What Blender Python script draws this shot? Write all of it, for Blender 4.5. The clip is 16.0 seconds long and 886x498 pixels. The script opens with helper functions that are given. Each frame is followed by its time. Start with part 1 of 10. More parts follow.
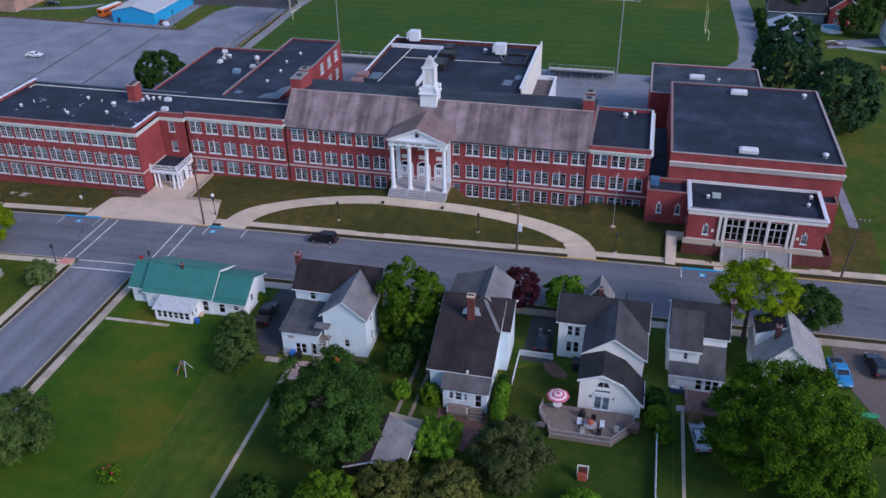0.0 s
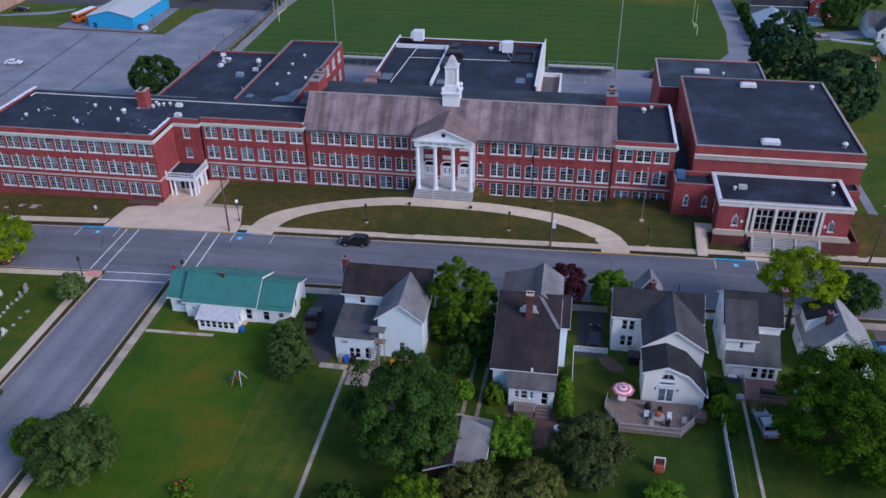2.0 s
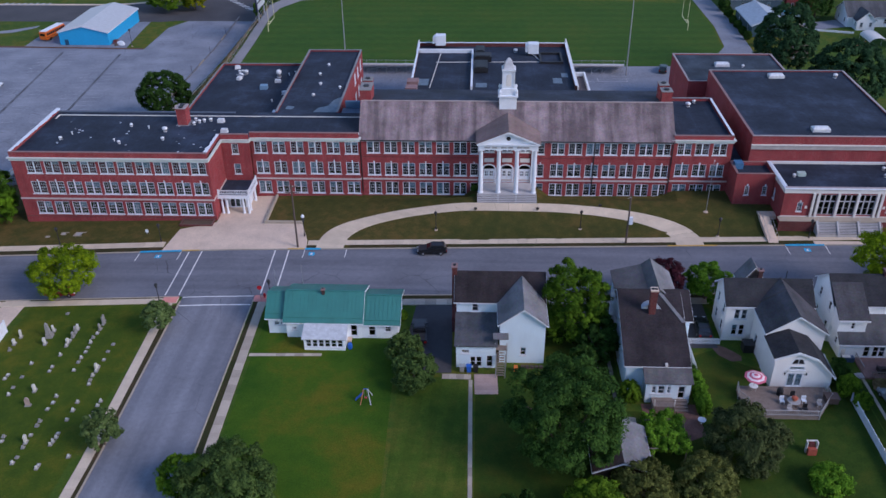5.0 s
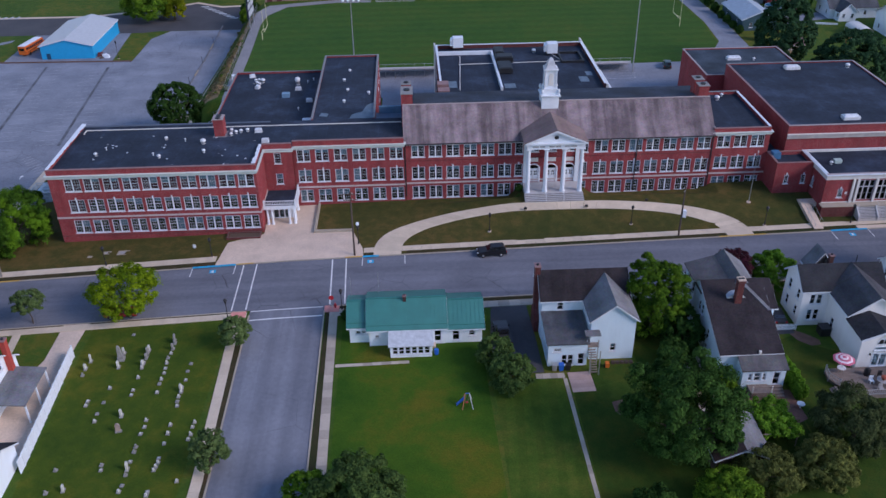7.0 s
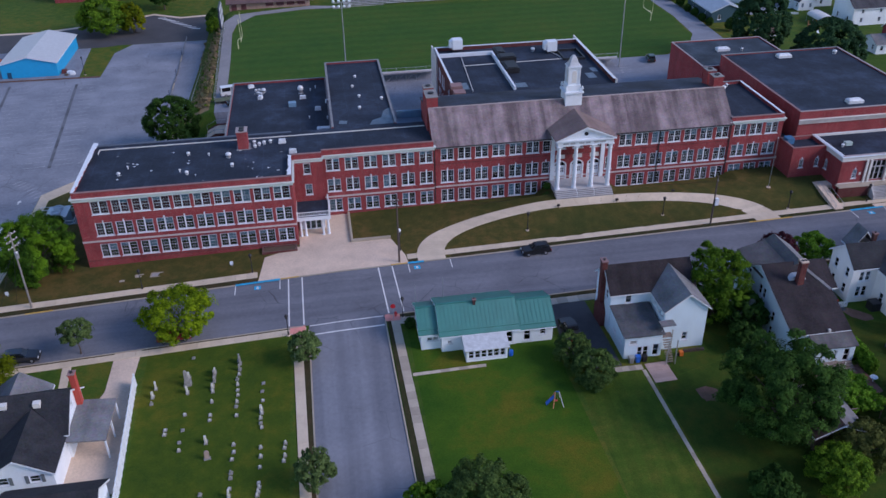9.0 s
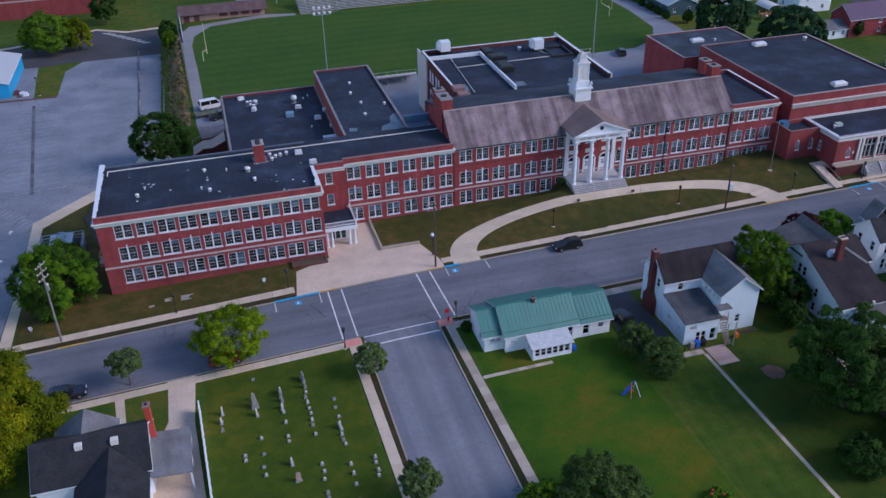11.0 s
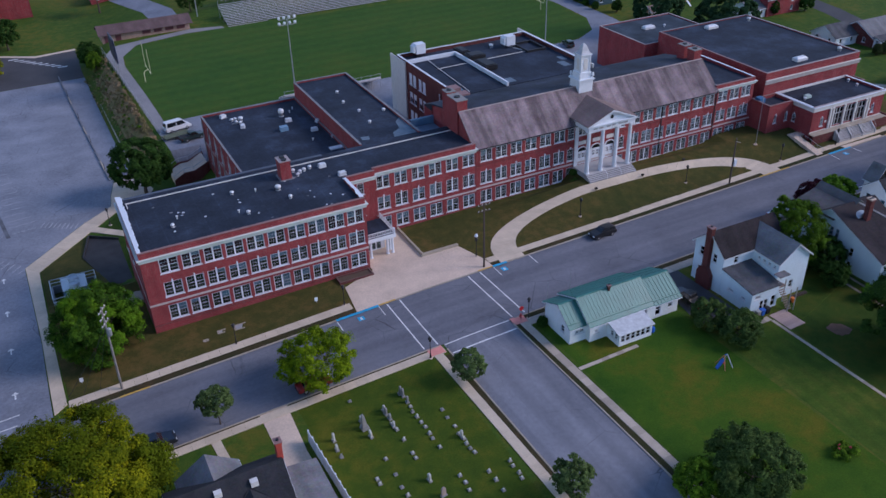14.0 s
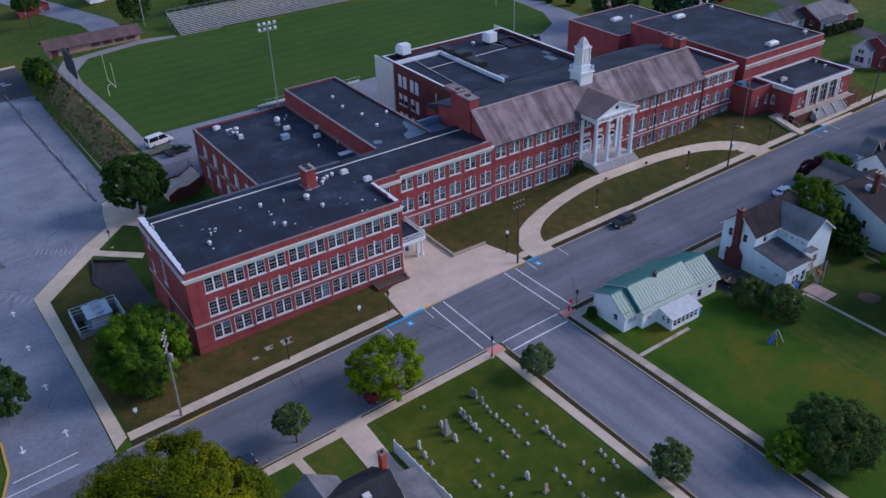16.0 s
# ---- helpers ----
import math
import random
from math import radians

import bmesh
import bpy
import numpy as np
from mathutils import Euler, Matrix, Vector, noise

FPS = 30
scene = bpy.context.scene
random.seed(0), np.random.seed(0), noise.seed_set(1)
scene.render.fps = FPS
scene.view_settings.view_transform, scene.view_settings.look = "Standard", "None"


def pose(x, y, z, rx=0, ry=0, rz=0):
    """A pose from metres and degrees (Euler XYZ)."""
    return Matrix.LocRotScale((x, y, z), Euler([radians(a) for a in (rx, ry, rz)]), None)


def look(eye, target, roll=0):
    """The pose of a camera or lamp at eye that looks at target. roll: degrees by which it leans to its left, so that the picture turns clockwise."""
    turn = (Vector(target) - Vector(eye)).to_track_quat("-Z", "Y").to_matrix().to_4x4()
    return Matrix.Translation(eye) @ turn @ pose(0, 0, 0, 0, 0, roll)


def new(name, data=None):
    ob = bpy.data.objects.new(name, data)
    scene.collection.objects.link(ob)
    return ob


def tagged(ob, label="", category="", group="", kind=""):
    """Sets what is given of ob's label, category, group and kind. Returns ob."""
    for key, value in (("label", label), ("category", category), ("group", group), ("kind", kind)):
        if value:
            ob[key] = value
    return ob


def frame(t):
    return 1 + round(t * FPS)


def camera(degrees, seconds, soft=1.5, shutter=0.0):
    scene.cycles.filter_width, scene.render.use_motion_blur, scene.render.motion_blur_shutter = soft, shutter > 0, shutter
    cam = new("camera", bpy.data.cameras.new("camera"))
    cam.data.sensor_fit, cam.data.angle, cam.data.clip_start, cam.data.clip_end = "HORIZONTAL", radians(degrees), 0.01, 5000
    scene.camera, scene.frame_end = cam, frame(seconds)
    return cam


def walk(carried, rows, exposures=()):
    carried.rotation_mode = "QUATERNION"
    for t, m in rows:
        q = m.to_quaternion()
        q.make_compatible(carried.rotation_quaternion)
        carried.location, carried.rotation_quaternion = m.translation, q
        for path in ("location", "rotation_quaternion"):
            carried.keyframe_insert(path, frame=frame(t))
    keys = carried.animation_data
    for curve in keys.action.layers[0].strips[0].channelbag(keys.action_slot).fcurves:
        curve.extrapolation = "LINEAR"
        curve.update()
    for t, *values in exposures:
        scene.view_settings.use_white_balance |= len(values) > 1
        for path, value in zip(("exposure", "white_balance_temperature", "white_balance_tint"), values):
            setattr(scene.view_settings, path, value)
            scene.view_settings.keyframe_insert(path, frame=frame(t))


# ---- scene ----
# The camera: a drone that slides past the school on a slow arc, looking down about 31 degrees.
cam = camera(55.29, 16.0)
PATH = [  # seconds, eye x y z, turn to the left, pitch, roll
    (0, 34.95, -125.55, 69.45, 13.53, -31.49, -0.80),
    (0.5, 31.98, -126.18, 69.48, 12.76, -31.55, -0.73),
    (1, 28.72, -126.80, 69.51, 12.10, -31.57, -0.67),
    (1.5, 25.19, -127.40, 69.53, 11.02, -31.60, -0.63),
    (2, 21.41, -127.96, 69.53, 9.48, -31.58, -0.59),
    (2.5, 17.41, -128.48, 69.54, 8.10, -31.58, -0.57),
    (3, 13.22, -128.94, 69.54, 6.96, -31.55, -0.56),
    (3.5, 8.85, -129.32, 69.53, 5.70, -31.54, -0.56),
    (4, 4.34, -129.64, 69.52, 4.68, -31.50, -0.57),
    (6.5, -19.66, -129.74, 69.44, -0.80, -31.25, -0.73),
    (7, -24.62, -129.43, 69.42, -2.21, -31.22, -0.78),
    (7.5, -29.58, -128.99, 69.41, -3.69, -31.16, -0.83),
    (8, -34.55, -128.43, 69.40, -5.18, -31.14, -0.89),
    (8.5, -39.49, -127.74, 69.39, -6.75, -31.12, -0.95),
    (9, -44.41, -126.91, 69.39, -8.48, -31.12, -1.02),
    (11.5, -68.23, -120.74, 69.48, -17.31, -31.03, -1.36),
    (12, -72.81, -119.08, 69.52, -19.19, -31.04, -1.42),
    (12.5, -77.31, -117.28, 69.57, -21.03, -31.05, -1.49),
    (13, -81.75, -115.33, 69.64, -22.85, -31.07, -1.55),
    (13.5, -86.12, -113.24, 69.72, -24.60, -31.11, -1.60),
    (14, -90.44, -111.00, 69.81, -26.34, -31.15, -1.66),
    (14.5, -94.70, -108.61, 69.91, -28.09, -31.20, -1.71),
    (15, -98.92, -106.07, 70.03, -29.88, -31.24, -1.75),
    (15.5, -103.11, -103.38, 70.16, -31.75, -31.34, -1.79),
    (16, -107.29, -100.53, 70.32, -33.63, -31.41, -1.82),
]


def flown(x, y, z, yaw, pitch, roll):
    return pose(x, y, z, 90 + pitch, 0, yaw) @ pose(0, 0, 0, 0, 0, roll)


walk(cam, [(t, flown(*p)) for t, *p in PATH], [(0, 0.28, 6000, 25), (8, 0.22, 5900, 26), (16, 0.1, 5850, 26)])

# ---- light ----
world = bpy.data.worlds.new("dusk_sky")
scene.world = world
world.use_nodes = True
wn = world.node_tree
sky = wn.nodes.new("ShaderNodeTexSky")
sky.sky_type = "NISHITA"
sky.sun_disc = False
sky.sun_elevation, sky.sun_rotation = radians(33), radians(117)
sky.air_density, sky.dust_density, sky.ozone_density = 1.5, 0.15, 4.0
wn.links.new(sky.outputs["Color"], wn.nodes["Background"].inputs["Color"])
wn.nodes["Background"].inputs["Strength"].default_value = 0.13
sun_data = bpy.data.lights.new("sun", "SUN")
sun_data.energy, sun_data.angle, sun_data.color = 2.1, radians(24), (1.0, 0.89, 0.78)
sun = new("sun", sun_data)
sun.matrix_world = look((70, -35, 50.5), (0, 0, 0))


# ---- materials ----
def material(name, build):
    m = bpy.data.materials.new(name)
    m.use_nodes = True
    nt = m.node_tree
    b = nt.nodes["Principled BSDF"]
    build(nt, b)
    return m


def node(nt, kind, **values):
    n = nt.nodes.new(kind)
    for key, v in values.items():
        n.inputs[key.replace("_", " ")].default_value = v
    return n


def place(nt, scale=(1, 1, 1), local=False):
    """World (or the part's own) position, scaled."""
    mp = nt.nodes.new("ShaderNodeMapping")
    mp.inputs["Scale"].default_value = scale
    if local:
        src = nt.nodes.new("ShaderNodeTexCoord").outputs["Object"]
    else:
        src = nt.nodes.new("ShaderNodeNewGeometry").outputs["Position"]
    nt.links.new(src, mp.inputs["Vector"])
    return mp.outputs["Vector"]


def noise_of(nt, vec, scale, detail=4.0, rough=0.55):
    n = node(nt, "ShaderNodeTexNoise", Scale=scale, Detail=detail, Roughness=rough)
    nt.links.new(vec, n.inputs["Vector"])
    return n.outputs["Fac"]


def ramp(nt, fac, stops):
    r = nt.nodes.new("ShaderNodeValToRGB")
    el = r.color_ramp.elements
    while len(el) < len(stops):
        el.new(0.5)
    for e, (p, c) in zip(el, stops):
        e.position, e.color = p, (*c, 1)
    nt.links.new(fac, r.inputs["Fac"])
    return r.outputs["Color"]


def blend(nt, fac, a, b, kind="MIX"):
    x = nt.nodes.new("ShaderNodeMix")
    x.data_type, x.blend_type = "RGBA", kind
    for s, v in ((0, fac), (6, a), (7, b)):
        if isinstance(v, (int, float)):
            x.inputs[s].default_value = v
        elif isinstance(v, tuple):
            x.inputs[s].default_value = (*v, 1)
        else:
            nt.links.new(v, x.inputs[s])
    return x.outputs[2]


def maths(nt, op, a, b=0.0):
    x = nt.nodes.new("ShaderNodeMath")
    x.operation = op
    for s, v in ((0, a), (1, b)):
        if isinstance(v, (int, float)):
            x.inputs[s].default_value = v
        else:
            nt.links.new(v, x.inputs[s])
    return x.outputs[0]


def bump(nt, b, height, strength=0.3, distance=0.02):
    n = node(nt, "ShaderNodeBump", Strength=strength, Distance=distance)
    nt.links.new(height, n.inputs["Height"])
    nt.links.new(n.outputs["Normal"], b.inputs["Normal"])


def plain(name, color, rough=0.6, metal=0.0, vary=0.18, scale=1.2, grain=9.0, spec=0.5):
    """A surface with wear at two scales round one base colour."""
    def build(nt, b):
        v = place(nt)
        f = maths(nt, "ADD", maths(nt, "MULTIPLY", noise_of(nt, v, scale), 0.65), maths(nt, "MULTIPLY", noise_of(nt, v, grain), 0.35))
        lo = tuple(c * (1 - vary) for c in color)
        hi = tuple(min(1, c * (1 + vary)) for c in color)
        nt.links.new(ramp(nt, f, [(0.3, lo), (0.7, hi)]), b.inputs["Base Color"])
        b.inputs["Roughness"].default_value, b.inputs["Metallic"].default_value = rough, metal
        b.inputs["Specular IOR Level"].default_value = spec
    return material(name, build)


def brick_mat(name, c1, c2, mortar):
    def build(nt, b):
        v = place(nt)
        sep = nt.nodes.new("ShaderNodeSeparateXYZ")
        nt.links.new(v, sep.inputs[0])
        com = nt.nodes.new("ShaderNodeCombineXYZ")
        nt.links.new(maths(nt, "ADD", sep.outputs[0], sep.outputs[1]), com.inputs[0])
        nt.links.new(sep.outputs[2], com.inputs[1])
        t = node(nt, "ShaderNodeTexBrick", Scale=1.0, Mortar_Size=0.006, Bias=-0.1)
        t.inputs["Brick Width"].default_value, t.inputs["Row Height"].default_value = 0.21, 0.075
        t.inputs["Color1"].default_value, t.inputs["Color2"].default_value, t.inputs["Mortar"].default_value = (*c1, 1), (*c2, 1), (*mortar, 1)
        nt.links.new(com.outputs[0], t.inputs["Vector"])
        big = ramp(nt, noise_of(nt, v, 0.35, 5), [(0.3, (0.78, 0.74, 0.74)), (0.7, (1.1, 1.08, 1.06))])
        streak = ramp(nt, noise_of(nt, place(nt, (1.3, 1.3, 0.12)), 1.0, 4), [(0.35, (0.86, 0.86, 0.86)), (0.65, (1.05, 1.05, 1.05))])
        nt.links.new(blend(nt, 1.0, blend(nt, 1.0, t.outputs["Color"], big, "MULTIPLY"), streak, "MULTIPLY"), b.inputs["Base Color"])
        b.inputs["Roughness"].default_value = 0.85
        b.inputs["Specular IOR Level"].default_value = 0.25
        bump(nt, b, t.outputs["Fac"], 0.25, 0.008)
    return material(name, build)


def siding_mat(name, color, board=0.15):
    """Horizontal lap boards with weathering."""
    def build(nt, b):
        v = place(nt)
        sep = nt.nodes.new("ShaderNodeSeparateXYZ")
        nt.links.new(v, sep.inputs[0])
        saw = maths(nt, "FRACT", maths(nt, "DIVIDE", sep.outputs[2], board))
        dirt = ramp(nt, noise_of(nt, place(nt, (1, 1, 0.25)), 0.8, 5), [(0.3, tuple(c * 0.92 for c in color)), (0.65, color)])
        line = ramp(nt, saw, [(0.0, (0.8, 0.8, 0.82)), (0.1, (1, 1, 1))])
        nt.links.new(blend(nt, 1.0, dirt, line, "MULTIPLY"), b.inputs["Base Color"])
        b.inputs["Roughness"].default_value = 0.55
        bump(nt, b, saw, 0.5, 0.02)
    return material(name, build)


def shingle_mat(name, dark, light, streak=0.0, row=0.16):
    def build(nt, b):
        v = place(nt)
        sep = nt.nodes.new("ShaderNodeSeparateXYZ")
        nt.links.new(v, sep.inputs[0])
        tab = node(nt, "ShaderNodeTexVoronoi", Scale=1.0)
        nt.links.new(place(nt, (3.0, 3.0, 6.0)), tab.inputs["Vector"])
        f = maths(nt, "ADD", maths(nt, "MULTIPLY", noise_of(nt, v, 0.45, 6), 0.6), maths(nt, "MULTIPLY", noise_of(nt, v, 5.0, 3), 0.4))
        c = ramp(nt, f, [(0.32, dark), (0.68, light)])
        c = blend(nt, 0.1, c, tab.outputs["Color"], "OVERLAY")
        hs = nt.nodes.new("ShaderNodeHueSaturation")
        hs.inputs["Saturation"].default_value = 0.75
        nt.links.new(c, hs.inputs["Color"])
        c = hs.outputs["Color"]
        if streak:
            s = ramp(nt, noise_of(nt, place(nt, (0.55, 0.05, 0.05)), 1.0, 3, 0.5), [(0.38, (1 - streak,) * 3), (0.62, (1 + streak,) * 3)])
            c = blend(nt, 1.0, c, s, "MULTIPLY")
        nt.links.new(c, b.inputs["Base Color"])
        b.inputs["Roughness"].default_value = 0.9
        b.inputs["Specular IOR Level"].default_value = 0.2
        bump(nt, b, maths(nt, "FRACT", maths(nt, "DIVIDE", sep.outputs[2], row * 0.5)), 0.3, 0.02)
    return material(name, build)


def asphalt_mat(name, lo, hi, cracks=True, along=None):
    def build(nt, b):
        v = place(nt)
        f = maths(nt, "ADD", maths(nt, "MULTIPLY", noise_of(nt, v, 0.12, 6), 0.6), maths(nt, "MULTIPLY", noise_of(nt, v, 2.0, 5), 0.4))
        c = ramp(nt, f, [(0.33, lo), (0.66, hi)])
        grain = ramp(nt, noise_of(nt, v, 30, 2), [(0.3, (0.85,) * 3), (0.7, (1.12,) * 3)])
        c = blend(nt, 1.0, c, grain, "MULTIPLY")
        if along:
            lane = ramp(nt, noise_of(nt, place(nt, along), 1.0, 3, 0.5), [(0.34, (0.86, 0.86, 0.87)), (0.66, (1.13, 1.13, 1.12))])
            c = blend(nt, 1.0, c, lane, "MULTIPLY")
        if cracks:
            vor = node(nt, "ShaderNodeTexVoronoi", Scale=0.16)
            vor.feature = "DISTANCE_TO_EDGE"
            warp = node(nt, "ShaderNodeTexNoise", Scale=0.7, Detail=4.0)
            nt.links.new(v, warp.inputs["Vector"])
            nt.links.new(blend(nt, 0.35, v, warp.outputs["Color"], "ADD"), vor.inputs["Vector"])
            line = ramp(nt, vor.outputs["Distance"], [(0.0, (0.45,) * 3), (0.012, (1, 1, 1))])
            mask = ramp(nt, noise_of(nt, v, 0.09, 3), [(0.5, (0, 0, 0)), (0.62, (1, 1, 1))])
            c = blend(nt, 1.0, c, blend(nt, mask, (1, 1, 1), line), "MULTIPLY")
        nt.links.new(c, b.inputs["Base Color"])
        b.inputs["Roughness"].default_value = 0.82
        b.inputs["Specular IOR Level"].default_value = 0.3
        bump(nt, b, noise_of(nt, v, 25, 3), 0.3, 0.01)
    return material(name, build)


def concrete_mat(name, color, joint=1.5):
    def build(nt, b):
        v = place(nt)
        f = maths(nt, "ADD", maths(nt, "MULTIPLY", noise_of(nt, v, 0.25, 6), 0.6), maths(nt, "MULTIPLY", noise_of(nt, v, 4.0, 4), 0.4))
        c = ramp(nt, f, [(0.3, tuple(x * 0.72 for x in color)), (0.68, tuple(min(1, x * 1.12) for x in color))])
        nt.links.new(c, b.inputs["Base Color"])
        b.inputs["Roughness"].default_value = 0.85
        bump(nt, b, noise_of(nt, v, 12, 3), 0.2, 0.01)
    return material(name, build)


def grass_mat(name, dry, mid, lush, stripes=0.0, turn=0.0, width=5.0, fine=0.45, broad=0.035):
    def build(nt, b):
        v = place(nt)
        f = maths(nt, "ADD", maths(nt, "MULTIPLY", noise_of(nt, v, broad, 6, 0.6), 1 - fine), maths(nt, "MULTIPLY", noise_of(nt, v, 0.5, 6, 0.65), fine))
        c = ramp(nt, f, [(0.36, dry), (0.5, mid), (0.62, lush)])
        tuft = ramp(nt, noise_of(nt, v, 6.0, 4, 0.7), [(0.3, (0.72,) * 3), (0.7, (1.22,) * 3)])
        c = blend(nt, 1.0, c, tuft, "MULTIPLY")
        if stripes:
            w = nt.nodes.new("ShaderNodeTexWave")
            mp = nt.nodes.new("ShaderNodeMapping")
            mp.inputs["Rotation"].default_value = (0, 0, radians(turn))
            nt.links.new(v, mp.inputs["Vector"])
            nt.links.new(mp.outputs["Vector"], w.inputs["Vector"])
            w.inputs["Scale"].default_value = 0.314 / width
            w.inputs["Distortion"].default_value, w.inputs["Detail"].default_value, w.inputs["Detail Scale"].default_value = 1.2, 2.0, 0.6
            c = blend(nt, 1.0, c, ramp(nt, w.outputs["Fac"], [(0.35, (1 - stripes,) * 3), (0.65, (1 + stripes,) * 3)]), "MULTIPLY")
        nt.links.new(c, b.inputs["Base Color"])
        b.inputs["Roughness"].default_value = 0.95
        b.inputs["Specular IOR Level"].default_value = 0.15
        bump(nt, b, noise_of(nt, v, 9, 4, 0.7), 0.6, 0.06)
    return material(name, build)


def leaf_mat(name, dark, light, spread=0.25, second=None):
    def build(nt, b):
        g = nt.nodes.new("ShaderNodeNewGeometry")
        oi = nt.nodes.new("ShaderNodeObjectInfo")
        v = place(nt)
        f = maths(nt, "ADD", maths(nt, "MULTIPLY", g.outputs["Random Per Island"], 0.24), maths(nt, "MULTIPLY", noise_of(nt, v, 0.7, 3), 0.76))
        c = ramp(nt, f, [(0.30, tuple(x * 0.75 for x in dark)), (0.48, tuple(0.62 * x + 0.38 * y for x, y in zip(dark, light))), (0.66, light)])
        if second:
            c2 = ramp(nt, f, [(0.32, tuple(x * 0.55 for x in second)), (0.66, second)])
            c = blend(nt, ramp(nt, noise_of(nt, v, 0.16, 3), [(0.44, (0, 0, 0)), (0.56, (1, 1, 1))]), c, c2)
        hs = nt.nodes.new("ShaderNodeHueSaturation")
        nt.links.new(c, hs.inputs["Color"])
        nt.links.new(maths(nt, "ADD", maths(nt, "MULTIPLY", oi.outputs["Random"], spread), 1 - spread / 2), hs.inputs["Value"])
        nt.links.new(hs.outputs["Color"], b.inputs["Base Color"])
        b.inputs["Roughness"].default_value = 0.8
        b.inputs["Specular IOR Level"].default_value = 0.08
        tr = nt.nodes.new("ShaderNodeBsdfTranslucent")
        nt.links.new(hs.outputs["Color"], tr.inputs["Color"])
        mx = nt.nodes.new("ShaderNodeMixShader")
        mx.inputs[0].default_value = 0.26
        out = nt.nodes["Material Output"]
        nt.links.new(b.outputs[0], mx.inputs[1])
        nt.links.new(tr.outputs[0], mx.inputs[2])
        nt.links.new(mx.outputs[0], out.inputs["Surface"])
    return material(name, build)


def glass_mat(name, tint=(0.56, 0.68, 0.74)):
    m = bpy.data.materials.new(name)
    m.use_nodes = True
    nt = m.node_tree
    nt.nodes.remove(nt.nodes["Principled BSDF"])
    fr = node(nt, "ShaderNodeFresnel", IOR=1.3)
    gl = node(nt, "ShaderNodeBsdfGlossy", Roughness=0.03)
    tr = node(nt, "ShaderNodeBsdfTransparent", Color=(*tint, 1))
    mx = nt.nodes.new("ShaderNodeMixShader")
    nt.links.new(fr.outputs[0], mx.inputs[0])
    nt.links.new(tr.outputs[0], mx.inputs[1])
    nt.links.new(gl.outputs[0], mx.inputs[2])
    nt.links.new(mx.outputs[0], nt.nodes["Material Output"].inputs["Surface"])
    return m


BRICK = brick_mat("red_brick", (0.335, 0.050, 0.054), (0.235, 0.038, 0.045), (0.30, 0.13, 0.125))
BRICK_DARK = brick_mat("dark_brick", (0.15, 0.036, 0.033), (0.11, 0.028, 0.028), (0.16, 0.10, 0.09))
BRICK_SOOT = brick_mat("sooty_brown_brick", (0.095, 0.040, 0.036), (0.065, 0.030, 0.030), (0.10, 0.075, 0.07))
WHITE = plain("white_paint", (0.70, 0.74, 0.78), 0.5, vary=0.08)
CREAM = plain("cream_stone_trim", (0.66, 0.64, 0.60), 0.75, vary=0.1)
CORNICE = plain("pale_green_white_cornice", (0.60, 0.66, 0.62), 0.6, vary=0.09)
BAND = plain("weathered_stone_band", (0.50, 0.42, 0.40), 0.8, vary=0.14)
def membrane_mat(name, color):
    """Black roofing sheet: broad sheets with faint seams, dried puddle rings and dust."""
    def build(nt, b):
        v = place(nt)
        c = ramp(nt, noise_of(nt, v, 0.16, 6, 0.62), [(0.34, tuple(x * 0.62 for x in color)), (0.52, color), (0.7, tuple(x * 1.9 for x in color))])
        c = blend(nt, 1.0, c, ramp(nt, noise_of(nt, v, 2.2, 5, 0.7), [(0.3, (0.75,) * 3), (0.72, (1.3,) * 3)]), "MULTIPLY")
        sep = nt.nodes.new("ShaderNodeSeparateXYZ")
        nt.links.new(v, sep.inputs[0])
        seam = ramp(nt, maths(nt, "FRACT", maths(nt, "DIVIDE", sep.outputs[0], 3.05)), [(0.0, (1.7,) * 3), (0.05, (1, 1, 1))])
        c = blend(nt, 0.55, c, blend(nt, 1.0, c, seam, "MULTIPLY"))
        dust = ramp(nt, noise_of(nt, v, 0.5, 5, 0.7), [(0.62, (0, 0, 0)), (0.85, (0.3, 0.3, 0.3))])
        c = blend(nt, dust, c, (0.12, 0.12, 0.135))
        nt.links.new(c, b.inputs["Base Color"])
        b.inputs["Roughness"].default_value = 0.75
        b.inputs["Specular IOR Level"].default_value = 0.2
        bump(nt, b, noise_of(nt, v, 1.4, 4), 0.25, 0.03)
    return material(name, build)


MEMBRANE = membrane_mat("black_roof_membrane", (0.025, 0.034, 0.052))
SHINGLE = shingle_mat("weathered_brown_shingles", (0.118, 0.080, 0.088), (0.275, 0.198, 0.207), 0.36)
SHINGLE_TAN = shingle_mat("tan_brown_shingles", (0.165, 0.102, 0.09), (0.245, 0.16, 0.14), 0.1)
SHINGLE_BLACK = shingle_mat("charcoal_shingles", (0.016, 0.017, 0.022), (0.042, 0.044, 0.051))
SHINGLE_BROWN = shingle_mat("dark_brown_shingles", (0.019, 0.014, 0.017), (0.046, 0.035, 0.038), 0.15)
SHINGLE_GREY = shingle_mat("grey_shingles", (0.12, 0.12, 0.125), (0.22, 0.22, 0.23), 0.12)
SHINGLE_SLATE = shingle_mat("dark_grey_shingles", (0.055, 0.058, 0.066), (0.11, 0.115, 0.125), 0.15)
GREEN_METAL = plain("green_standing_seam_metal", (0.020, 0.170, 0.140), 0.5, 0.0, vary=0.16, scale=0.5, spec=1.0)
SHINGLE_PALE = shingle_mat("pale_shingles", (0.20, 0.20, 0.205), (0.30, 0.30, 0.31), 0.1)
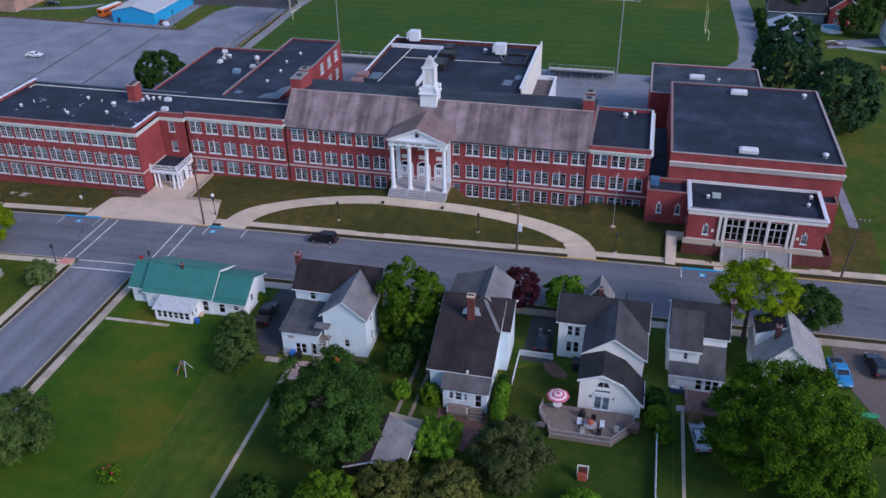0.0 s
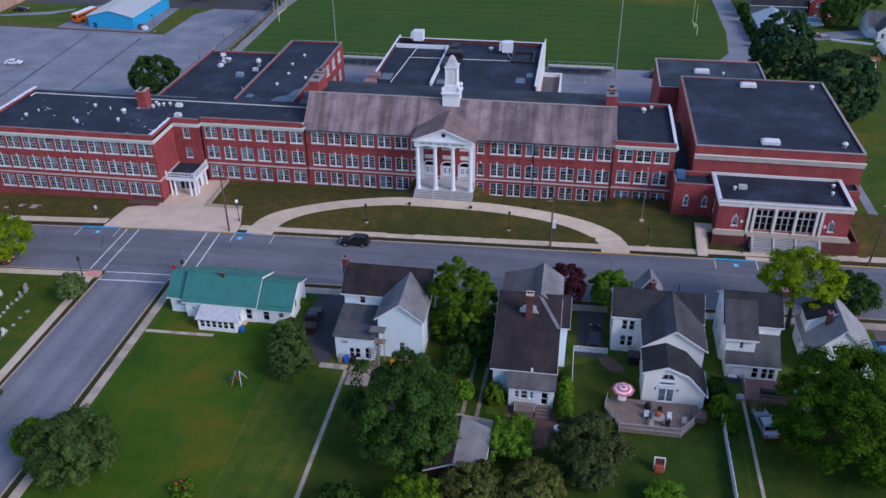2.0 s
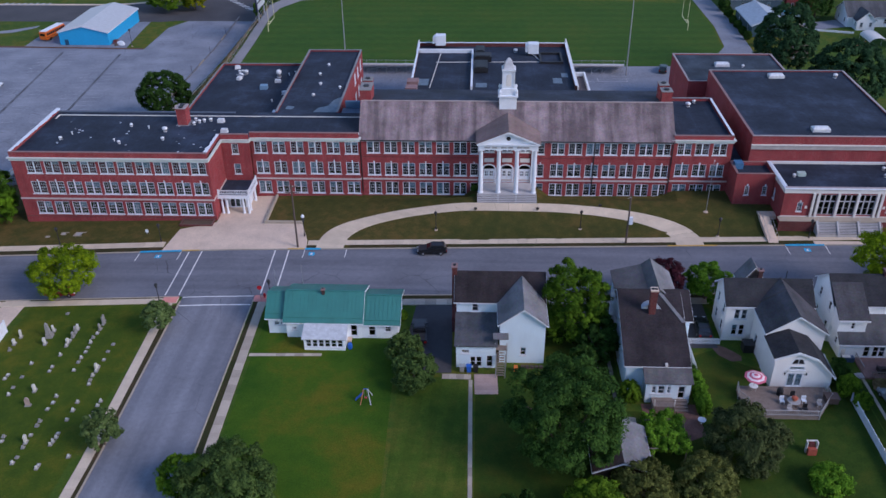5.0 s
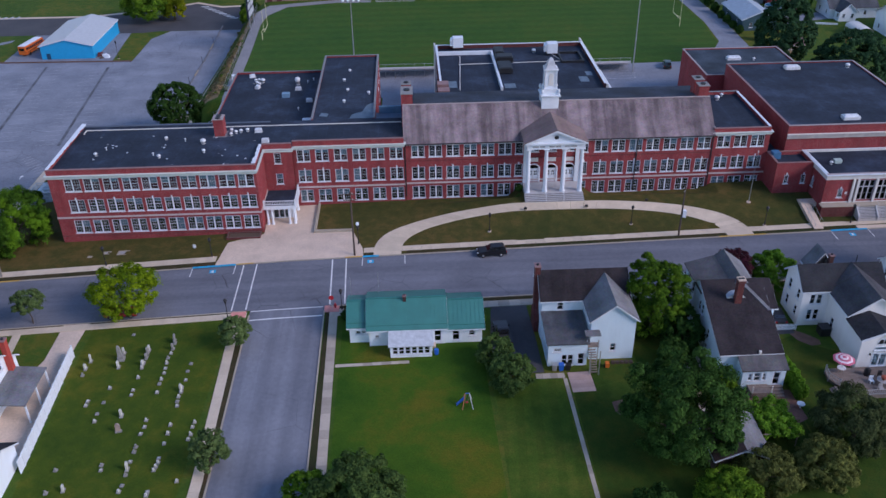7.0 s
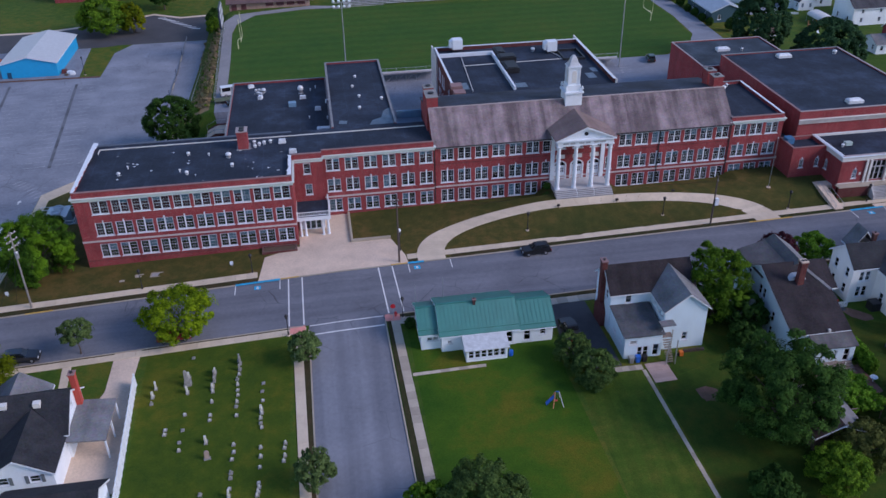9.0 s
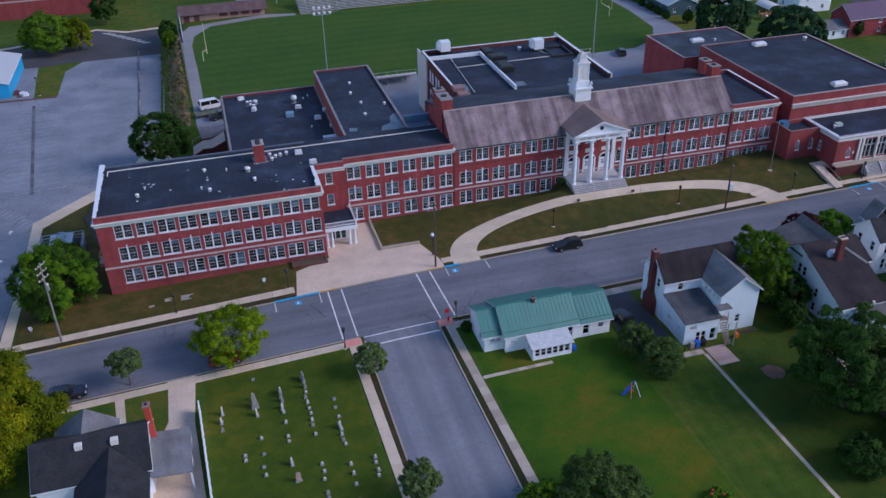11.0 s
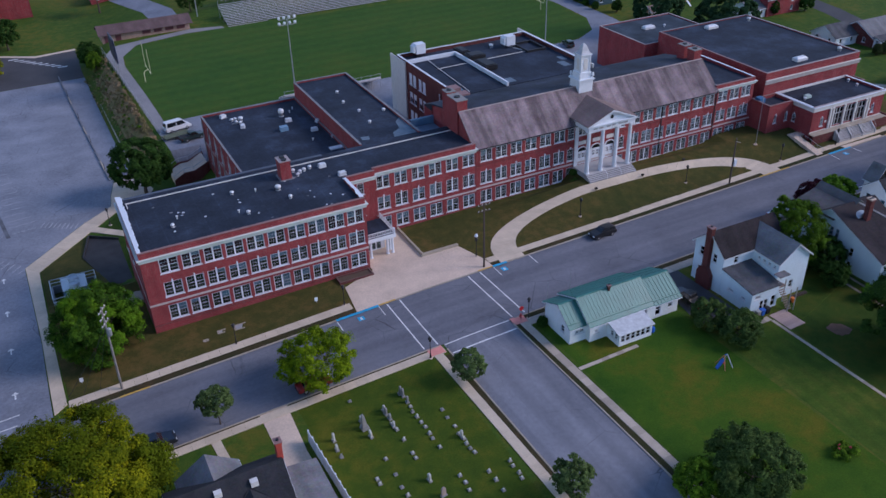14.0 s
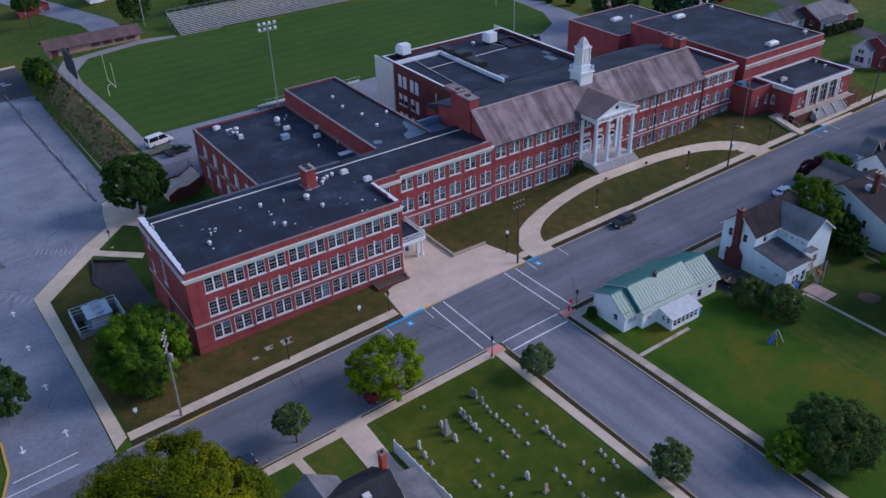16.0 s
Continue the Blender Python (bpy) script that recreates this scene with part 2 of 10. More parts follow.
SHINGLE_ASH = shingle_mat("ash_brown_shingles", (0.075, 0.07, 0.072), (0.14, 0.13, 0.13), 0.15)
SHINGLE_DUSK = shingle_mat("weathered_charcoal_shingles", (0.040, 0.040, 0.047), (0.087, 0.085, 0.093), 0.18)
SIDING = siding_mat("white_siding", (0.86, 0.92, 0.95))
# white siding again, with the blue of skylight put into its colour
SIDING_SKYLIT = siding_mat("skylit_white_siding", (0.70, 0.84, 0.92))
SIDING_CREAM = siding_mat("off_white_siding", (0.86, 0.86, 0.84))
ASPHALT = asphalt_mat("grey_asphalt", (0.122, 0.127, 0.146), (0.180, 0.186, 0.212), along=(0.02, 0.55, 1))
ASPHALT_SIDE = asphalt_mat("grey_side_street_asphalt", (0.152, 0.158, 0.180), (0.220, 0.228, 0.256), along=(0.7, 0.02, 1))
ASPHALT_LOT = asphalt_mat("worn_lot_asphalt", (0.150, 0.162, 0.192), (0.280, 0.298, 0.342))
ASPHALT_DARK = asphalt_mat("dark_driveway_asphalt", (0.05, 0.05, 0.055), (0.085, 0.082, 0.085), False)
CONCRETE = concrete_mat("pale_concrete", (0.68, 0.53, 0.405))
CONCRETE_OLD = concrete_mat("aged_concrete", (0.41, 0.35, 0.27))
GRASS = grass_mat("lawn_grass", (0.130, 0.116, 0.016), (0.056, 0.102, 0.012), (0.030, 0.076, 0.009))
GRASS_DRY = grass_mat("dry_school_lawn", (0.140, 0.092, 0.028), (0.070, 0.065, 0.016), (0.042, 0.052, 0.012))
GRASS_FIELD = grass_mat("mown_football_field", (0.064, 0.100, 0.014), (0.041, 0.096, 0.013), (0.029, 0.082, 0.012), 0.055, 90, 5.5)
GLASS = glass_mat("window_glass")
# blinds; their pale teal also paints the sky's reflection in the panes
BLIND = plain("sky_tinted_blind", (0.56, 0.70, 0.71), 0.8, vary=0.12)
CAR_GLASS = plain("tinted_car_glass", (0.012, 0.014, 0.017), 0.06, vary=0.05, spec=0.8)
SHADE = plain("white_roller_shade", (0.74, 0.76, 0.78), 0.8, vary=0.08)
ROOM = plain("room_floor", (0.045, 0.042, 0.040), 0.8)
PAINT_WHITE = plain("road_paint_white", (0.70, 0.70, 0.68), 0.7, vary=0.25, scale=1.5)
PAINT_FADED = plain("faded_road_paint", (0.40, 0.40, 0.41), 0.75, vary=0.4, scale=0.8)
PAINT_BLUE = plain("road_paint_blue", (0.02, 0.36, 0.60), 0.65, vary=0.25)
PAINT_YELLOW = plain("kerb_paint_yellow", (0.55, 0.34, 0.07), 0.7, vary=0.2)
RAMP_RED = plain("red_tactile_pad", (0.72, 0.28, 0.23), 0.8, vary=0.15)
STEEL = plain("galvanised_steel", (0.42, 0.43, 0.44), 0.42, 0.6, vary=0.12)
DARK_METAL = plain("black_iron", (0.025, 0.025, 0.027), 0.5, 0.3)
WOOD_POLE = plain("weathered_pole_wood", (0.095, 0.068, 0.055), 0.9, vary=0.25, scale=3)
DECK_WOOD = plain("grey_deck_wood", (0.21, 0.165, 0.14), 0.85, vary=0.25, scale=2.5)
BARK = plain("tree_bark", (0.085, 0.065, 0.05), 0.95, vary=0.3, scale=4)
LEAF_DARK = leaf_mat("dark_green_leaves", (0.011, 0.039, 0.008), (0.062, 0.136, 0.023))
LEAF_MID = leaf_mat("green_leaves", (0.030, 0.088, 0.007), (0.160, 0.280, 0.016))
LEAF_YELLOW = leaf_mat("yellow_green_leaves", (0.055, 0.092, 0.002), (0.30, 0.295, 0.003), second=(0.110, 0.150, 0.004))
LEAF_LIME = leaf_mat("lime_green_leaves", (0.044, 0.102, 0.004), (0.255, 0.355, 0.006))
LEAF_GREY = leaf_mat("grey_green_leaves", (0.032, 0.050, 0.017), (0.105, 0.132, 0.046))
LEAF_OLIVE = leaf_mat("olive_leaves", (0.050, 0.068, 0.015), (0.175, 0.195, 0.050))
LEAF_BRIGHT = leaf_mat("bright_green_leaves", (0.040, 0.125, 0.008), (0.185, 0.37, 0.026))
LEAF_RED = leaf_mat("dark_red_leaves", (0.028, 0.010, 0.014), (0.085, 0.022, 0.032))
LEAF_BROWN = leaf_mat("dry_brown_brush", (0.27, 0.175, 0.095), (0.50, 0.35, 0.20), second=(0.30, 0.25, 0.11))
LEAF_CORNER = leaf_mat("dark_and_lime_leaves", (0.013, 0.050, 0.006), (0.078, 0.165, 0.013), second=(0.125, 0.26, 0.010))
LEAF_STREET = leaf_mat("street_tree_leaves", (0.054, 0.096, 0.028), (0.170, 0.250, 0.078))
LEAF_FIR = leaf_mat("blackish_green_leaves", (0.012, 0.042, 0.019), (0.056, 0.125, 0.049))
LEAF_DULL = leaf_mat("dull_green_leaves", (0.027, 0.064, 0.017), (0.118, 0.188, 0.045))
LEAF_TALL = leaf_mat("olive_green_leaves", (0.022, 0.074, 0.005), (0.140, 0.255, 0.015))
LEAF_DEEP = leaf_mat("deep_green_leaves", (0.007, 0.034, 0.004), (0.105, 0.215, 0.009))


# ---- building blocks ----
ORIGIN = {}


def link(name, mesh, parent=None, label=""):
    ob = new(name, mesh)
    if parent is not None:
        ob.parent = parent
    if label:
        ob["label"] = label
    return ob


def mesh_of(name, bm, mat):
    me = bpy.data.meshes.new(name)
    bm.normal_update()
    bm.to_mesh(me)
    bm.free()
    me.materials.append(mat)
    return me


def part(name, bm, mat, parent=None, label=""):
    """Links a bmesh drawn in world metres as one mesh under a thing or a part."""
    o = ORIGIN.get(parent.name, Vector()) if parent is not None else Vector()
    bmesh.ops.translate(bm, verts=bm.verts, vec=-o)
    ob = link(name, mesh_of(name, bm, mat), parent, label)
    ORIGIN[ob.name] = o
    return ob


def put(name, mesh, m, parent=None, label=""):
    """Links a shared mesh at the world pose m under a thing or a part."""
    ob = link(name, mesh, parent, label)
    if parent is not None and parent.name in ORIGIN:
        m = Matrix.Translation(-ORIGIN[parent.name]) @ m
    ob.matrix_basis = m
    return ob


def thing(name, x, y, z, label, category, group="", kind=""):
    ob = new(name)
    ob.location = (x, y, z)
    ORIGIN[ob.name] = Vector((x, y, z))
    return tagged(ob, label, category, group, kind)


def box(bm, x0, x1, y0, y1, z0, z1):
    v = [bm.verts.new(p) for p in ((x0, y0, z0), (x1, y0, z0), (x1, y1, z0), (x0, y1, z0), (x0, y0, z1), (x1, y0, z1), (x1, y1, z1), (x0, y1, z1))]
    for f in ((3, 2, 1, 0), (4, 5, 6, 7), (0, 1, 5, 4), (1, 2, 6, 5), (2, 3, 7, 6), (3, 0, 4, 7)):
        bm.faces.new([v[i] for i in f])
    return bm


def boxed(*a):
    return box(bmesh.new(), *a)


def solid(bm, low, high):
    """A closed body between two rings of as many points."""
    a, b = [bm.verts.new(p) for p in low], [bm.verts.new(p) for p in high]
    bm.faces.new(a[::-1])
    bm.faces.new(b)
    for i in range(len(a)):
        j = (i + 1) % len(a)
        bm.faces.new((a[i], a[j], b[j], b[i]))
    return bm


def ring(x, y, z, r, n=10, ry=None):
    return [(x + r * math.cos(2 * math.pi * i / n), y + (ry or r) * math.sin(2 * math.pi * i / n), z) for i in range(n)]


def lathe(bm, x, y, profile, n=10):
    """A body turned round an upright axis; profile: rows of radius and height."""
    rows = [[bm.verts.new(p) for p in ring(x, y, z, max(r, 0.001), n)] for r, z in profile]
    for a, b in zip(rows, rows[1:]):
        for i in range(n):
            j = (i + 1) % n
            bm.faces.new((a[i], a[j], b[j], b[i]))
    bm.faces.new(rows[0][::-1])
    bm.faces.new(rows[-1])
    return bm


def rod(bm, p, q, r, r2=None, n=6):
    """A tapered round bar from p to q."""
    p, q = Vector(p), Vector(q)
    turn = (q - p).to_track_quat("Z", "Y")
    a = [bm.verts.new(p + turn @ Vector((r * math.cos(2 * math.pi * i / n), r * math.sin(2 * math.pi * i / n), 0))) for i in range(n)]
    s = r if r2 is None else r2
    b = [bm.verts.new(q + turn @ Vector((s * math.cos(2 * math.pi * i / n), s * math.sin(2 * math.pi * i / n), 0))) for i in range(n)]
    bm.faces.new(a[::-1])
    bm.faces.new(b)
    for i in range(n):
        j = (i + 1) % n
        bm.faces.new((a[i], a[j], b[j], b[i]))
    return bm


# ---- the lie of the land ----
def lerp(x, xs, ys):
    return float(np.interp(x, xs, ys))


def kerb_n(x):
    return -12.0 + 0.042 * (x + 10)


def kerb_s(x):
    return -25.3 + 0.036 * (x + 8)


def smooth(a, b, x):
    t = min(1.0, max(0.0, (x - a) / (b - a)))
    return t * t * (3 - 2 * t)


def front_level(x):
    return lerp(x, [-110, -90, -50, -42, -25, -8, 8, 28, 40, 70, 90], [-4.0, -3.4, -2.5, -2.3, -1.9, -0.2, -0.2, -0.8, -0.6, -0.7, -1.5])


def land(x, y):
    street = lerp(x, [-300, -120, -90, -45, 300], [-5.0, -3.9, -3.3, -2.3, -2.3])
    z = street
    n = kerb_n(x) + 2.5
    if y > n:
        z += (front_level(x) - street) * smooth(n, 1.5, y)
        if -27 < x < 29:
            z += (lerp(x, [-26, 28], [-2.2, -1.7]) - z) * smooth(1.6, 4.9, y) * smooth(5.0, 8.0, abs(x)) * (1 - smooth(27, 29, x))
        z += (lerp(x, [-90, -60, 60], [-3.2, -2.6, -2.0]) - z) * smooth(14, 60, y)
    lot = lerp(y, [-40, -12, 30, 112, 200], [-3.9, -3.9, -5.6, -9.3, -9.8])
    edge = lerp(y, [-12, 14, 17, 57.6, 58.8, 60, 150], [-99, -97, -66, -66, -77, -77, -77])
    z += (lot - z) * smooth(-14, 6, y) * (1 - smooth(edge, edge + lerp(y, [146, 175], [6.5, 60]), x))
    return z


STEP = 2.5


def drape(name, outline, lift, mat, parent=None, label="", depth=0.0, kind=""):
    """A sheet of ground cover over the land, cut along the land's own grid, with a rim where it has depth."""
    bm = bmesh.new()
    bm.faces.new([bm.verts.new((x, y, 0)) for x, y in outline])
    xs, ys = [p[0] for p in outline], [p[1] for p in outline]
    for lo, hi, normal in ((min(xs), max(xs), (1, 0, 0)), (min(ys), max(ys), (0, 1, 0))):
        k = math.ceil(lo / STEP + 1e-6)
        while k * STEP < hi - 1e-6:
            bmesh.ops.bisect_plane(bm, geom=bm.verts[:] + bm.edges[:] + bm.faces[:], plane_co=Vector(normal) * k * STEP, plane_no=normal)
            k += 1
    for v in bm.verts:
        v.co.z = land(v.co.x, v.co.y) + lift
    bm.normal_update()
    if bm.faces and sum(f.normal.z for f in bm.faces) < 0:
        bmesh.ops.reverse_faces(bm, faces=bm.faces[:])
    if depth:
        rim = [e for e in bm.edges if len(e.link_faces) == 1]
        ext = bmesh.ops.extrude_edge_only(bm, edges=rim)
        for g in ext["geom"]:
            if isinstance(g, bmesh.types.BMVert):
                g.co.z -= depth
        bmesh.ops.recalc_face_normals(bm, faces=bm.faces[:])
    return part(name, bm, mat, parent, label)


def ground_sheet():
    xs = sorted(set([-2500, -1200, -700, -450, -320] + [-260 + STEP * i for i in range(193)] + [260, 330, 450, 700, 1200, 2500]))
    ys = sorted(set([-2000, -900, -450, -260, -180] + [-140 + STEP * i for i in range(161)] + [280, 330, 400, 600, 1000, 2500]))
    # the sheet dips a little where the school lawn lies on it
    verts = [(x, y, land(x, y) - (0.3 if -46 < x < 42 and kerb_n(x) + 4 < y < 9 else 0.0)) for y in ys for x in xs]
    n = len(xs)
    faces = [(j * n + i, j * n + i + 1, (j + 1) * n + i + 1, (j + 1) * n + i) for j in range(len(ys) - 1) for i in range(n - 1)]
    me = bpy.data.meshes.new("ground")
    me.from_pydata(verts, [], faces)
    me.materials.append(GRASS)
    for p in me.polygons:
        p.use_smooth = True
    return tagged(new("ground", me), "mown green grass ground with drier yellowish patches", "ground", kind="structure")


ground_sheet()


def strip(x0, x1, low, high, step=5.0):
    """The outline of a band that runs east between two lines y(x)."""
    n = max(2, int(abs(x1 - x0) / step) + 1)
    xs = [x0 + (x1 - x0) * i / (n - 1) for i in range(n)]
    return [(x, low(x)) for x in xs] + [(x, high(x)) for x in reversed(xs)]


ROAD = drape("road", strip(-340, 250, kerb_s, kerb_n, 10), 0.03, ASPHALT)
tagged(ROAD, "smooth grey asphalt main street with pale worn patches", "road", kind="structure")
SIDE = drape("road_side", [(-38.2, kerb_s(-38.2)), (-37.8, -60), (-38.4, -140), (-38.4, -420), (-49.6, -420), (-49.6, -140), (-48.9, -60), (-49.1, kerb_s(-49.1))], 0.034, ASPHALT_SIDE)
tagged(SIDE, "grey asphalt side street meeting the main street", "road", kind="structure")

# darker green grass tone, with the shade of trees and walls mixed in
GRASS_SHADE = grass_mat("shade_darkened_lawn", (0.068, 0.076, 0.009), (0.033, 0.066, 0.007), (0.020, 0.050, 0.005))
GRASS_WARM = grass_mat("warm_olive_lawn", (0.118, 0.108, 0.009), (0.048, 0.103, 0.006), (0.028, 0.080, 0.005), fine=0.25, broad=0.07)
GRASS_MOWN = grass_mat("striped_mown_lawn", (0.108, 0.118, 0.016), (0.058, 0.100, 0.010), (0.032, 0.074, 0.007), 0.055, 4, 2.2, fine=0.45, broad=0.08)

GRASS_GRAVE = grass_mat("graveyard_grass", (0.112, 0.112, 0.010), (0.056, 0.090, 0.007), (0.032, 0.066, 0.006))
VERGE = grass_mat("bare_earth_verge", (0.085, 0.055, 0.028), (0.048, 0.042, 0.018), (0.030, 0.038, 0.012))


# ---- walls, windows and roofs ----
SIDES = {"S": 0.0, "N": 180.0, "E": 90.0, "W": -90.0}


def spot(side, fixed, u, w, z):
    """A point of a wall: u along it, w outwards."""
    return {"S": (u, fixed - w, z), "N": (u, fixed + w, z), "E": (fixed + w, u, z), "W": (fixed - w, u, z)}[side]


def facade(bm, side, a0, a1, fixed, z0, z1, holes=(), thick=0.3):
    """A wall with thickness; holes (u0, u1, v0, v1) go right through it."""
    us = sorted({a0, a1, *[h[0] for h in holes], *[h[1] for h in holes]})
    zs = sorted({z0, z1, *[h[2] for h in holes], *[h[3] for h in holes]})

    def quad(*pts):
        bm.faces.new([bm.verts.new(spot(side, fixed, *p)) for p in pts])

    for u, u2 in zip(us, us[1:]):
        for z, z2 in zip(zs, zs[1:]):
            mu, mz = (u + u2) / 2, (z + z2) / 2
            if any(h[0] < mu < h[1] and h[2] < mz < h[3] for h in holes):
                continue
            for w in (0, -thick):
                quad((u, w, z), (u2, w, z), (u2, w, z2), (u, w, z2))
    for u, u2, z, z2 in [(a0, a1, z0, z1), *holes]:
        quad((u, 0, z), (u, -thick, z), (u, -thick, z2), (u, 0, z2))
        quad((u2, 0, z), (u2, -thick, z), (u2, -thick, z2), (u2, 0, z2))
        quad((u, 0, z2), (u2, 0, z2), (u2, -thick, z2), (u, -thick, z2))
        quad((u, 0, z), (u2, 0, z), (u2, -thick, z), (u, -thick, z))
    return bm


MESHES = {}


def sash_mesh(w, h, leaves=2, cols=3, rows=4, edge=0.115, mat=WHITE):
    """White sash frame, mullions and glazing bars in one frame; the origin is the middle of its foot, y runs inwards."""
    key = ("sash", w, h, leaves, cols, rows, mat.name)
    if key not in MESHES:
        bm = bmesh.new()
        step = w / leaves
        holes = []
        for i in range(leaves):
            x0, x1 = -w / 2 + i * step + edge, -w / 2 + (i + 1) * step - edge
            xs = [x0 + (x1 - x0) * c / cols for c in range(cols + 1)]
            zs = [edge + (h - 2 * edge) * r / rows for r in range(rows + 1)]
            for c in range(cols):
                for r in range(rows):
                    t = 0.028 if rows % 2 == 0 and r == rows // 2 else 0.007
                    t2 = 0.028 if rows % 2 == 0 and r + 1 == rows // 2 else 0.007
                    holes.append((xs[c] + (0.007 if c else 0), xs[c + 1] - (0.007 if c < cols - 1 else 0), zs[r] + (t if r else 0), zs[r + 1] - (t2 if r < rows - 1 else 0)))
        facade(bm, "S", -w / 2, w / 2, 0.06, 0, h, holes, 0.052)
        fixed_normals(bm)
        MESHES[key] = mesh_of("window_frame", bm, mat)
    return MESHES[key]


def flat_mesh(kind, w, h, y, mat, z0=0.0):
    key = (kind, w, h, y, mat.name, z0)
    if key not in MESHES:
        MESHES[key] = mesh_of(kind, boxed(-w / 2, w / 2, y, y + 0.012, z0, z0 + h), mat)
    return MESHES[key]


def block_mesh(kind, mat, *dims):
    key = (kind, mat.name, *dims)
    if key not in MESHES:
        MESHES[key] = mesh_of(kind, boxed(*dims), mat)
    return MESHES[key]


RNG = random.Random(7)


def window(parent, side, fixed, u, z, w, h, leaves=2, cols=3, rows=4, sill=WHITE, key=False, blind=None, name="window", mat=WHITE, shade=BLIND):
    """A window in its opening: frame, pane, sill, and a blind behind it."""
    x, y, _ = spot(side, fixed, u, 0, 0)
    m = pose(x, y, z, 0, 0, SIDES[side])
    win = put(name, sash_mesh(w, h, leaves, cols, rows, mat=mat), m, parent)

    def sub(n, mesh, label="", at=0.0):
        ob = link(n, mesh, win, label)
        ob.matrix_basis = Matrix.Translation((at, 0, 0))

    pane = flat_mesh("pane", round(w - 0.1, 3), round(h - 0.1, 3), 0.1, GLASS, 0.05)
    sub("pane", pane)
    if sill:
        sub("sill", block_mesh("sill", sill, -w / 2 - 0.12, w / 2 + 0.12, -0.08, 0.05, -0.13, 0.0))
    if key:
        sub("keystone", block_mesh("keystone", WHITE, -0.11, 0.11, -0.05, 0.04, h, h + 0.38))
    halves = leaves if blind is None and leaves == 2 else 1
    both = RNG.choice((0, 0, 0, 0.25, 0.5, 0.95))
    for k in range(halves):
        drop = RNG.choice((0, 0, both, both, 0.3, 0.5)) if blind is None else blind
        if drop:
            d, wide = round(h * drop, 2), round(w / halves - 0.16, 3)
            sub("blind", flat_mesh("blind", wide, d, 0.2, shade, round(h - d - 0.04, 3)) if shade is BLIND else flat_mesh("shade", wide, d, 0.075, shade, round(h - d - 0.04, 3)), at=(k - (halves - 1) / 2) * w / halves)
    return win


def prism(bm, pts, axis, a, b):
    """A profile swept along x ("x": points are y, z) or along y ("y": points are x, z)."""
    if axis == "x":
        return solid(bm, [(a, p, q) for p, q in pts], [(b, p, q) for p, q in pts])
    return solid(bm, [(p, a, q) for p, q in pts], [(p, b, q) for p, q in pts])


def fixed_normals(bm):
    bmesh.ops.remove_doubles(bm, verts=bm.verts[:], dist=0.0005)
    bmesh.ops.recalc_face_normals(bm, faces=bm.faces[:])
    return bm


def ring_sweep(bm, x0, x1, y0, y1, profile):
    """A closed profile of (outwards, z) swept round a rectangle as one body."""
    rows = [[bm.verts.new((x + sx * o, y + sy * o, z)) for o, z in profile] for x, y, sx, sy in ((x0, y0, -1, -1), (x1, y0, 1, -1), (x1, y1, 1, 1), (x0, y1, -1, 1))]
    n = len(profile)
    for a, b in zip(rows, rows[1:] + rows[:1]):
        for k in range(n):
            bm.faces.new((a[k], b[k], b[(k + 1) % n], a[(k + 1) % n]))
    bmesh.ops.recalc_face_normals(bm, faces=bm.faces[:])
    return bm


def frame_ring(bm, x0, x1, y0, y1, z0, z1, out, inn):
    """A square ring round a block: from inn inside its face to out outside it."""
    return ring_sweep(bm, x0, x1, y0, y1, [(out, z0), (out, z1), (-inn, z1), (-inn, z0)])


def flat_block(parent, x0, x1, y0, y1, z0, top, holes, brick=BRICK, roof=0.55, cornice=None, cap=WHITE, band=None, open_sides="", low="", caps=None):
    """A flat-roofed brick block with parapet, coping, cornice and stone bands. holes: side -> openings."""
    bm = bmesh.new()
    for side, a, b, f in (("S", x0, x1, y0), ("N", x0, x1, y1), ("W", y0 + 0.3, y1 - 0.3, x0), ("E", y0 + 0.3, y1 - 0.3, x1)):
        if side not in open_sides:
            facade(bm, side, a, b, f, z0, top - roof - 0.3 if side in low else top, holes.get(side, ()))
    part("wall", fixed_normals(bm), brick, parent)
    flush = low + open_sides
    rx0, rx1 = x0 + (0 if "W" in flush else 0.3), x1 - (0 if "E" in flush else 0.3)
    ry0, ry1 = y0 + (0 if "S" in flush else 0.3), y1 - (-0.08 if "N" in flush else 0.3)
    part("roof", boxed(rx0, rx1, ry0, ry1, top - roof - 0.3, top - roof), MEMBRANE, parent, "black membrane flat roof")
    if not flush and not caps:
        part("coping", frame_ring(bmesh.new(), x0, x1, y0, y1, top, top + 0.09, 0.06, 0.3), cap, parent)
    else:
        for side, a, b, f in (("S", x0, x1, y0), ("N", x0, x1, y1), ("W", y0 + 0.37, y1 - 0.37, x0), ("E", y0 + 0.37, y1 - 0.37, x1)):
            if side not in flush:
                p, q = spot(side, f, a, 0.06, top), spot(side, f, b, -0.36, top + 0.09)
                part("coping", boxed(min(p[0], q[0]), max(p[0], q[0]), min(p[1], q[1]), max(p[1], q[1]), top, top + 0.09), (caps or {}).get(side, cap), parent)
    if cornice:
        c0, c1, mat, out = cornice
        bm = bmesh.new()
        ring_sweep(bm, x0, x1, y0, y1, [(0.002, c0), (out * 0.4, c0), (out * 0.45, c1 - 0.3), (out * 0.8, c1 - 0.16), (out, c1 - 0.12), (out, c1), (0.002, c1)])
        part("cornice", bm, mat, parent)
    for b0, b1 in band or ():
        part("stone_band", frame_ring(bmesh.new(), x0, x1, y0, y1, b0, b1, 0.07, -0.002), BAND, parent)
    part("floor_slab", boxed(x0 + 0.35, x1 - 0.35, y0 + 0.35, y1 - 0.35, z0 + 0.9, z0 + 1.05), ROOM, parent)


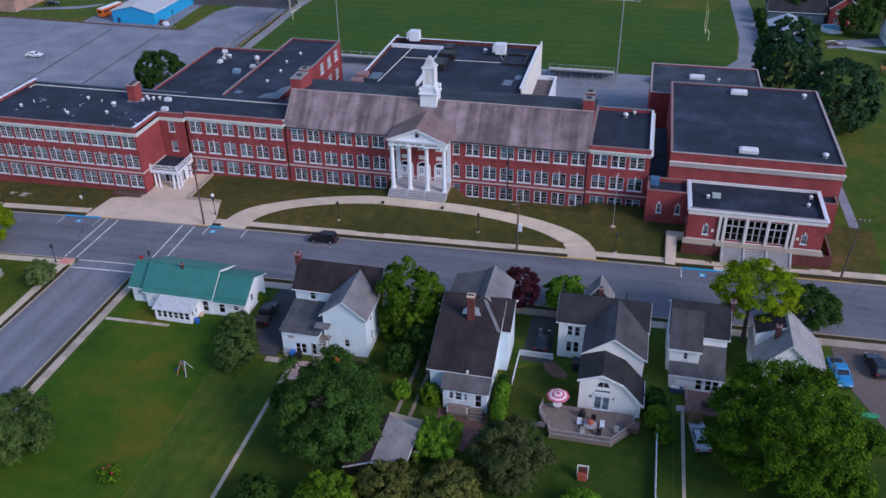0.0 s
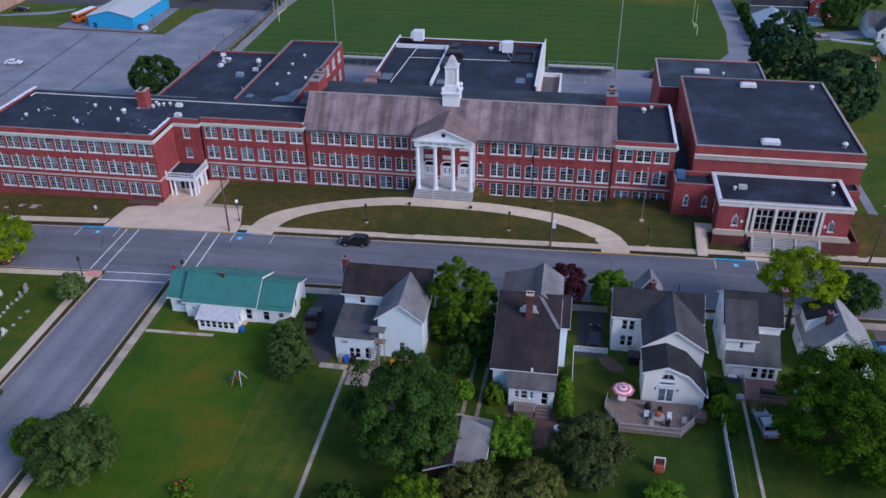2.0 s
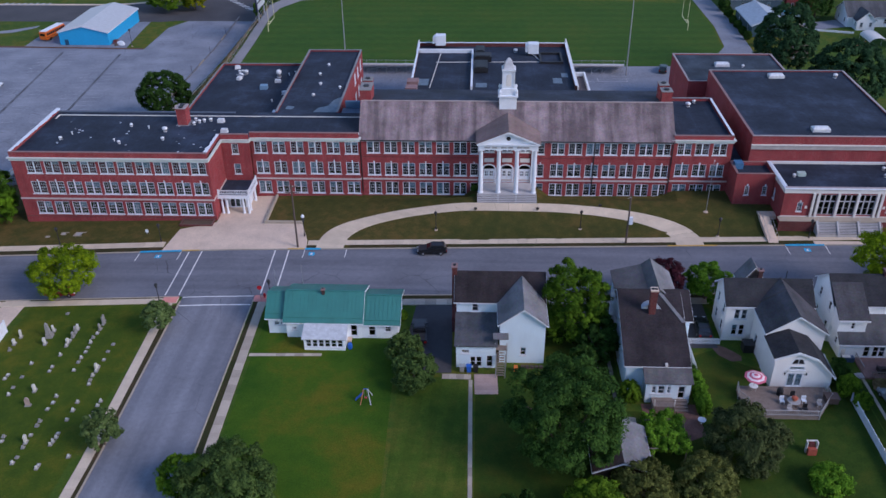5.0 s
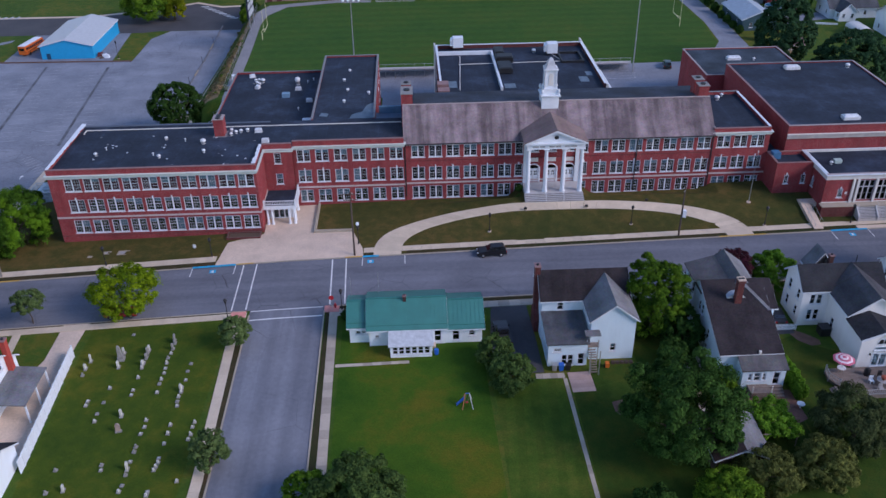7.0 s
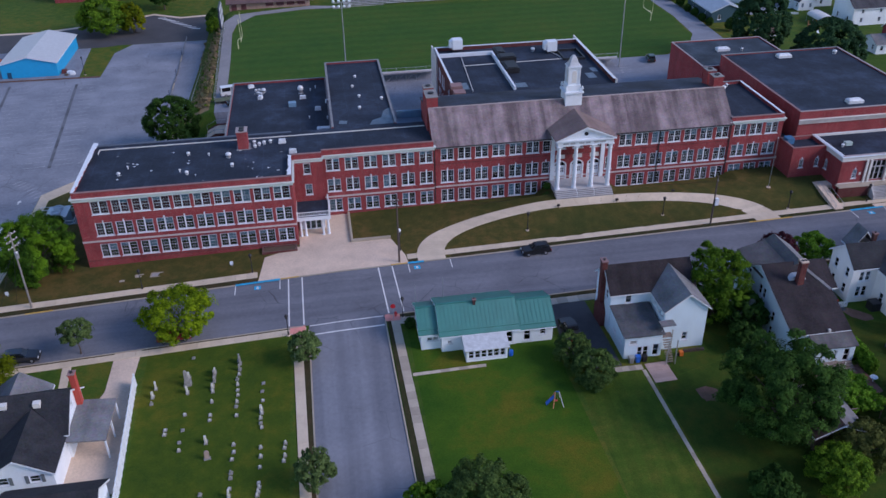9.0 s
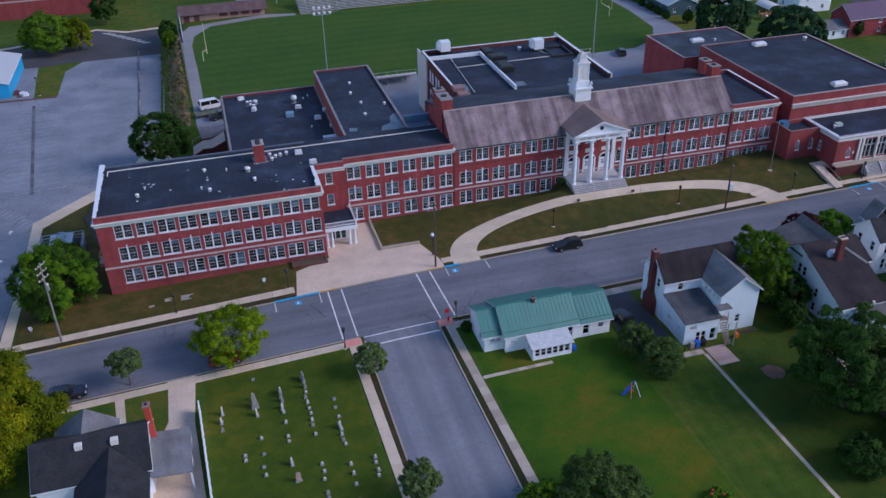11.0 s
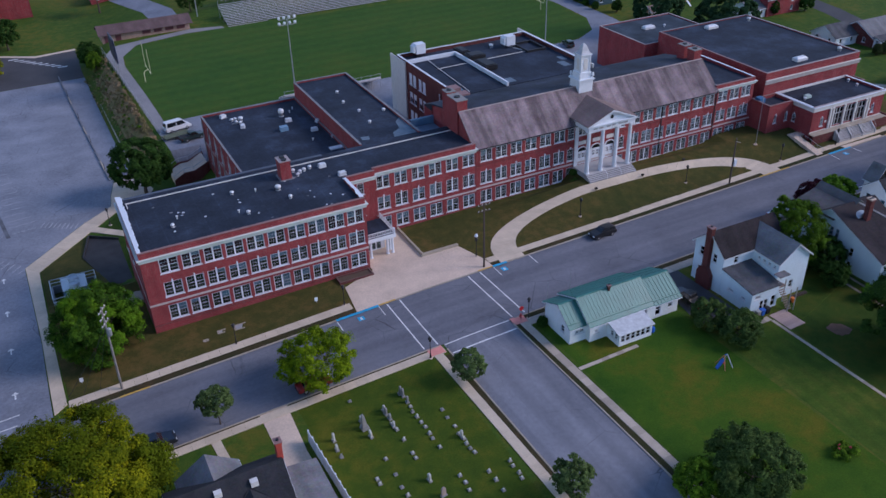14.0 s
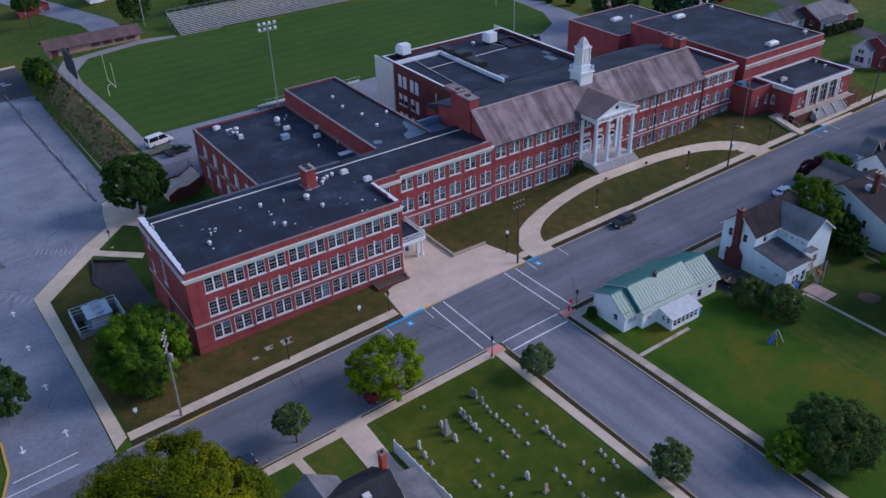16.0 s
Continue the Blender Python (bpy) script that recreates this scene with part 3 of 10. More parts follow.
VENT_METAL = plain("dull_vent_metal", (0.66, 0.68, 0.70), 0.5, 0.1, vary=0.25, scale=2.5)


# dark neck colour: the shaded louvre gap under a vent's cap is painted in
VENT_NECK = plain("dark_vent_neck", (0.20, 0.20, 0.21), 0.6, vary=0.3, scale=3.0)


def vent_mesh(kind):
    """Roof vents: a white mushroom cowl, a low cowl, and a boxy curb."""
    key = ("vent", kind)
    if key not in MESHES:
        bm = bmesh.new()
        if kind == "cowl":
            lathe(bm, 0, 0, [(0.3, 0), (0.3, 0.08), (0.2, 0.1), (0.2, 0.36), (0.38, 0.4), (0.42, 0.54), (0.3, 0.72), (0.1, 0.8)], 12)
        elif kind == "drum":
            lathe(bm, 0, 0, [(0.5, 0), (0.5, 0.1), (0.42, 0.12), (0.42, 0.5), (0.6, 0.56), (0.62, 0.82), (0.45, 1.02), (0.15, 1.12)], 14)
        elif kind == "pipe":
            lathe(bm, 0, 0, [(0.12, 0), (0.12, 0.5), (0.24, 0.52), (0.22, 0.64), (0.06, 0.72)], 8)
        elif kind == "unit":
            box(bm, -0.75, 0.75, -0.5, 0.5, 0.12, 0.8)
            box(bm, -0.85, 0.85, -0.6, 0.6, 0.0, 0.12)
            box(bm, -0.6, 0.6, -0.4, 0.4, 0.8, 0.9)
        else:
            box(bm, -1.5, 1.5, -0.75, 0.75, 0.0, 0.55)
            solid(bm, [(-1.5, -0.75, 0.55), (1.5, -0.75, 0.55), (1.5, 0.75, 0.55), (-1.5, 0.75, 0.55)], [(-1.1, -0.4, 0.8), (1.1, -0.4, 0.8), (1.1, 0.4, 0.8), (-1.1, 0.4, 0.8)])
        me = mesh_of("roof_vent", bm, VENT_METAL)
        me.materials.append(VENT_NECK)
        for p in me.polygons:
            if kind in ("cowl", "drum") and 0.09 < p.center.z < 0.36 or kind == "unit" and p.center.z < 0.1:
                p.material_index = 1
        MESHES[key] = me
    return MESHES[key]


def vents(parent, z, rows):
    for kind, x, y, *turn in rows:
        put("roof_vent", vent_mesh(kind), pose(x, y, z, 0, 0, turn[0] if turn else 0) @ Matrix.Scale(0.78 if kind != "skylight" else 1.0, 4), parent, "white metal roof vent")


COPING = plain("dull_red_grey_coping", (0.26, 0.15, 0.14), 0.6, vary=0.2)


def chimney(parent, x0, x1, y0, y1, z0, z1, mat=BRICK, pots=2, cap=COPING):
    """A brick stack with a corbelled head, a stone cap and flues."""
    bm = boxed(x0, x1, y0, y1, z0, z1 - 0.35)
    box(bm, x0 - 0.06, x1 + 0.06, y0 - 0.06, y1 + 0.06, z1 - 0.35, z1 - 0.12)
    c = part("chimney", bm, mat, parent)
    part("cap", boxed(x0 - 0.1, x1 + 0.1, y0 - 0.1, y1 + 0.1, z1 - 0.12, z1), cap, c)
    for i in range(pots):
        f = (i + 0.5) / pots
        w, d = x1 - x0, y1 - y0
        px, py = (x0 + w * f, (y0 + y1) / 2) if w > d else ((x0 + x1) / 2, y0 + d * f)
        r = min(w, d) * 0.27
        part("flue", lathe(bmesh.new(), px, py, [(r, z1), (r, z1 + 0.18)], 10), DARK_METAL, c)
    return c



DULL_COPING = plain("dull_metal_coping", (0.20, 0.20, 0.205), 0.6, vary=0.35, scale=1.2)
GYM_STONE = plain("grey_limestone_band", (0.40, 0.36, 0.34), 0.8, vary=0.25, scale=1.0)
PALE_COPING = plain("pale_brown_coping", (0.36, 0.30, 0.29), 0.6, vary=0.2)

STACK_CAP = plain("lichened_grey_cap", (0.24, 0.235, 0.225), 0.8, vary=0.3, scale=2.0)

# ---- the school: the west wing ----
wing = thing("school_wing", -67, 6, -3.4, "three-storey red brick school wing with white sash windows", "school building")
WX0, WX1, WY0, WY1 = -83.9, -50.2, -3.4, 15.9
cols = [-80.15 + 3.13 * i for i in range(10)]
rows_w = ((6.32, 2.3, False), (2.45, 2.35, True), (-1.45, 2.4, False))
holes = {"S": [(x - 1.3, x + 1.3, z, z + h) for x in cols for z, h, k in rows_w]}
west_w = [(13.0, 6.4, 1.3, 2.1), (7.2, 3.2, 1.5, 4.4), (13.0, 2.4, 1.3, 2.1)]
holes["W"] = [(u - w / 2, u + w / 2, z, z + h) for u, z, w, h in west_w] + [(6.3, 8.1, -2.6, 0.3)]
holes["E"] = []
flat_block(wing, WX0, WX1, WY0, WY1, -8.0, 10.2, holes, cornice=(8.68, 9.3, CORNICE, 0.4), cap=COPING, band=[(1.35, 1.65)], low="EN")
for x in cols:
    for z, h, k in rows_w:
        window(wing, "S", WY0, x, z, 2.6, h, key=k)
for u, z, w, h in west_w:
    window(wing, "W", WX0, u, z, w, h, leaves=1, rows=6 if h > 3 else 4)
part("door", boxed(WX0 + 0.1, WX0 + 0.16, 6.3, 8.1, -2.6, 0.3), DARK_METAL, wing, "dark glazed side door")
part("water_table", frame_ring(bmesh.new(), WX0, WX1, WY0, WY1, -2.05, -1.95, 0.05, -0.002), BRICK_DARK, wing)
part("parapet", boxed(WX1 - 0.3, WX1, WY0 + 0.31, 4.5, 9.3, 10.2), BRICK, wing)
def torn_strip(x0, y0, y1, wide, seed, sign=1, z=10.3):
    """A long thin sheet along y whose inner edge is ragged."""
    rng = random.Random(seed)
    n = int((y1 - y0) / 0.45)
    bm = bmesh.new()
    rows = []
    for i in range(n + 1):
        y = y0 + (y1 - y0) * i / n
        w = wide(i / n) * rng.uniform(0.75, 1.2)
        rows.append([bm.verts.new((x0 + sign * o, y, z + h)) for o, h in ((0, 0), (0, 0.05), (w, 0.05 + rng.uniform(-0.02, 0.04)), (w, 0))])
    for a, b in zip(rows, rows[1:]):
        for k in range(4):
            bm.faces.new((a[k], a[(k + 1) % 4], b[(k + 1) % 4], b[k]))
    bm.faces.new(rows[0])
    bm.faces.new(rows[-1][::-1])
    return fixed_normals(bm)


part("parapet_flashing", torn_strip(WX0 - 0.05, WY0 + 0.2, WY1 - 0.1, lambda f: 0.55 + 0.3 * f, 3), WHITE, wing, "white torn parapet flashing")
part("parapet_flashing", torn_strip(WX1 + 0.03, WY0 + 0.4, 4.4, lambda f: 0.5 + 0.9 * max(0, 0.35 - f), 4, -1), WHITE, wing, "white torn parapet flashing")
chimney(wing, -59.1, -57.4, 9.7, 11.9, 9.6, 12.9, cap=PALE_COPING)
part("chimney_flashing", boxed(-59.4, -57.1, 9.4, 12.2, 9.65, 9.72), DULL_COPING, wing)
# the raised kerb along the wing's rear edge
part("roof_kerb", boxed(-82.6, -26.4, 13.9, 14.04, 9.6, 9.8), CREAM, wing)
part("roof_kerb", boxed(-82.75, -82.61, 12.3, 14.04, 9.6, 9.8), CREAM, wing)
part("roof_edge", boxed(WX0 + 0.3, WX1, WY1 - 0.5, WY1 + 0.1, 9.66, 9.78), plain("blue_grey_edge_sheet", (0.07, 0.085, 0.115), 0.5), wing)
vents(wing, 9.65, [("cowl", -77.8, 3.1), ("cowl", -67.4, 9.1), ("drum", -60.6, 7.0), ("cowl", -59.8, 3.3), ("cowl", -66.9, 1.6), ("pipe", -68.1, 2.6), ("cowl", -56.3, 10.1), ("cowl", -56.5, 11.9), ("cowl", -55.6, 11.0), ("cowl", -54.8, 11.4), ("cowl", -53.7, 11.8), ("unit", -51.7, 11.3), ("unit", -49.9, 6.8), ("pipe", -63.9, 8.2), ("pipe", -76.7, 5.4)])

LITTER = random.Random(77)
for i in range(26):
    x, y, r = LITTER.uniform(-82, -51), LITTER.uniform(-2.2, 12.6), LITTER.uniform(0.1, 0.3)
    pts = [(x + r * LITTER.uniform(0.6, 1.3) * math.cos(a), y + r * LITTER.uniform(0.5, 1.0) * math.sin(a)) for a in (0.2, 1.4, 2.6, 3.8, 5.2)]
    part("roof_patch", solid(bmesh.new(), [(px, py, 9.655) for px, py in pts], [(px, py, 9.68) for px, py in pts]), VENT_METAL if i % 3 else DULL_COPING, wing, "small pale patch on the roof")

# the link between the wing and the main block, with its recessed bay
link_block = thing("school_link", -38, 10, -2.6, "red brick three-storey school link with white sash windows", "school building")
LX0, LX1, LY0, LY1 = -45.2, -26.0, 5.5, 16.0
cols = [-43.45 + 3.22 * i for i in range(6)]
rows_l = ((6.32, 2.25, False), (2.35, 2.35, True), (-1.5, 2.35, False))
holes = {"S": [(x - 1.15, x + 1.15, z, z + h) for x in cols for z, h, k in rows_l]}
flat_block(link_block, LX0, LX1, LY0, LY1, -4.5, 10.2, holes, cornice=(8.68, 9.3, CORNICE, 0.4), cap=COPING, band=[(1.2, 1.5)], low="WEN")
part("parapet_flashing", boxed(LX1 - 1.3, LX1 - 0.05, LY0 + 0.3, LY0 + 1.1, 9.66, 9.95), WHITE, link_block, "white flashing at the roof corner")
for x in cols:
    for z, h, k in rows_l:
        window(link_block, "S", LY0, x, z, 2.3, h, key=k)
bay = thing("school_bay", -47.7, 9, -2.6, "narrow recessed red brick bay with single sash windows", "school building")
bay_w = [(6.5, 2.0), (2.6, 2.0)]
flat_block(bay, -50.2, -45.2, 4.6, 15.9, -4.5, 10.2, {"S": [(-48.4, -47.2, z, z + h) for z, h in bay_w]}, cornice=(8.68, 9.3, CORNICE, 0.3), cap=COPING, open_sides="WEN")
for z, h in bay_w:
    window(bay, "S", 4.6, -47.8, z, 1.2, h, leaves=1)

# the white corner entrance with its balcony
entry = thing("entrance_porch", -47.2, 1.2, -2.5, "white columned corner entrance porch with balustrade over it", "porch")
part("canopy", boxed(-50.2, -44.6, -1.4, 4.6, 0.72, 1.35), WHITE, entry)
part("canopy_roof", boxed(-50.1, -44.8, -1.2, 4.5, 1.36, 1.42), MEMBRANE, entry)
part("floor_slab", boxed(-50.2, -44.4, -1.6, 4.6, -2.7, -2.34), CONCRETE, entry)
for x, y in ((-49.7, -0.9), (-48.9, -0.9), (-46.0, -0.9), (-45.1, -0.9), (-45.1, 0.2), (-45.1, 3.9)):
    c = part("column", lathe(bmesh.new(), x, y, [(0.3, -2.34), (0.3, -2.2), (0.22, -2.15), (0.19, 0.5), (0.28, 0.6), (0.28, 0.72)], 12), WHITE, entry)
bm = bmesh.new()
for a, b in (((-50.1, -1.2), (-44.8, -1.2)), ((-44.8, -1.2), (-44.8, 4.5))):
    for z in (1.55, 2.2):
        x0, x1, y0, y1 = min(a[0], b[0]) - 0.05, max(a[0], b[0]) + 0.05, min(a[1], b[1]) - 0.05, max(a[1], b[1]) + 0.05
        box(bm, x0, x1, y0, y1, z, z + 0.09)
part("rail", bm, WHITE, entry)
for i in range(19):
    put("baluster", block_mesh("baluster", WHITE, -0.035, 0.035, -0.035, 0.035, 0, 0.56), pose(-50.0 + i * 0.285, -1.2, 1.64), entry)
for i in range(19):
    put("baluster", block_mesh("baluster", WHITE, -0.035, 0.035, -0.035, 0.035, 0, 0.56), pose(-44.8, -0.95 + i * 0.29, 1.64), entry)
for x, y in ((-50.05, -1.2), (-44.8, -1.2), (-44.8, 4.45)):
    part("post", boxed(x - 0.12, x + 0.12, y - 0.12, y + 0.12, 1.42, 2.4), WHITE, entry)
window(entry, "S", 1.2, -47.6, -2.3, 2.8, 2.6, 3, 1, 3, sill=None, blind=0, name="door")
window(entry, "E", -45.6, 2.0, -2.3, 1.8, 2.6, 2, 1, 3, sill=None, blind=0, name="door")
bm = bmesh.new()
facade(bm, "S", -50.0, -45.6, 1.2, -2.4, 0.72, [(-49.0, -46.2, -2.3, 0.3)])
facade(bm, "E", 1.5, 4.6, -45.6, -2.4, 0.72, [(1.1 + 0.4, 2.9, -2.3, 0.3)])
part("wall", fixed_normals(bm), WHITE, entry)

# the main block with its long shingled roof
main = thing("school_main_block", 1, 13, -1, "long red brick school block under a weathered brown shingle roof", "school building")
MX0, MX1, MY0 = -25.9, 28.7, 6.0
cols = [-23.55 + 3.06 * i for i in range(6)] + [-5.75] + [5.9] + [8.8 + 3.05 * i for i in range(7)]
wid = [2.3] * 6 + [1.4, 1.2] + [2.35] * 7
rows_m = ((6.3, 2.2, False), (2.0, 2.4, True), (-1.75, 2.4, False))
holes = [(x - w / 2, x + w / 2, z, z + h) for x, w in zip(cols, wid) for z, h, k in rows_m]
door_x = (-3.15, 0.0, 3.15)
holes += [(x - 0.95, x + 0.95, 0.82, 4.05) for x in door_x] + [(x - 0.9, x + 0.9, 6.6, 8.4) for x in door_x]
bm = bmesh.new()
facade(bm, "S", MX0, MX1, MY0, -3.2, 8.95, holes)
facade(bm, "W", MY0 + 0.3, 22.0, MX0, -3.2, 9.0)
facade(bm, "E", MY0 + 0.3, 22.0, MX1, -3.2, 9.0)
facade(bm, "N", MX0, MX1, 22.3, -3.2, 11.6)
part("wall", fixed_normals(bm), BRICK, main)
for x, w in zip(cols, wid):
    for z, h, k in rows_m:
        window(main, "S", MY0, x, z, w, h, leaves=2 if w > 2 else 1, key=k)
part("eave_board", boxed(MX0 - 0.1, MX1 + 0.1, MY0 - 0.12, MY0, 8.55, 8.95), WHITE, main)
part("stone_band", boxed(MX0, MX1, MY0 - 0.07, MY0 + 0.002, 1.1, 1.4), BAND, main)
part("stone_band", boxed(MX0, MX1, MY0 - 0.05, MY0 + 0.002, 5.55, 5.65), BRICK_DARK, main)
part("floor_slab", boxed(MX0 + 0.4, MX1 - 0.4, MY0 + 0.5, 21.8, -2.2, -2.05), ROOM, main)
part("floor_slab", boxed(MX0 + 0.4, MX1 - 0.4, MY0 + 0.5, 21.8, 1.45, 1.6), ROOM, main)
part("floor_slab", boxed(MX0 + 0.4, MX1 - 0.4, MY0 + 0.5, 21.8, 5.6, 5.75), ROOM, main)
bm = bmesh.new()
prism(bm, [(MY0 - 0.35, 8.95), (11.4, 13.95), (11.4, 13.65), (MY0 - 0.2, 8.7)], "x", MX0 - 0.15, MX1 + 0.15)
part("roof", fixed_normals(bm), SHINGLE, main, "long weathered brown shingle roof slope, streaked")
bm = bmesh.new()
prism(bm, [(11.4, 13.95), (22.5, 11.9), (22.5, 11.6), (11.4, 13.65)], "x", MX0 - 0.15, MX1 + 0.15)
part("roof", fixed_normals(bm), MEMBRANE, main, "dark rear roof slope")
for x in (MX0, MX1 - 0.35):
    bm = bmesh.new()
    prism(bm, [(MY0, 8.9), (11.4, 13.75), (22.3, 11.65), (22.3, 8.9)], "x", x, x + 0.35)
    part("gable", fixed_normals(bm), BRICK, main)
bm = bmesh.new()
rod(bm, (MX0 - 0.1, 11.4, 13.98), (MX1 + 0.1, 11.4, 13.98), 0.12)
part("ridge_cap", bm, PALE_COPING, main)
part("gutter", boxed(MX0 - 0.2, MX1 + 0.2, MY0 - 0.5, MY0 - 0.34, 8.78, 8.92), DARK_METAL, main)
for x in (MX0 + 0.1, 15.15, MX1 - 0.1):
    part("downspout", boxed(x - 0.09, x + 0.09, MY0 - 0.14, MY0 - 0.01, -1.3, 8.8), DARK_METAL, main)
chimney(main, -26.2, -24.2, 11.6, 15.4, 9.0, 15.9, pots=1, cap=STACK_CAP)
chimney(main, -26.1, -24.4, 15.6, 17.4, 9.0, 16.2, pots=1, cap=STACK_CAP)
chimney(main, 26.8, 28.6, 11.6, 13.6, 9.0, 15.9, pots=1, cap=STACK_CAP)
chimney(main, 26.9, 28.5, 14.6, 16.6, 9.0, 16.0, pots=1, cap=STACK_CAP)
for x in door_x:
    panes = [(x + sx * 0.45 + u, x + sx * 0.45 + u + 0.2, z, z + 0.4) for sx in (-1, 1) for u in (-0.25, 0.05) for z in (2.05, 2.55)]
    leaf = part("door", fixed_normals(facade(bmesh.new(), "S", x - 0.95, x + 0.95, MY0 + 0.05, 0.77, 3.4, panes, 0.06)), WHITE, main, "white panelled double door with small panes")
    part("pane", boxed(x - 0.8, x + 0.8, MY0 + 0.13, MY0 + 0.15, 1.95, 3.05), CAR_GLASS, leaf)
    part("meeting_stile", boxed(x - 0.03, x + 0.03, MY0 + 0.02, MY0 + 0.05, 0.77, 3.35), CREAM, leaf)
    bm = bmesh.new()
    prism(bm, [(x + 0.95 * math.cos(a), 3.4 + 0.75 * math.sin(a)) for a in np.linspace(0, math.pi, 9)], "y", MY0 + 0.06, MY0 + 0.12)
    part("fanlight", fixed_normals(bm), GLASS, main)
    bm = bmesh.new()
    for i, a in enumerate(np.linspace(0, math.pi, 10)[:-1]):
        b = a + math.pi / 9
        p = [(x + r * math.cos(c), 3.4 + 0.8 * r * math.sin(c)) for r, c in ((1.0, a), (1.25, a), (1.25, b), (1.0, b))]
        prism(bm, p, "y", MY0 - 0.1, MY0 + 0.05)
    for s in (-1, 1):
        box(bm, x + s * 1.12 - 0.13, x + s * 1.12 + 0.13, MY0 - 0.1, MY0 + 0.05, 0.77, 3.4)
    part("door_surround", fixed_normals(bm), WHITE, main)
    window(main, "S", MY0, x, 6.65, 1.8, 1.7, 2, 3, 3, blind=0)
    part("stone_panel", boxed(x - 0.85, x + 0.85, MY0 - 0.05, MY0 + 0.002, 4.75, 5.5), CREAM, main)

# the white portico
portico = thing("portico", 0, 2.5, 0, "white four-column pedimented portico with concrete steps", "portico")
STEP_STONE = concrete_mat("pale_grey_step_stone", (0.46, 0.45, 0.45))
part("platform", boxed(-5.0, 5.0, 1.75, 6.0, -0.8, 0.75), STEP_STONE, portico)
# dark strips that draw the shadow line under each tread
RISER = plain("shade_line_riser", (0.16, 0.155, 0.155), 0.85, vary=0.3, scale=1.5)
for i in range(5):
    y, top = 0.0 + i * 0.34, 0.05 + 0.17 * i
    part("step", boxed(-5.15, 5.15, y, 1.76, top - 0.17 if i else -0.6, top - 0.003), STEP_STONE, portico)
    part("riser", boxed(-5.12, 5.12, y - 0.012, y - 0.002, top - 0.155, top - 0.05), RISER, portico, "dark strip painted as shade under a tread")
for x in (-1.55, 1.55):
    bm = rod(bmesh.new(), (x, -0.1, 0.9), (x, 1.7, 1.7), 0.035)
    rod(bm, (x, -0.1, -0.2), (x, -0.1, 0.9), 0.03)
    rod(bm, (x, 1.7, 0.7), (x, 1.7, 1.7), 0.03)
    part("rail", bm, WHITE, portico)
for x in (-4.6, -1.55, 1.55, 4.6):
    bm = lathe(bmesh.new(), x, 2.2, [(0.50, 0.75), (0.50, 0.92), (0.41, 1.02), (0.39, 1.2), (0.37, 5.0), (0.32, 8.6), (0.40, 8.7), (0.48, 8.85)], 18)
    box(bm, x - 0.52, x + 0.52, 1.68, 2.72, 8.85, 9.0)
    part("column", bm, WHITE, portico)
for s in (-1, 1):
    part("pilaster", boxed(s * 4.6 - 0.35, s * 4.6 + 0.35, 5.7, 5.96, 0.75, 9.0), WHITE, portico)
part("entablature", frame_ring(bmesh.new(), -5.0, 5.0, 1.75, 5.99, 9.0, 9.95, 0.0, 0.8), WHITE, portico)
part("ceiling_panel", boxed(-4.2, 4.2, 2.55, 5.2, 9.3, 9.4), WHITE, portico)
bm = bmesh.new()
box(bm, -5.35, 5.35, 1.4, 6.0, 9.95, 10.15)
part("cornice", bm, WHITE, portico)
bm = bmesh.new()
prism(bm, [(-5.0, 10.15), (5.0, 10.15), (0, 12.25)], "y", 1.95, 2.3)
part("tympanum", fixed_normals(bm), WHITE, portico)
bm = bmesh.new()
for s in (-1, 1):
    prism(bm, [(s * 5.45, 10.13), (0, 12.42), (0, 12.16), (s * 4.9, 10.13)], "y", 1.4, 2.35)
part("raking_cornice", fixed_normals(bm), WHITE, portico)
part("oculus", rod(bmesh.new(), (0, 1.9, 11.05), (0, 1.99, 11.05), 0.36, n=16), DARK_METAL, portico, "small round louvred opening")
bm = bmesh.new()
for s in (-1, 1):
    solid(bm, [(s * 5.5, 1.5, 10.12), (0, 1.5, 12.43), (0, 9.9, 12.43), (s * 5.5, 7.4, 10.12)], [(s * 5.5, 1.5, 10.26), (0, 1.5, 12.6), (0, 9.9, 12.6), (s * 5.5, 7.4, 10.26)])
part("roof", fixed_normals(bm), SHINGLE_TAN, portico, "tan brown shingle gable roof")
for i, (x, w) in enumerate(((-3.55, 1.0), (-2.35, 0.9), (-0.75, 0.9), (0.35, 0.9), (1.9, 0.9), (3.0, 1.1))):
    part("lettering_bar", boxed(x - w / 2, x + w / 2, 1.732, 1.752, 9.32, 9.62), plain("grey_letter_bar", (0.36, 0.36, 0.36), 0.6) if i == 0 else bpy.data.materials["grey_letter_bar"], portico)

# the white cupola
cup = thing("cupola", 0, 11.8, 12.6, "white wooden cupola on the school roof ridge", "cupola")
part("base", boxed(-1.5, 1.5, 10.25, 13.25, 12.0, 15.2), WHITE, cup)
part("base_cornice", boxed(-1.74, 1.74, 10.01, 13.49, 15.2, 15.45), WHITE, cup)
for sx in (-1, 1):
    for sy in (-1, 1):
        part("urn", lathe(bmesh.new(), sx * 1.45, 11.75 + sy * 1.45, [(0.16, 15.45), (0.1, 15.7), (0.24, 16.0), (0.2, 16.3), (0.05, 16.55)], 8), WHITE, cup)
part("plinth", boxed(-1.24, 1.24, 10.51, 12.99, 15.45, 16.6), WHITE, cup)
lantern = part("lantern", boxed(-0.95, 0.95, 10.8, 12.7, 16.6, 19.75), WHITE, cup)
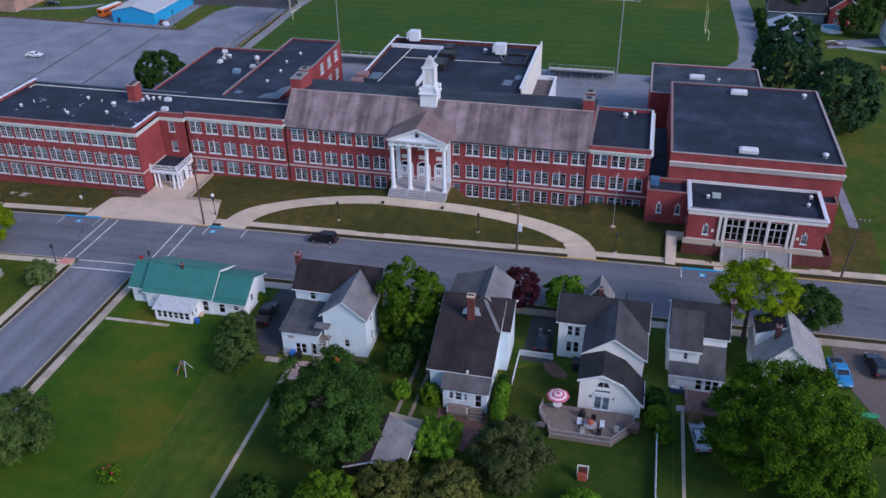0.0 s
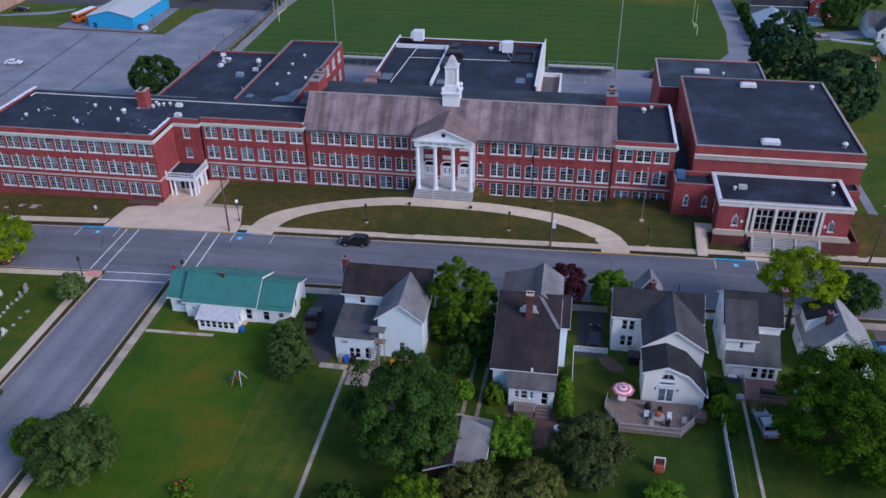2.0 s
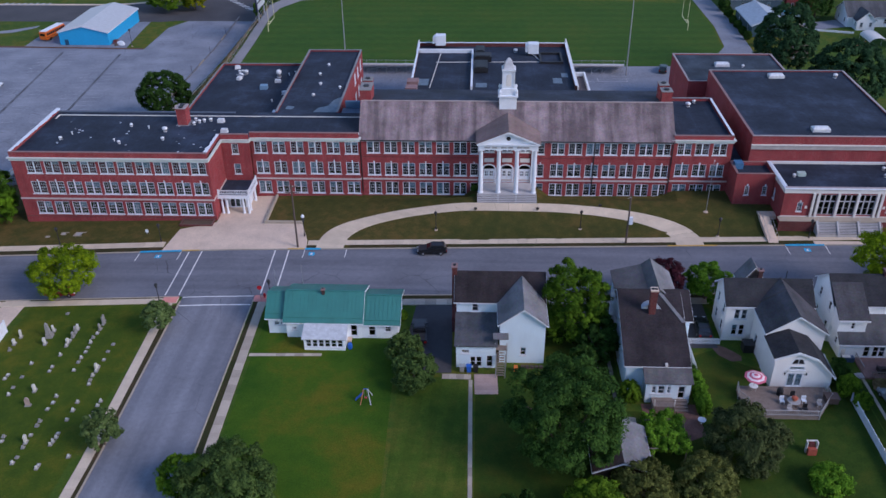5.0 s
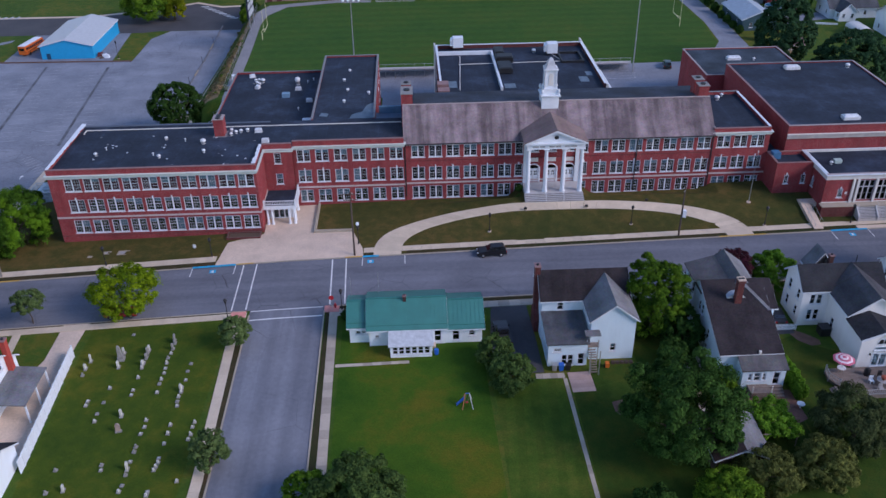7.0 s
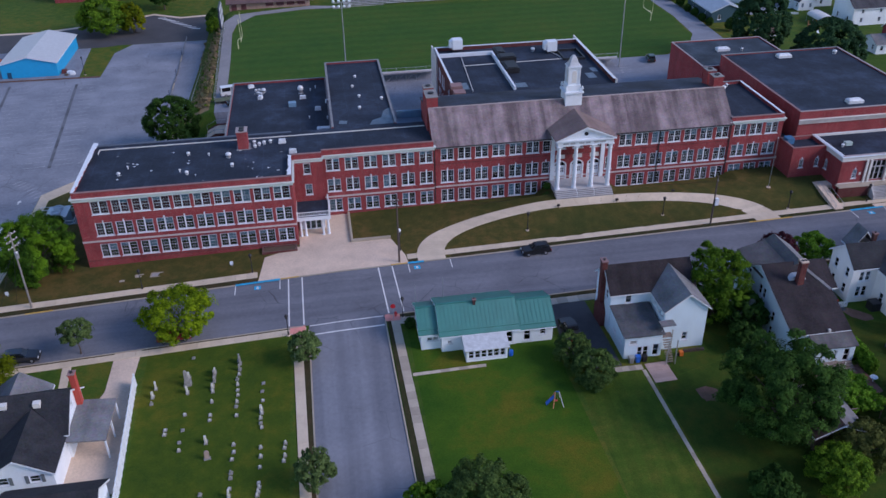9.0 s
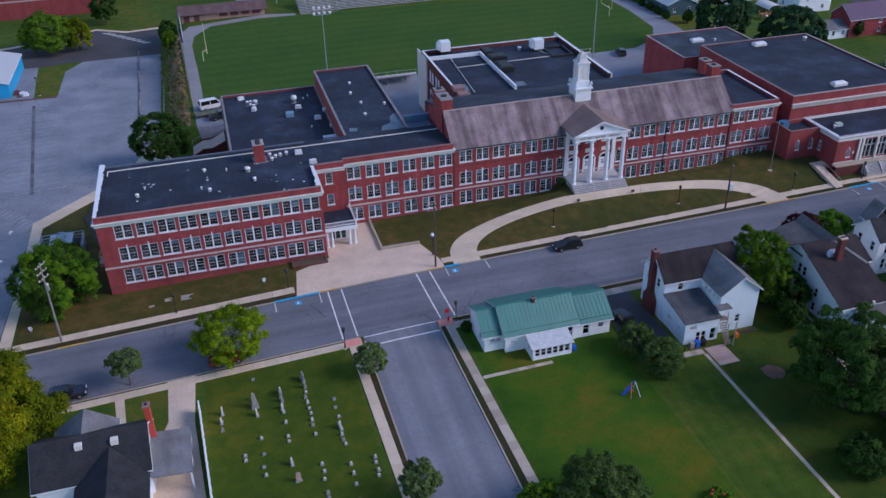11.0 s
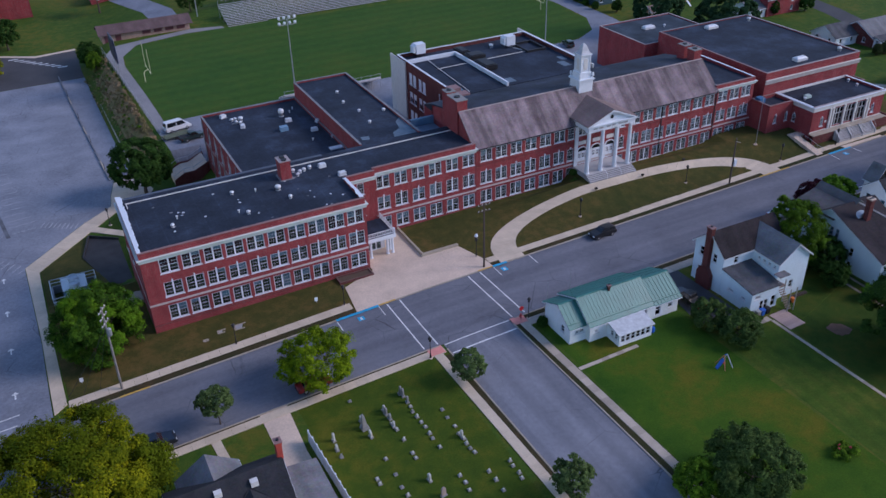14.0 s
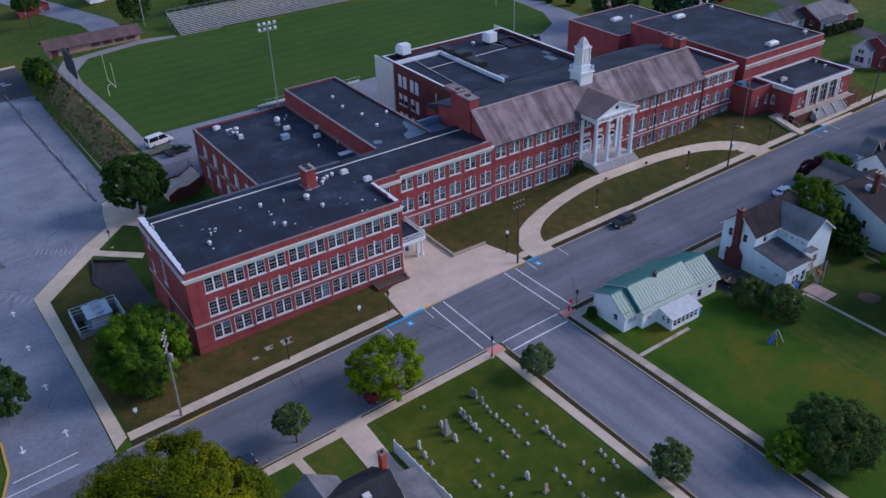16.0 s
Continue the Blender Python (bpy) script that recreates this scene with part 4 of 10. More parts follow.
for sx in (-1, 1):
    for sy in (-1, 1):
        part("corner_post", boxed(sx * 0.97 - 0.1, sx * 0.97 + 0.1, 11.75 + sy * 0.97 - 0.1, 11.75 + sy * 0.97 + 0.1, 16.6, 19.74), WHITE, lantern)
part("cornice", boxed(-1.2, 1.2, 10.55, 12.95, 19.75, 19.98), WHITE, lantern)
for i in range(4):
    bm = bmesh.new()
    prism(bm, [(-0.42, 17.0), (0.42, 17.0), (0.42, 18.7), (0.3, 19.05), (0.0, 19.2), (-0.3, 19.05), (-0.42, 18.7)], "y", -0.04, 0.02)
    for k in range(6):
        box(bm, -0.33, 0.33, -0.08, -0.04, 17.1 + k * 0.28, 17.28 + k * 0.28)
    bmesh.ops.transform(bm, matrix=Matrix.Translation((0, 11.75, 0)) @ Matrix.Rotation(i * math.pi / 2, 4, "Z") @ Matrix.Translation((0, -0.95, 0)), verts=bm.verts)
    part("louvre", fixed_normals(bm), CREAM, cup)
bm = bmesh.new()
bell = [(1.14, 19.98), (0.88, 20.2), (0.70, 20.55), (0.58, 21.0), (0.40, 21.4), (0.2, 21.68), (0.05, 21.8)]
for (r0, z0), (r1, z1) in zip(bell, bell[1:]):
    q = ((-1, -1), (1, -1), (1, 1), (-1, 1))
    solid(bm, [(u * r0, 11.75 + v * r0, z0) for u, v in q], [(u * r1, 11.75 + v * r1, z1) for u, v in q])
part("bell_roof", fixed_normals(bm), plain("pale_grey_lead", (0.46, 0.47, 0.49), 0.6, vary=0.2, scale=1.5), cup, "bell-shaped pale grey roof")

# the east end with its flat roof
east = thing("school_east_block", 34, 15, -1, "red brick flat-roofed east end of the school", "school building")
EX0, EX1, EY0, EY1 = 28.7, 38.9, 6.3, 24.2
cols = [30.7, 33.75, 36.8]
rows_e = ((6.3, 2.2, 0), (2.2, 2.3, 1), (-0.9, 1.5, 0))
holes = {"S": [(x - 1.2, x + 1.2, z, z + h) for x in cols for z, h, k in rows_e]}
flat_block(east, EX0, EX1, EY0, EY1, -3, 9.9, holes, cornice=(8.6, 9.2, CORNICE, 0.4), band=[(1.1, 1.4)], open_sides="", cap=COPING, caps={"E": WHITE, "W": DULL_COPING, "N": DULL_COPING})
for x in cols:
    for z, h, k in rows_e:
        window(east, "S", EY0, x, z, 2.4, h, key=bool(k), rows=4 if h > 2 else 2)
vents(east, 9.35, [("drum", 34.0, 21.3), ("cowl", 35.5, 23.1)])

# ---- the gymnasium, its lobby and the low connector ----
gym = thing("gymnasium", 55.5, 23, -1, "tall red brick gymnasium with flat dark roof and stone band", "gymnasium")
flat_block(gym, 42.0, 69.0, 6.4, 39.8, -3, 9.95, {}, cap=PALE_COPING, roof=0.2, caps={"W": COPING, "N": DULL_COPING})
part("stone_band", boxed(42.003, 69.22, 6.18, 6.398, 7.55, 8.3), GYM_STONE, gym)
part("stone_band", boxed(69.002, 69.22, 6.4, 39.8, 7.55, 8.3), GYM_STONE, gym)
part("stone_band", boxed(42.003, 69.34, 6.06, 6.398, 8.302, 8.46), CREAM, gym)
vents(gym, 9.75, [("skylight", 54.5, 36.2), ("skylight", 54.4, 9.4), ("drum", 66.2, 36.2), ("drum", 66.3, 9.6)])
annex = thing("gymnasium_annex", 49, 48, -2, "lower red brick gymnasium annex with grey flat roof", "annex")
flat_block(annex, 38.2, 60.0, 39.81, 57.5, -3, 7.5, {}, cap=PALE_COPING, roof=0.2)
part("roof_sheet", boxed(38.6, 59.6, 40.2, 57.1, 7.3, 7.32), membrane_mat("blue_grey_roof_membrane", (0.042, 0.056, 0.072)), annex, "blue-grey membrane roof sheet")
vents(annex, 7.32, [("skylight", 47.4, 50.0), ("cowl", 51.7, 49.2)])
low_link = thing("connector", 42, 4, -1, "low red brick connector with narrow arched windows", "connector")
holes = {"S": [(40.6, 41.4, 1.2, 2.9), (43.6, 44.4, 1.2, 2.9)]}
flat_block(low_link, 38.9, 45.4, 1.4, 6.3, -2.5, 5.2, holes, cap=COPING, roof=0.6)
for x in (41.0, 44.0):
    window(low_link, "S", 1.4, x, 1.2, 0.8, 1.7, 1, 2, 4, blind=0, key=True)
part("roof_hatch", boxed(39.3, 40.7, 4.4, 5.9, 4.6, 5.7), plain("blue_tarpaulin", (0.05, 0.16, 0.30), 0.6), low_link, "blue covered roof hatch")
alley = thing("connector_roof", 40.4, 15, 2, "dark low roof in the gap beside the gymnasium", "roof")
part("wall", boxed(38.95, 41.95, 6.35, 30, -3, 3.9), BRICK, alley)
part("roof", boxed(38.95, 41.95, 6.35, 30, 3.9, 4.05), MEMBRANE, alley)
BRONZE = plain("dark_bronze_frame", (0.16, 0.15, 0.16), 0.45, 0.3, vary=0.15)
lobby = thing("gymnasium_lobby", 56, 1, -0.5, "red brick gymnasium lobby with white cornice and tall glazed doors", "lobby")
PX0, PX1, PY0, PY1 = 45.5, 65.8, -3.8, 6.3
bays = (52.7, 55.97, 59.1)
ALUMINIUM = plain("pale_aluminium_frame", (0.40, 0.40, 0.41), 0.5, 0.2, vary=0.15)
holes = {"S": [(b - 1.4, b + 1.4, 0.35, 4.1) for b in bays] + [(50.55, 50.9, 0.35, 4.1), (60.85, 61.2, 0.35, 4.1), (47.9, 48.8, 0.9, 2.6), (62.6, 63.5, 0.9, 2.6)], "W": [(0.3, 1.2, 0.9, 2.6)]}
flat_block(lobby, PX0, PX1, PY0, PY1, -2.4, 5.3, holes, cap=PALE_COPING, roof=0.5, cornice=(4.35, 5.2, CREAM, 0.26), low="N", caps={"W": WHITE, "E": WHITE})
part("fascia", frame_ring(bmesh.new(), PX0, PX1, PY0, PY1, 5.2, 5.32, 0.30, -0.002), WHITE, lobby)
for b in bays:
    window(lobby, "S", PY0, b, 0.35, 2.8, 2.5, 3, 1, 2, sill=None, blind=0, name="door", mat=ALUMINIUM)
    window(lobby, "S", PY0, b, 2.85, 2.8, 1.25, 3, 1, 1, sill=None, blind=0, name="transom_window", mat=ALUMINIUM)
for b in (50.725, 61.025):
    window(lobby, "S", PY0, b, 0.35, 0.35, 3.75, 1, 1, 3, sill=None, blind=0, name="sidelight", mat=BRONZE)
for x in (48.35, 63.05):
    window(lobby, "S", PY0, x, 0.9, 0.9, 1.7, 1, 3, 4, key=True, blind=0.4)
window(lobby, "W", PX0, 0.75, 0.9, 0.9, 1.7, 1, 3, 4, key=True, blind=0.3)
for x in (50.32, 51.1, 54.33, 57.53, 60.66, 61.42):
    part("pilaster", boxed(x - 0.2, x + 0.2, PY0 - 0.28, PY0 - 0.01, 0.0, 4.34), CREAM, lobby)
for x in (49.4, 62.1):
    part("wall_plaque", boxed(x - 0.2, x + 0.2, PY0 - 0.05, PY0 - 0.004, 1.5, 2.0), CREAM, lobby)
part("plinth", boxed(PX0 - 0.1, PX1 + 0.1, PY0 - 0.12, PY0 - 0.01, -0.3, 0.12), CREAM, lobby)
vents(lobby, 4.8, [("cowl", 48.4, 1.3), ("cowl", 64.4, 4.3), ("cowl", 63.7, 1.5)])
part("fan_box", boxed(49.1, 50.4, 1.4, 2.3, 4.8, 5.4), plain("pale_green_enamel", (0.42, 0.52, 0.48), 0.5), lobby, "pale green rooftop fan box")
steps = thing("lobby_steps", 55.5, -6, -1.6, "wide concrete steps with cheek walls before the lobby", "steps")
part("landing", boxed(45.0, 66.0, -5.35, PY0 - 0.13, -0.15, 0.0), CONCRETE_OLD, steps)
part("core", boxed(50.9, 61.5, -5.3, PY0 - 0.14, -2.3, -0.152), CONCRETE_OLD, steps)
for i in range(8):
    part("step", boxed(51.2, 61.2, -6.84 + i * 0.19, -5.36, -2.3, -1.5 + i * 0.18), STEP_STONE, steps)
    # same painted shadow line below each lobby tread
    part("riser", boxed(51.3, 61.1, -6.852 + i * 0.19, -6.842 + i * 0.19, -1.66 + i * 0.18, -1.55 + i * 0.18), RISER, steps, "dark strip painted as shade under a tread")
for x in (51.1, 54.4, 57.75, 61.3):
    part("cheek_wall", fixed_normals(prism(bmesh.new(), [(-6.95, -2.3), (-5.35, -2.3), (-5.35, 0.04), (-6.95, -1.4)], "x", x - 0.14, x + 0.14)), STEP_STONE, steps)
    part("rail", rod(rod(bmesh.new(), (x, -6.9, -0.55), (x, -5.4, 0.9), 0.03), (x, -6.9, -1.4), (x, -6.9, -0.55), 0.03), STEEL, steps)
for x0, x1 in ((45.0, 50.88), (61.52, 67.4)):
    retain = thing("planter_wall", (x0 + x1) / 2, -5.2, -1.5, "low dark brick wall beside the lobby steps", "wall", "walls beside the lobby steps")
    part("wall_panel", boxed(x0, x1, -5.3, -5.0, -2.5, -0.152), BRICK_DARK, retain)
    if x0 > 60:
        part("cap", boxed(66.02, 67.5, -5.4, -4.9, -0.15, -0.04), BRICK_DARK, retain)
        part("wall_panel", boxed(67.1, 67.4, -4.99, 2.0, -2.5, -0.152), BRICK_DARK, retain)
ramp_thing = thing("access_ramp", 43.4, -5, -1.4, "concrete wheelchair ramp with steel rails", "ramp")
bm = bmesh.new()
solid(bm, [(42.6, -8.9, -2.8), (44.2, -8.9, -2.8), (44.2, -2.6, -2.8), (42.6, -2.6, -2.8)], [(42.6, -8.9, -2.1), (44.2, -8.9, -2.1), (44.2, -2.6, -0.7), (42.6, -2.6, -0.7)])
part("slab", bm, CONCRETE, ramp_thing)
part("landing", boxed(42.6, 45.4, -2.59, -0.9, -2.8, -0.7), CONCRETE, ramp_thing)
for x in (42.65, 44.15):
    bm = rod(bmesh.new(), (x, -8.9, -1.2), (x, -2.6, 0.2), 0.035)
    for i in range(5):
        y = -8.9 + 1.575 * i
        rod(bm, (x, y, -2.1 + 0.35 * i), (x, y, -1.2 + 0.35 * i), 0.03)
    part("rail", bm, STEEL, ramp_thing)

# ---- the blocks behind ----
rear = thing("school_rear_tower", -37, 35, -2, "red brick rear school block with black flat roof", "school building")
rear_w = [(y - 1.1, y + 1.1, z, z + 2.3) for y in (40.0, 44.5, 49.0) for z in (6.4, 2.2)]
flat_block(rear, -42.9, -31.2, 16.01, 52.4, -4, 9.7, {"E": rear_w, "N": []}, cap=DULL_COPING, roof=0.3, low="S")
for y in (40.0, 44.5, 49.0):
    for z in (6.4, 2.2):
        window(rear, "E", -31.2, y, z, 2.2, 2.3)
PATCH = plain("pale_blue_roof_patch", (0.115, 0.165, 0.205), 0.6, vary=0.4, scale=0.9)
for pts in ([(-36.0, 17.0), (-31.5, 17.0), (-31.5, 25.0), (-33.0, 23.2), (-33.6, 20.2), (-35.4, 19.0)], [(-41.6, 18.5), (-40.2, 18.2), (-39.9, 19.6), (-41.3, 20.0)]):
    part("roof_patch", solid(bmesh.new(), [(x, y, 9.4) for x, y in pts], [(x, y, 9.416) for x, y in pts]), PATCH, rear, "blue-grey coated patch of the roof")
vents(rear, 9.35, [("cowl", -37.0, 42.7), ("cowl", -37.9, 37.0), ("cowl", -36.9, 31.3), ("cowl", -37.3, 25.2), ("cowl", -32.7, 29.4)])
low = thing("school_rear_low_block", -53, 35, -3, "low red brick rear block with cluttered black roof", "school building")
lw = [(y - 1.0, y + 1.0, z, z + 2.4) for y in (22, 27, 32, 37, 42, 47) for z in (2.2, -2.0)]
flat_block(low, -62.7, -42.91, 16.0, 52.3, -8, 6.5, {"W": lw}, cap=DULL_COPING, roof=0.35)
for u0, u1, z, z2 in lw:
    window(low, "W", -62.7, (u0 + u1) / 2, z, 2.0, 2.4, key=False, blind=0.97, shade=SHADE, leaves=1, cols=1, rows=2)
for y in (24.5, 29.5, 34.5, 39.5, 44.5, 49.5):
    part("stone_band", boxed(-62.78, -62.702, y - 1.7, y + 1.3, 1.2, 1.5), BAND, low)
    part("downpipe", rod(bmesh.new(), (-62.85, y + 1.55, -5), (-62.85, y + 1.55, 6.2), 0.09), STEEL, low)
vents(low, 6.15, [("unit", -58.8, 49.8, 20), ("cowl", -57.7, 47.2), ("cowl", -57.0, 47.3), ("drum", -56.1, 46.6), ("cowl", -57.2, 45.6), ("cowl", -56.6, 45.0), ("unit", -56.7, 42.9, 75), ("pipe", -45.3, 47.1), ("unit", -48.0, 41.3), ("unit", -45.1, 34.4), ("unit", -42.9, 38.1, 10), ("pipe", -43.4, 29.5), ("pipe", -46.4, 45.6), ("pipe", -46.9, 30.2)])
put("roof_vent", vent_mesh("drum"), pose(-48.4, 44.6, 6.15) @ Matrix.Diagonal((0.95, 0.95, 1.5, 1)), low, "tall ribbed white roof ventilator")
part("fan_box", boxed(-50.9, -49.4, 36.9, 38.1, 6.15, 7.0), plain("blue_grey_enamel", (0.17, 0.30, 0.42), 0.5, vary=0.2), low, "blue-grey rooftop fan box")
part("roof_hatch", boxed(-45.6, -43.1, 24.1, 25.3, 6.15, 6.4), WHITE, low, "long pale roof hatch")
for y in (45.6, 47.4):
    part("pipe_rack", boxed(-58.1, -56.0, y - 0.05, y + 0.05, 6.15, 6.35), STEEL, low)
back = thing("school_back_block", -2, 42, -2, "brick school back block with white parapets and black roof", "school building")
bw = [(y - 0.72, y + 0.72, z, z + 2.5) for y in (47.3, 45.4, 42.7, 40.8, 35.6, 33.7) for z in (6.3, 2.1, -2.1) if y > 36 or z < 6]
flat_block(back, -18.6, 13.9, 27.2, 54.1, -3, 10.9, {"W": bw}, brick=BRICK_DARK, cap=WHITE, roof=0.8, low="S")
for u0, u1, z, z2 in bw:
    window(back, "W", -18.6, (u0 + u1) / 2, z, 1.44, 2.5, 1, 2, 2, blind=RNG.choice((0.5, 0.95, 0.95)), shade=SHADE)
bm = bmesh.new()
prism(bm, [(22.4, 11.6), (27.2, 10.0), (27.2, 9.7), (22.4, 9.7)], "x", -25.2, 28.0)
part("roof", fixed_normals(bm), MEMBRANE, back, "black saddle roof joining the blocks")
part("wall", boxed(-25.2, 28.0, 22.5, 27.19, -3, 9.69), BRICK, back)
part("downpipe", rod(rod(bmesh.new(), (-18.72, 33.4, 8.7), (-18.72, 33.4, 5.9), 0.12), (-18.72, 33.4, 5.9), (-18.72, 31.4, 5.0), 0.12), WHITE, back)
part("wall_cap", boxed(-19.2, -17.0, 27.4, 29.6, 10.95, 11.6), COPING, back)
part("wall_cap", boxed(-19.2, -17.0, 23.6, 25.6, 10.6, 11.7), COPING, back)
part("parapet", boxed(-6.8, -6.4, 27.0, 49.3, 10.1, 10.9), WHITE, back)
part("parapet", boxed(-18.2, -6.4, 49.31, 49.75, 10.1, 10.9), WHITE, back)
part("rear_bay", boxed(-18.5, 13.85, 54.11, 57.0, -3, 9.4), CREAM, back, "pale rendered rear bay")
part("white_end_wall", boxed(13.91, 14.2, 27.0, 57.0, -3, 10.95), CREAM, back, "pale rendered end wall")
part("white_end_wall", boxed(-18.9, -18.61, 49.4, 57.0, -3, 10.6), CREAM, back, "pale rendered end wall")
for x, y, z0 in ((-13.9, 52.9, 10.9), (6.2, 48.4, 10.6)):
    bm = boxed(x - 0.9, x + 1.3, y - 1.0, y + 1.0, z0, z0 + 2.1)
    for k in range(3):
        zz = z0 + 0.55 + 0.5 * k
        solid(bm, [(x - 0.9, y - 0.9, zz), (x - 0.9, y + 0.9, zz), (x - 1.5, y + 0.9, zz - 0.25), (x - 1.5, y - 0.9, zz - 0.25)], [(x - 0.9, y - 0.9, zz + 0.45), (x - 0.9, y + 0.9, zz + 0.45), (x - 1.5, y + 0.9, zz + 0.05), (x - 1.5, y - 0.9, zz + 0.05)])
    unit = part("air_handler", fixed_normals(bm), WHITE, back, "white rooftop air handler with stacked intake hoods")
    for sx in (-0.8, 1.1):
        for sy in (-0.85, 0.85):
            part("foot", boxed(x + sx - 0.1, x + sx + 0.1, y + sy - 0.1, y + sy + 0.1, 10.1, z0), DARK_METAL, unit)
for x0, x1, y0, y1, h in ((-6.2, -3.4, 36.6, 41.6, 1.1), (-6.2, -2.6, 43.0, 46.0, 1.3), (-6.0, -4.0, 47.5, 51.5, 1.0)):
    bm = boxed(x0, x1, y0, y1, 10.25, 10.1 + h)
    box(bm, x0 + 0.3, x1 - 0.3, y0 + 0.3, y1 - 0.3, 10.1 + h, 10.25 + h)
    part("duct_box", bm, DARK_METAL, back, "black insulated rooftop duct")
part("roof_screen", frame_ring(bmesh.new(), 7.6, 12.4, 42.4, 48.8, 10.1, 10.6, 0.0, 0.35), DARK_METAL, back, "dark rooftop curb frame")
for x0, x1, y0, y1 in ((-17.4, -15.2, 29.5, 33.2), (9.6, 11.4, 31.0, 34.0), (11.5, 12.8, 34.6, 37.0), (-5.8, -3.6, 28.6, 31.0)):
    part("roof_patch", boxed(x0, x1, y0, y1, 10.1, 10.115), PATCH, back)
vents(back, 10.1, [("drum", 2.7, 49.9)])
bm = bmesh.new()
rod(bm, (-14.8, 28, 10.2), (-13.3, 52, 10.2), 0.08)
rod(bm, (-14.2, 43, 10.2), (8.0, 43.5, 10.2), 0.08)
rod(bm, (8.0, 43.5, 10.2), (5.8, 50, 10.2), 0.08)
part("roof_pipe", bm, CREAM, back)
infill = thing("school_infill_roof", -28, 20, 4, "blue-grey low roof between the school blocks", "roof")
part("wall", boxed(-31.15, -26.0, 16.05, 22.0, -3, 8.0), BRICK, infill)
part("parapet", boxed(-30.6, -25.3, 21.7, 22.2, 8.31, 9.7), plain("blue_sheet", (0.10, 0.20, 0.30), 0.6), infill)
part("roof", boxed(-31.15, -26.0, 16.05, 22.0, 8.0, 8.3), plain("blue_grey_membrane", (0.13, 0.19, 0.25), 0.6), infill)


# ---- ground covers ----
def cover(name, pts, lift, mat, label, category, depth=0.0):
    return tagged(drape(name, pts, lift, mat, depth=depth), label, category, kind="structure")


cover("lawn", strip(-97, 75, lambda x: kerb_n(x) + 0.2, lambda x: lerp(x, [-97, -84, -50, -49, -26, 28, 29, 75], [3, -3.3, -3.3, 5.5, 6.0, 6.0, 6.3, 6.3]), 3), 0.05, GRASS_DRY, "dry olive green school lawn", "lawn")
cover("lawn", [(-35.3, -29), (-34.5, -28.2), (-15.6, -28.2), (-15.8, -44), (-15.0, -80), (-37.0, -110), (-36.1, -110), (-35.3, -60)], 0.010, GRASS_WARM, "sunlit olive and yellow green garden lawn", "lawn")
cover("lawn", [(-15.0, -43.6), (-6.1, -44.8), (-5.9, -80), (-14.9, -80)], 0.011, GRASS_MOWN, "mown garden lawn with faint stripes", "lawn")
cover("lawn", [(-5.0, -47.6), (10.0, -43), (10.0, -80), (-5.0, -80)], 0.010, GRASS_SHADE, "dark green back lawn, shade painted into its colour", "lawn")
cover("lawn", [(22.2, -39.8), (28.1, -37), (28.1, -39), (41.0, -47), (43.8, -40), (44, -70), (22, -70), (22.2, -46)], 0.010, GRASS_SHADE, "dark green back lawn, shade painted into its colour", "lawn")
cover("lawn", [(-71.2, -29.2), (-51.6, -28.8), (-52.0, -60), (-53, -100), (-69, -100), (-70.8, -56)], 0.010, GRASS_GRAVE, "olive green graveyard grass", "lawn")
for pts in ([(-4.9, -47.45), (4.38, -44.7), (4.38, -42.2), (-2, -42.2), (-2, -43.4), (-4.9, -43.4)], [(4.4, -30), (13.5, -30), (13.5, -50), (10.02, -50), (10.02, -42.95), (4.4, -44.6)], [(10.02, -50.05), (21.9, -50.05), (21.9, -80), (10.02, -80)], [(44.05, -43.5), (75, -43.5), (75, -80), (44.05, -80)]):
    cover("lawn", pts, 0.009, GRASS_SHADE, "dark green garden grass, shade painted into its colour", "lawn")
cover("lawn", [(-97.2, -8), (-97.4, 7), (-97.6, 27.1), (-89.0, 37.0), (-90.5, 28.6), (-87.6, 16.4), (-84.1, 15.9), (-84.1, -3)], 0.055, GRASS_DRY, "dry yellowish grass beside the school wing", "lawn")
# the court's shade is put into its grass colour
cover("court", [(-84.0, 17.0), (-62.8, 16.2), (-62.8, 50.5), (-76, 51.0), (-82, 45), (-87, 37), (-84.2, 31)], 0.012, GRASS_SHADE, "grass court behind the wing, coloured dark as in shade", "lawn")
cover("football_field", [(-66.5, 76), (-66.9, 97), (-67.7, 121), (-66.4, 131), (-61, 138.4), (-40, 141.5), (0, 139), (45, 136), (57, 134), (60, 126), (60.5, 110), (59, 92), (54, 82), (46, 77), (20, 76)], 0.012, GRASS_FIELD, "evenly mown dark green football field", "field")
cover("verge", strip(-98, 75, kerb_n, lambda x: kerb_n(x) + 0.22, 6), 0.13, CONCRETE_OLD, "pale worn concrete kerb along the street", "kerb", 0.2)
cover("kerb", strip(-37.4, 250, lambda x: kerb_s(x) - 0.2, kerb_s, 6), 0.13, CONCRETE_OLD, "pale worn concrete kerb along the street", "kerb", 0.2)
cover("kerb", strip(-250, -49.8, lambda x: kerb_s(x) - 0.2, kerb_s, 6), 0.13, CONCRETE_OLD, "pale worn concrete kerb along the street", "kerb", 0.2)
cover("kerb", [(-38.3, kerb_s(-38) - 1.2), (-37.9, -60), (-38.5, -139), (-38.5, -419), (-38.3, -419), (-38.3, -139), (-37.7, -60), (-38.1, kerb_s(-38) - 1.2)], 0.13, CONCRETE_OLD, "pale worn concrete kerb along the side street", "kerb", 0.2)
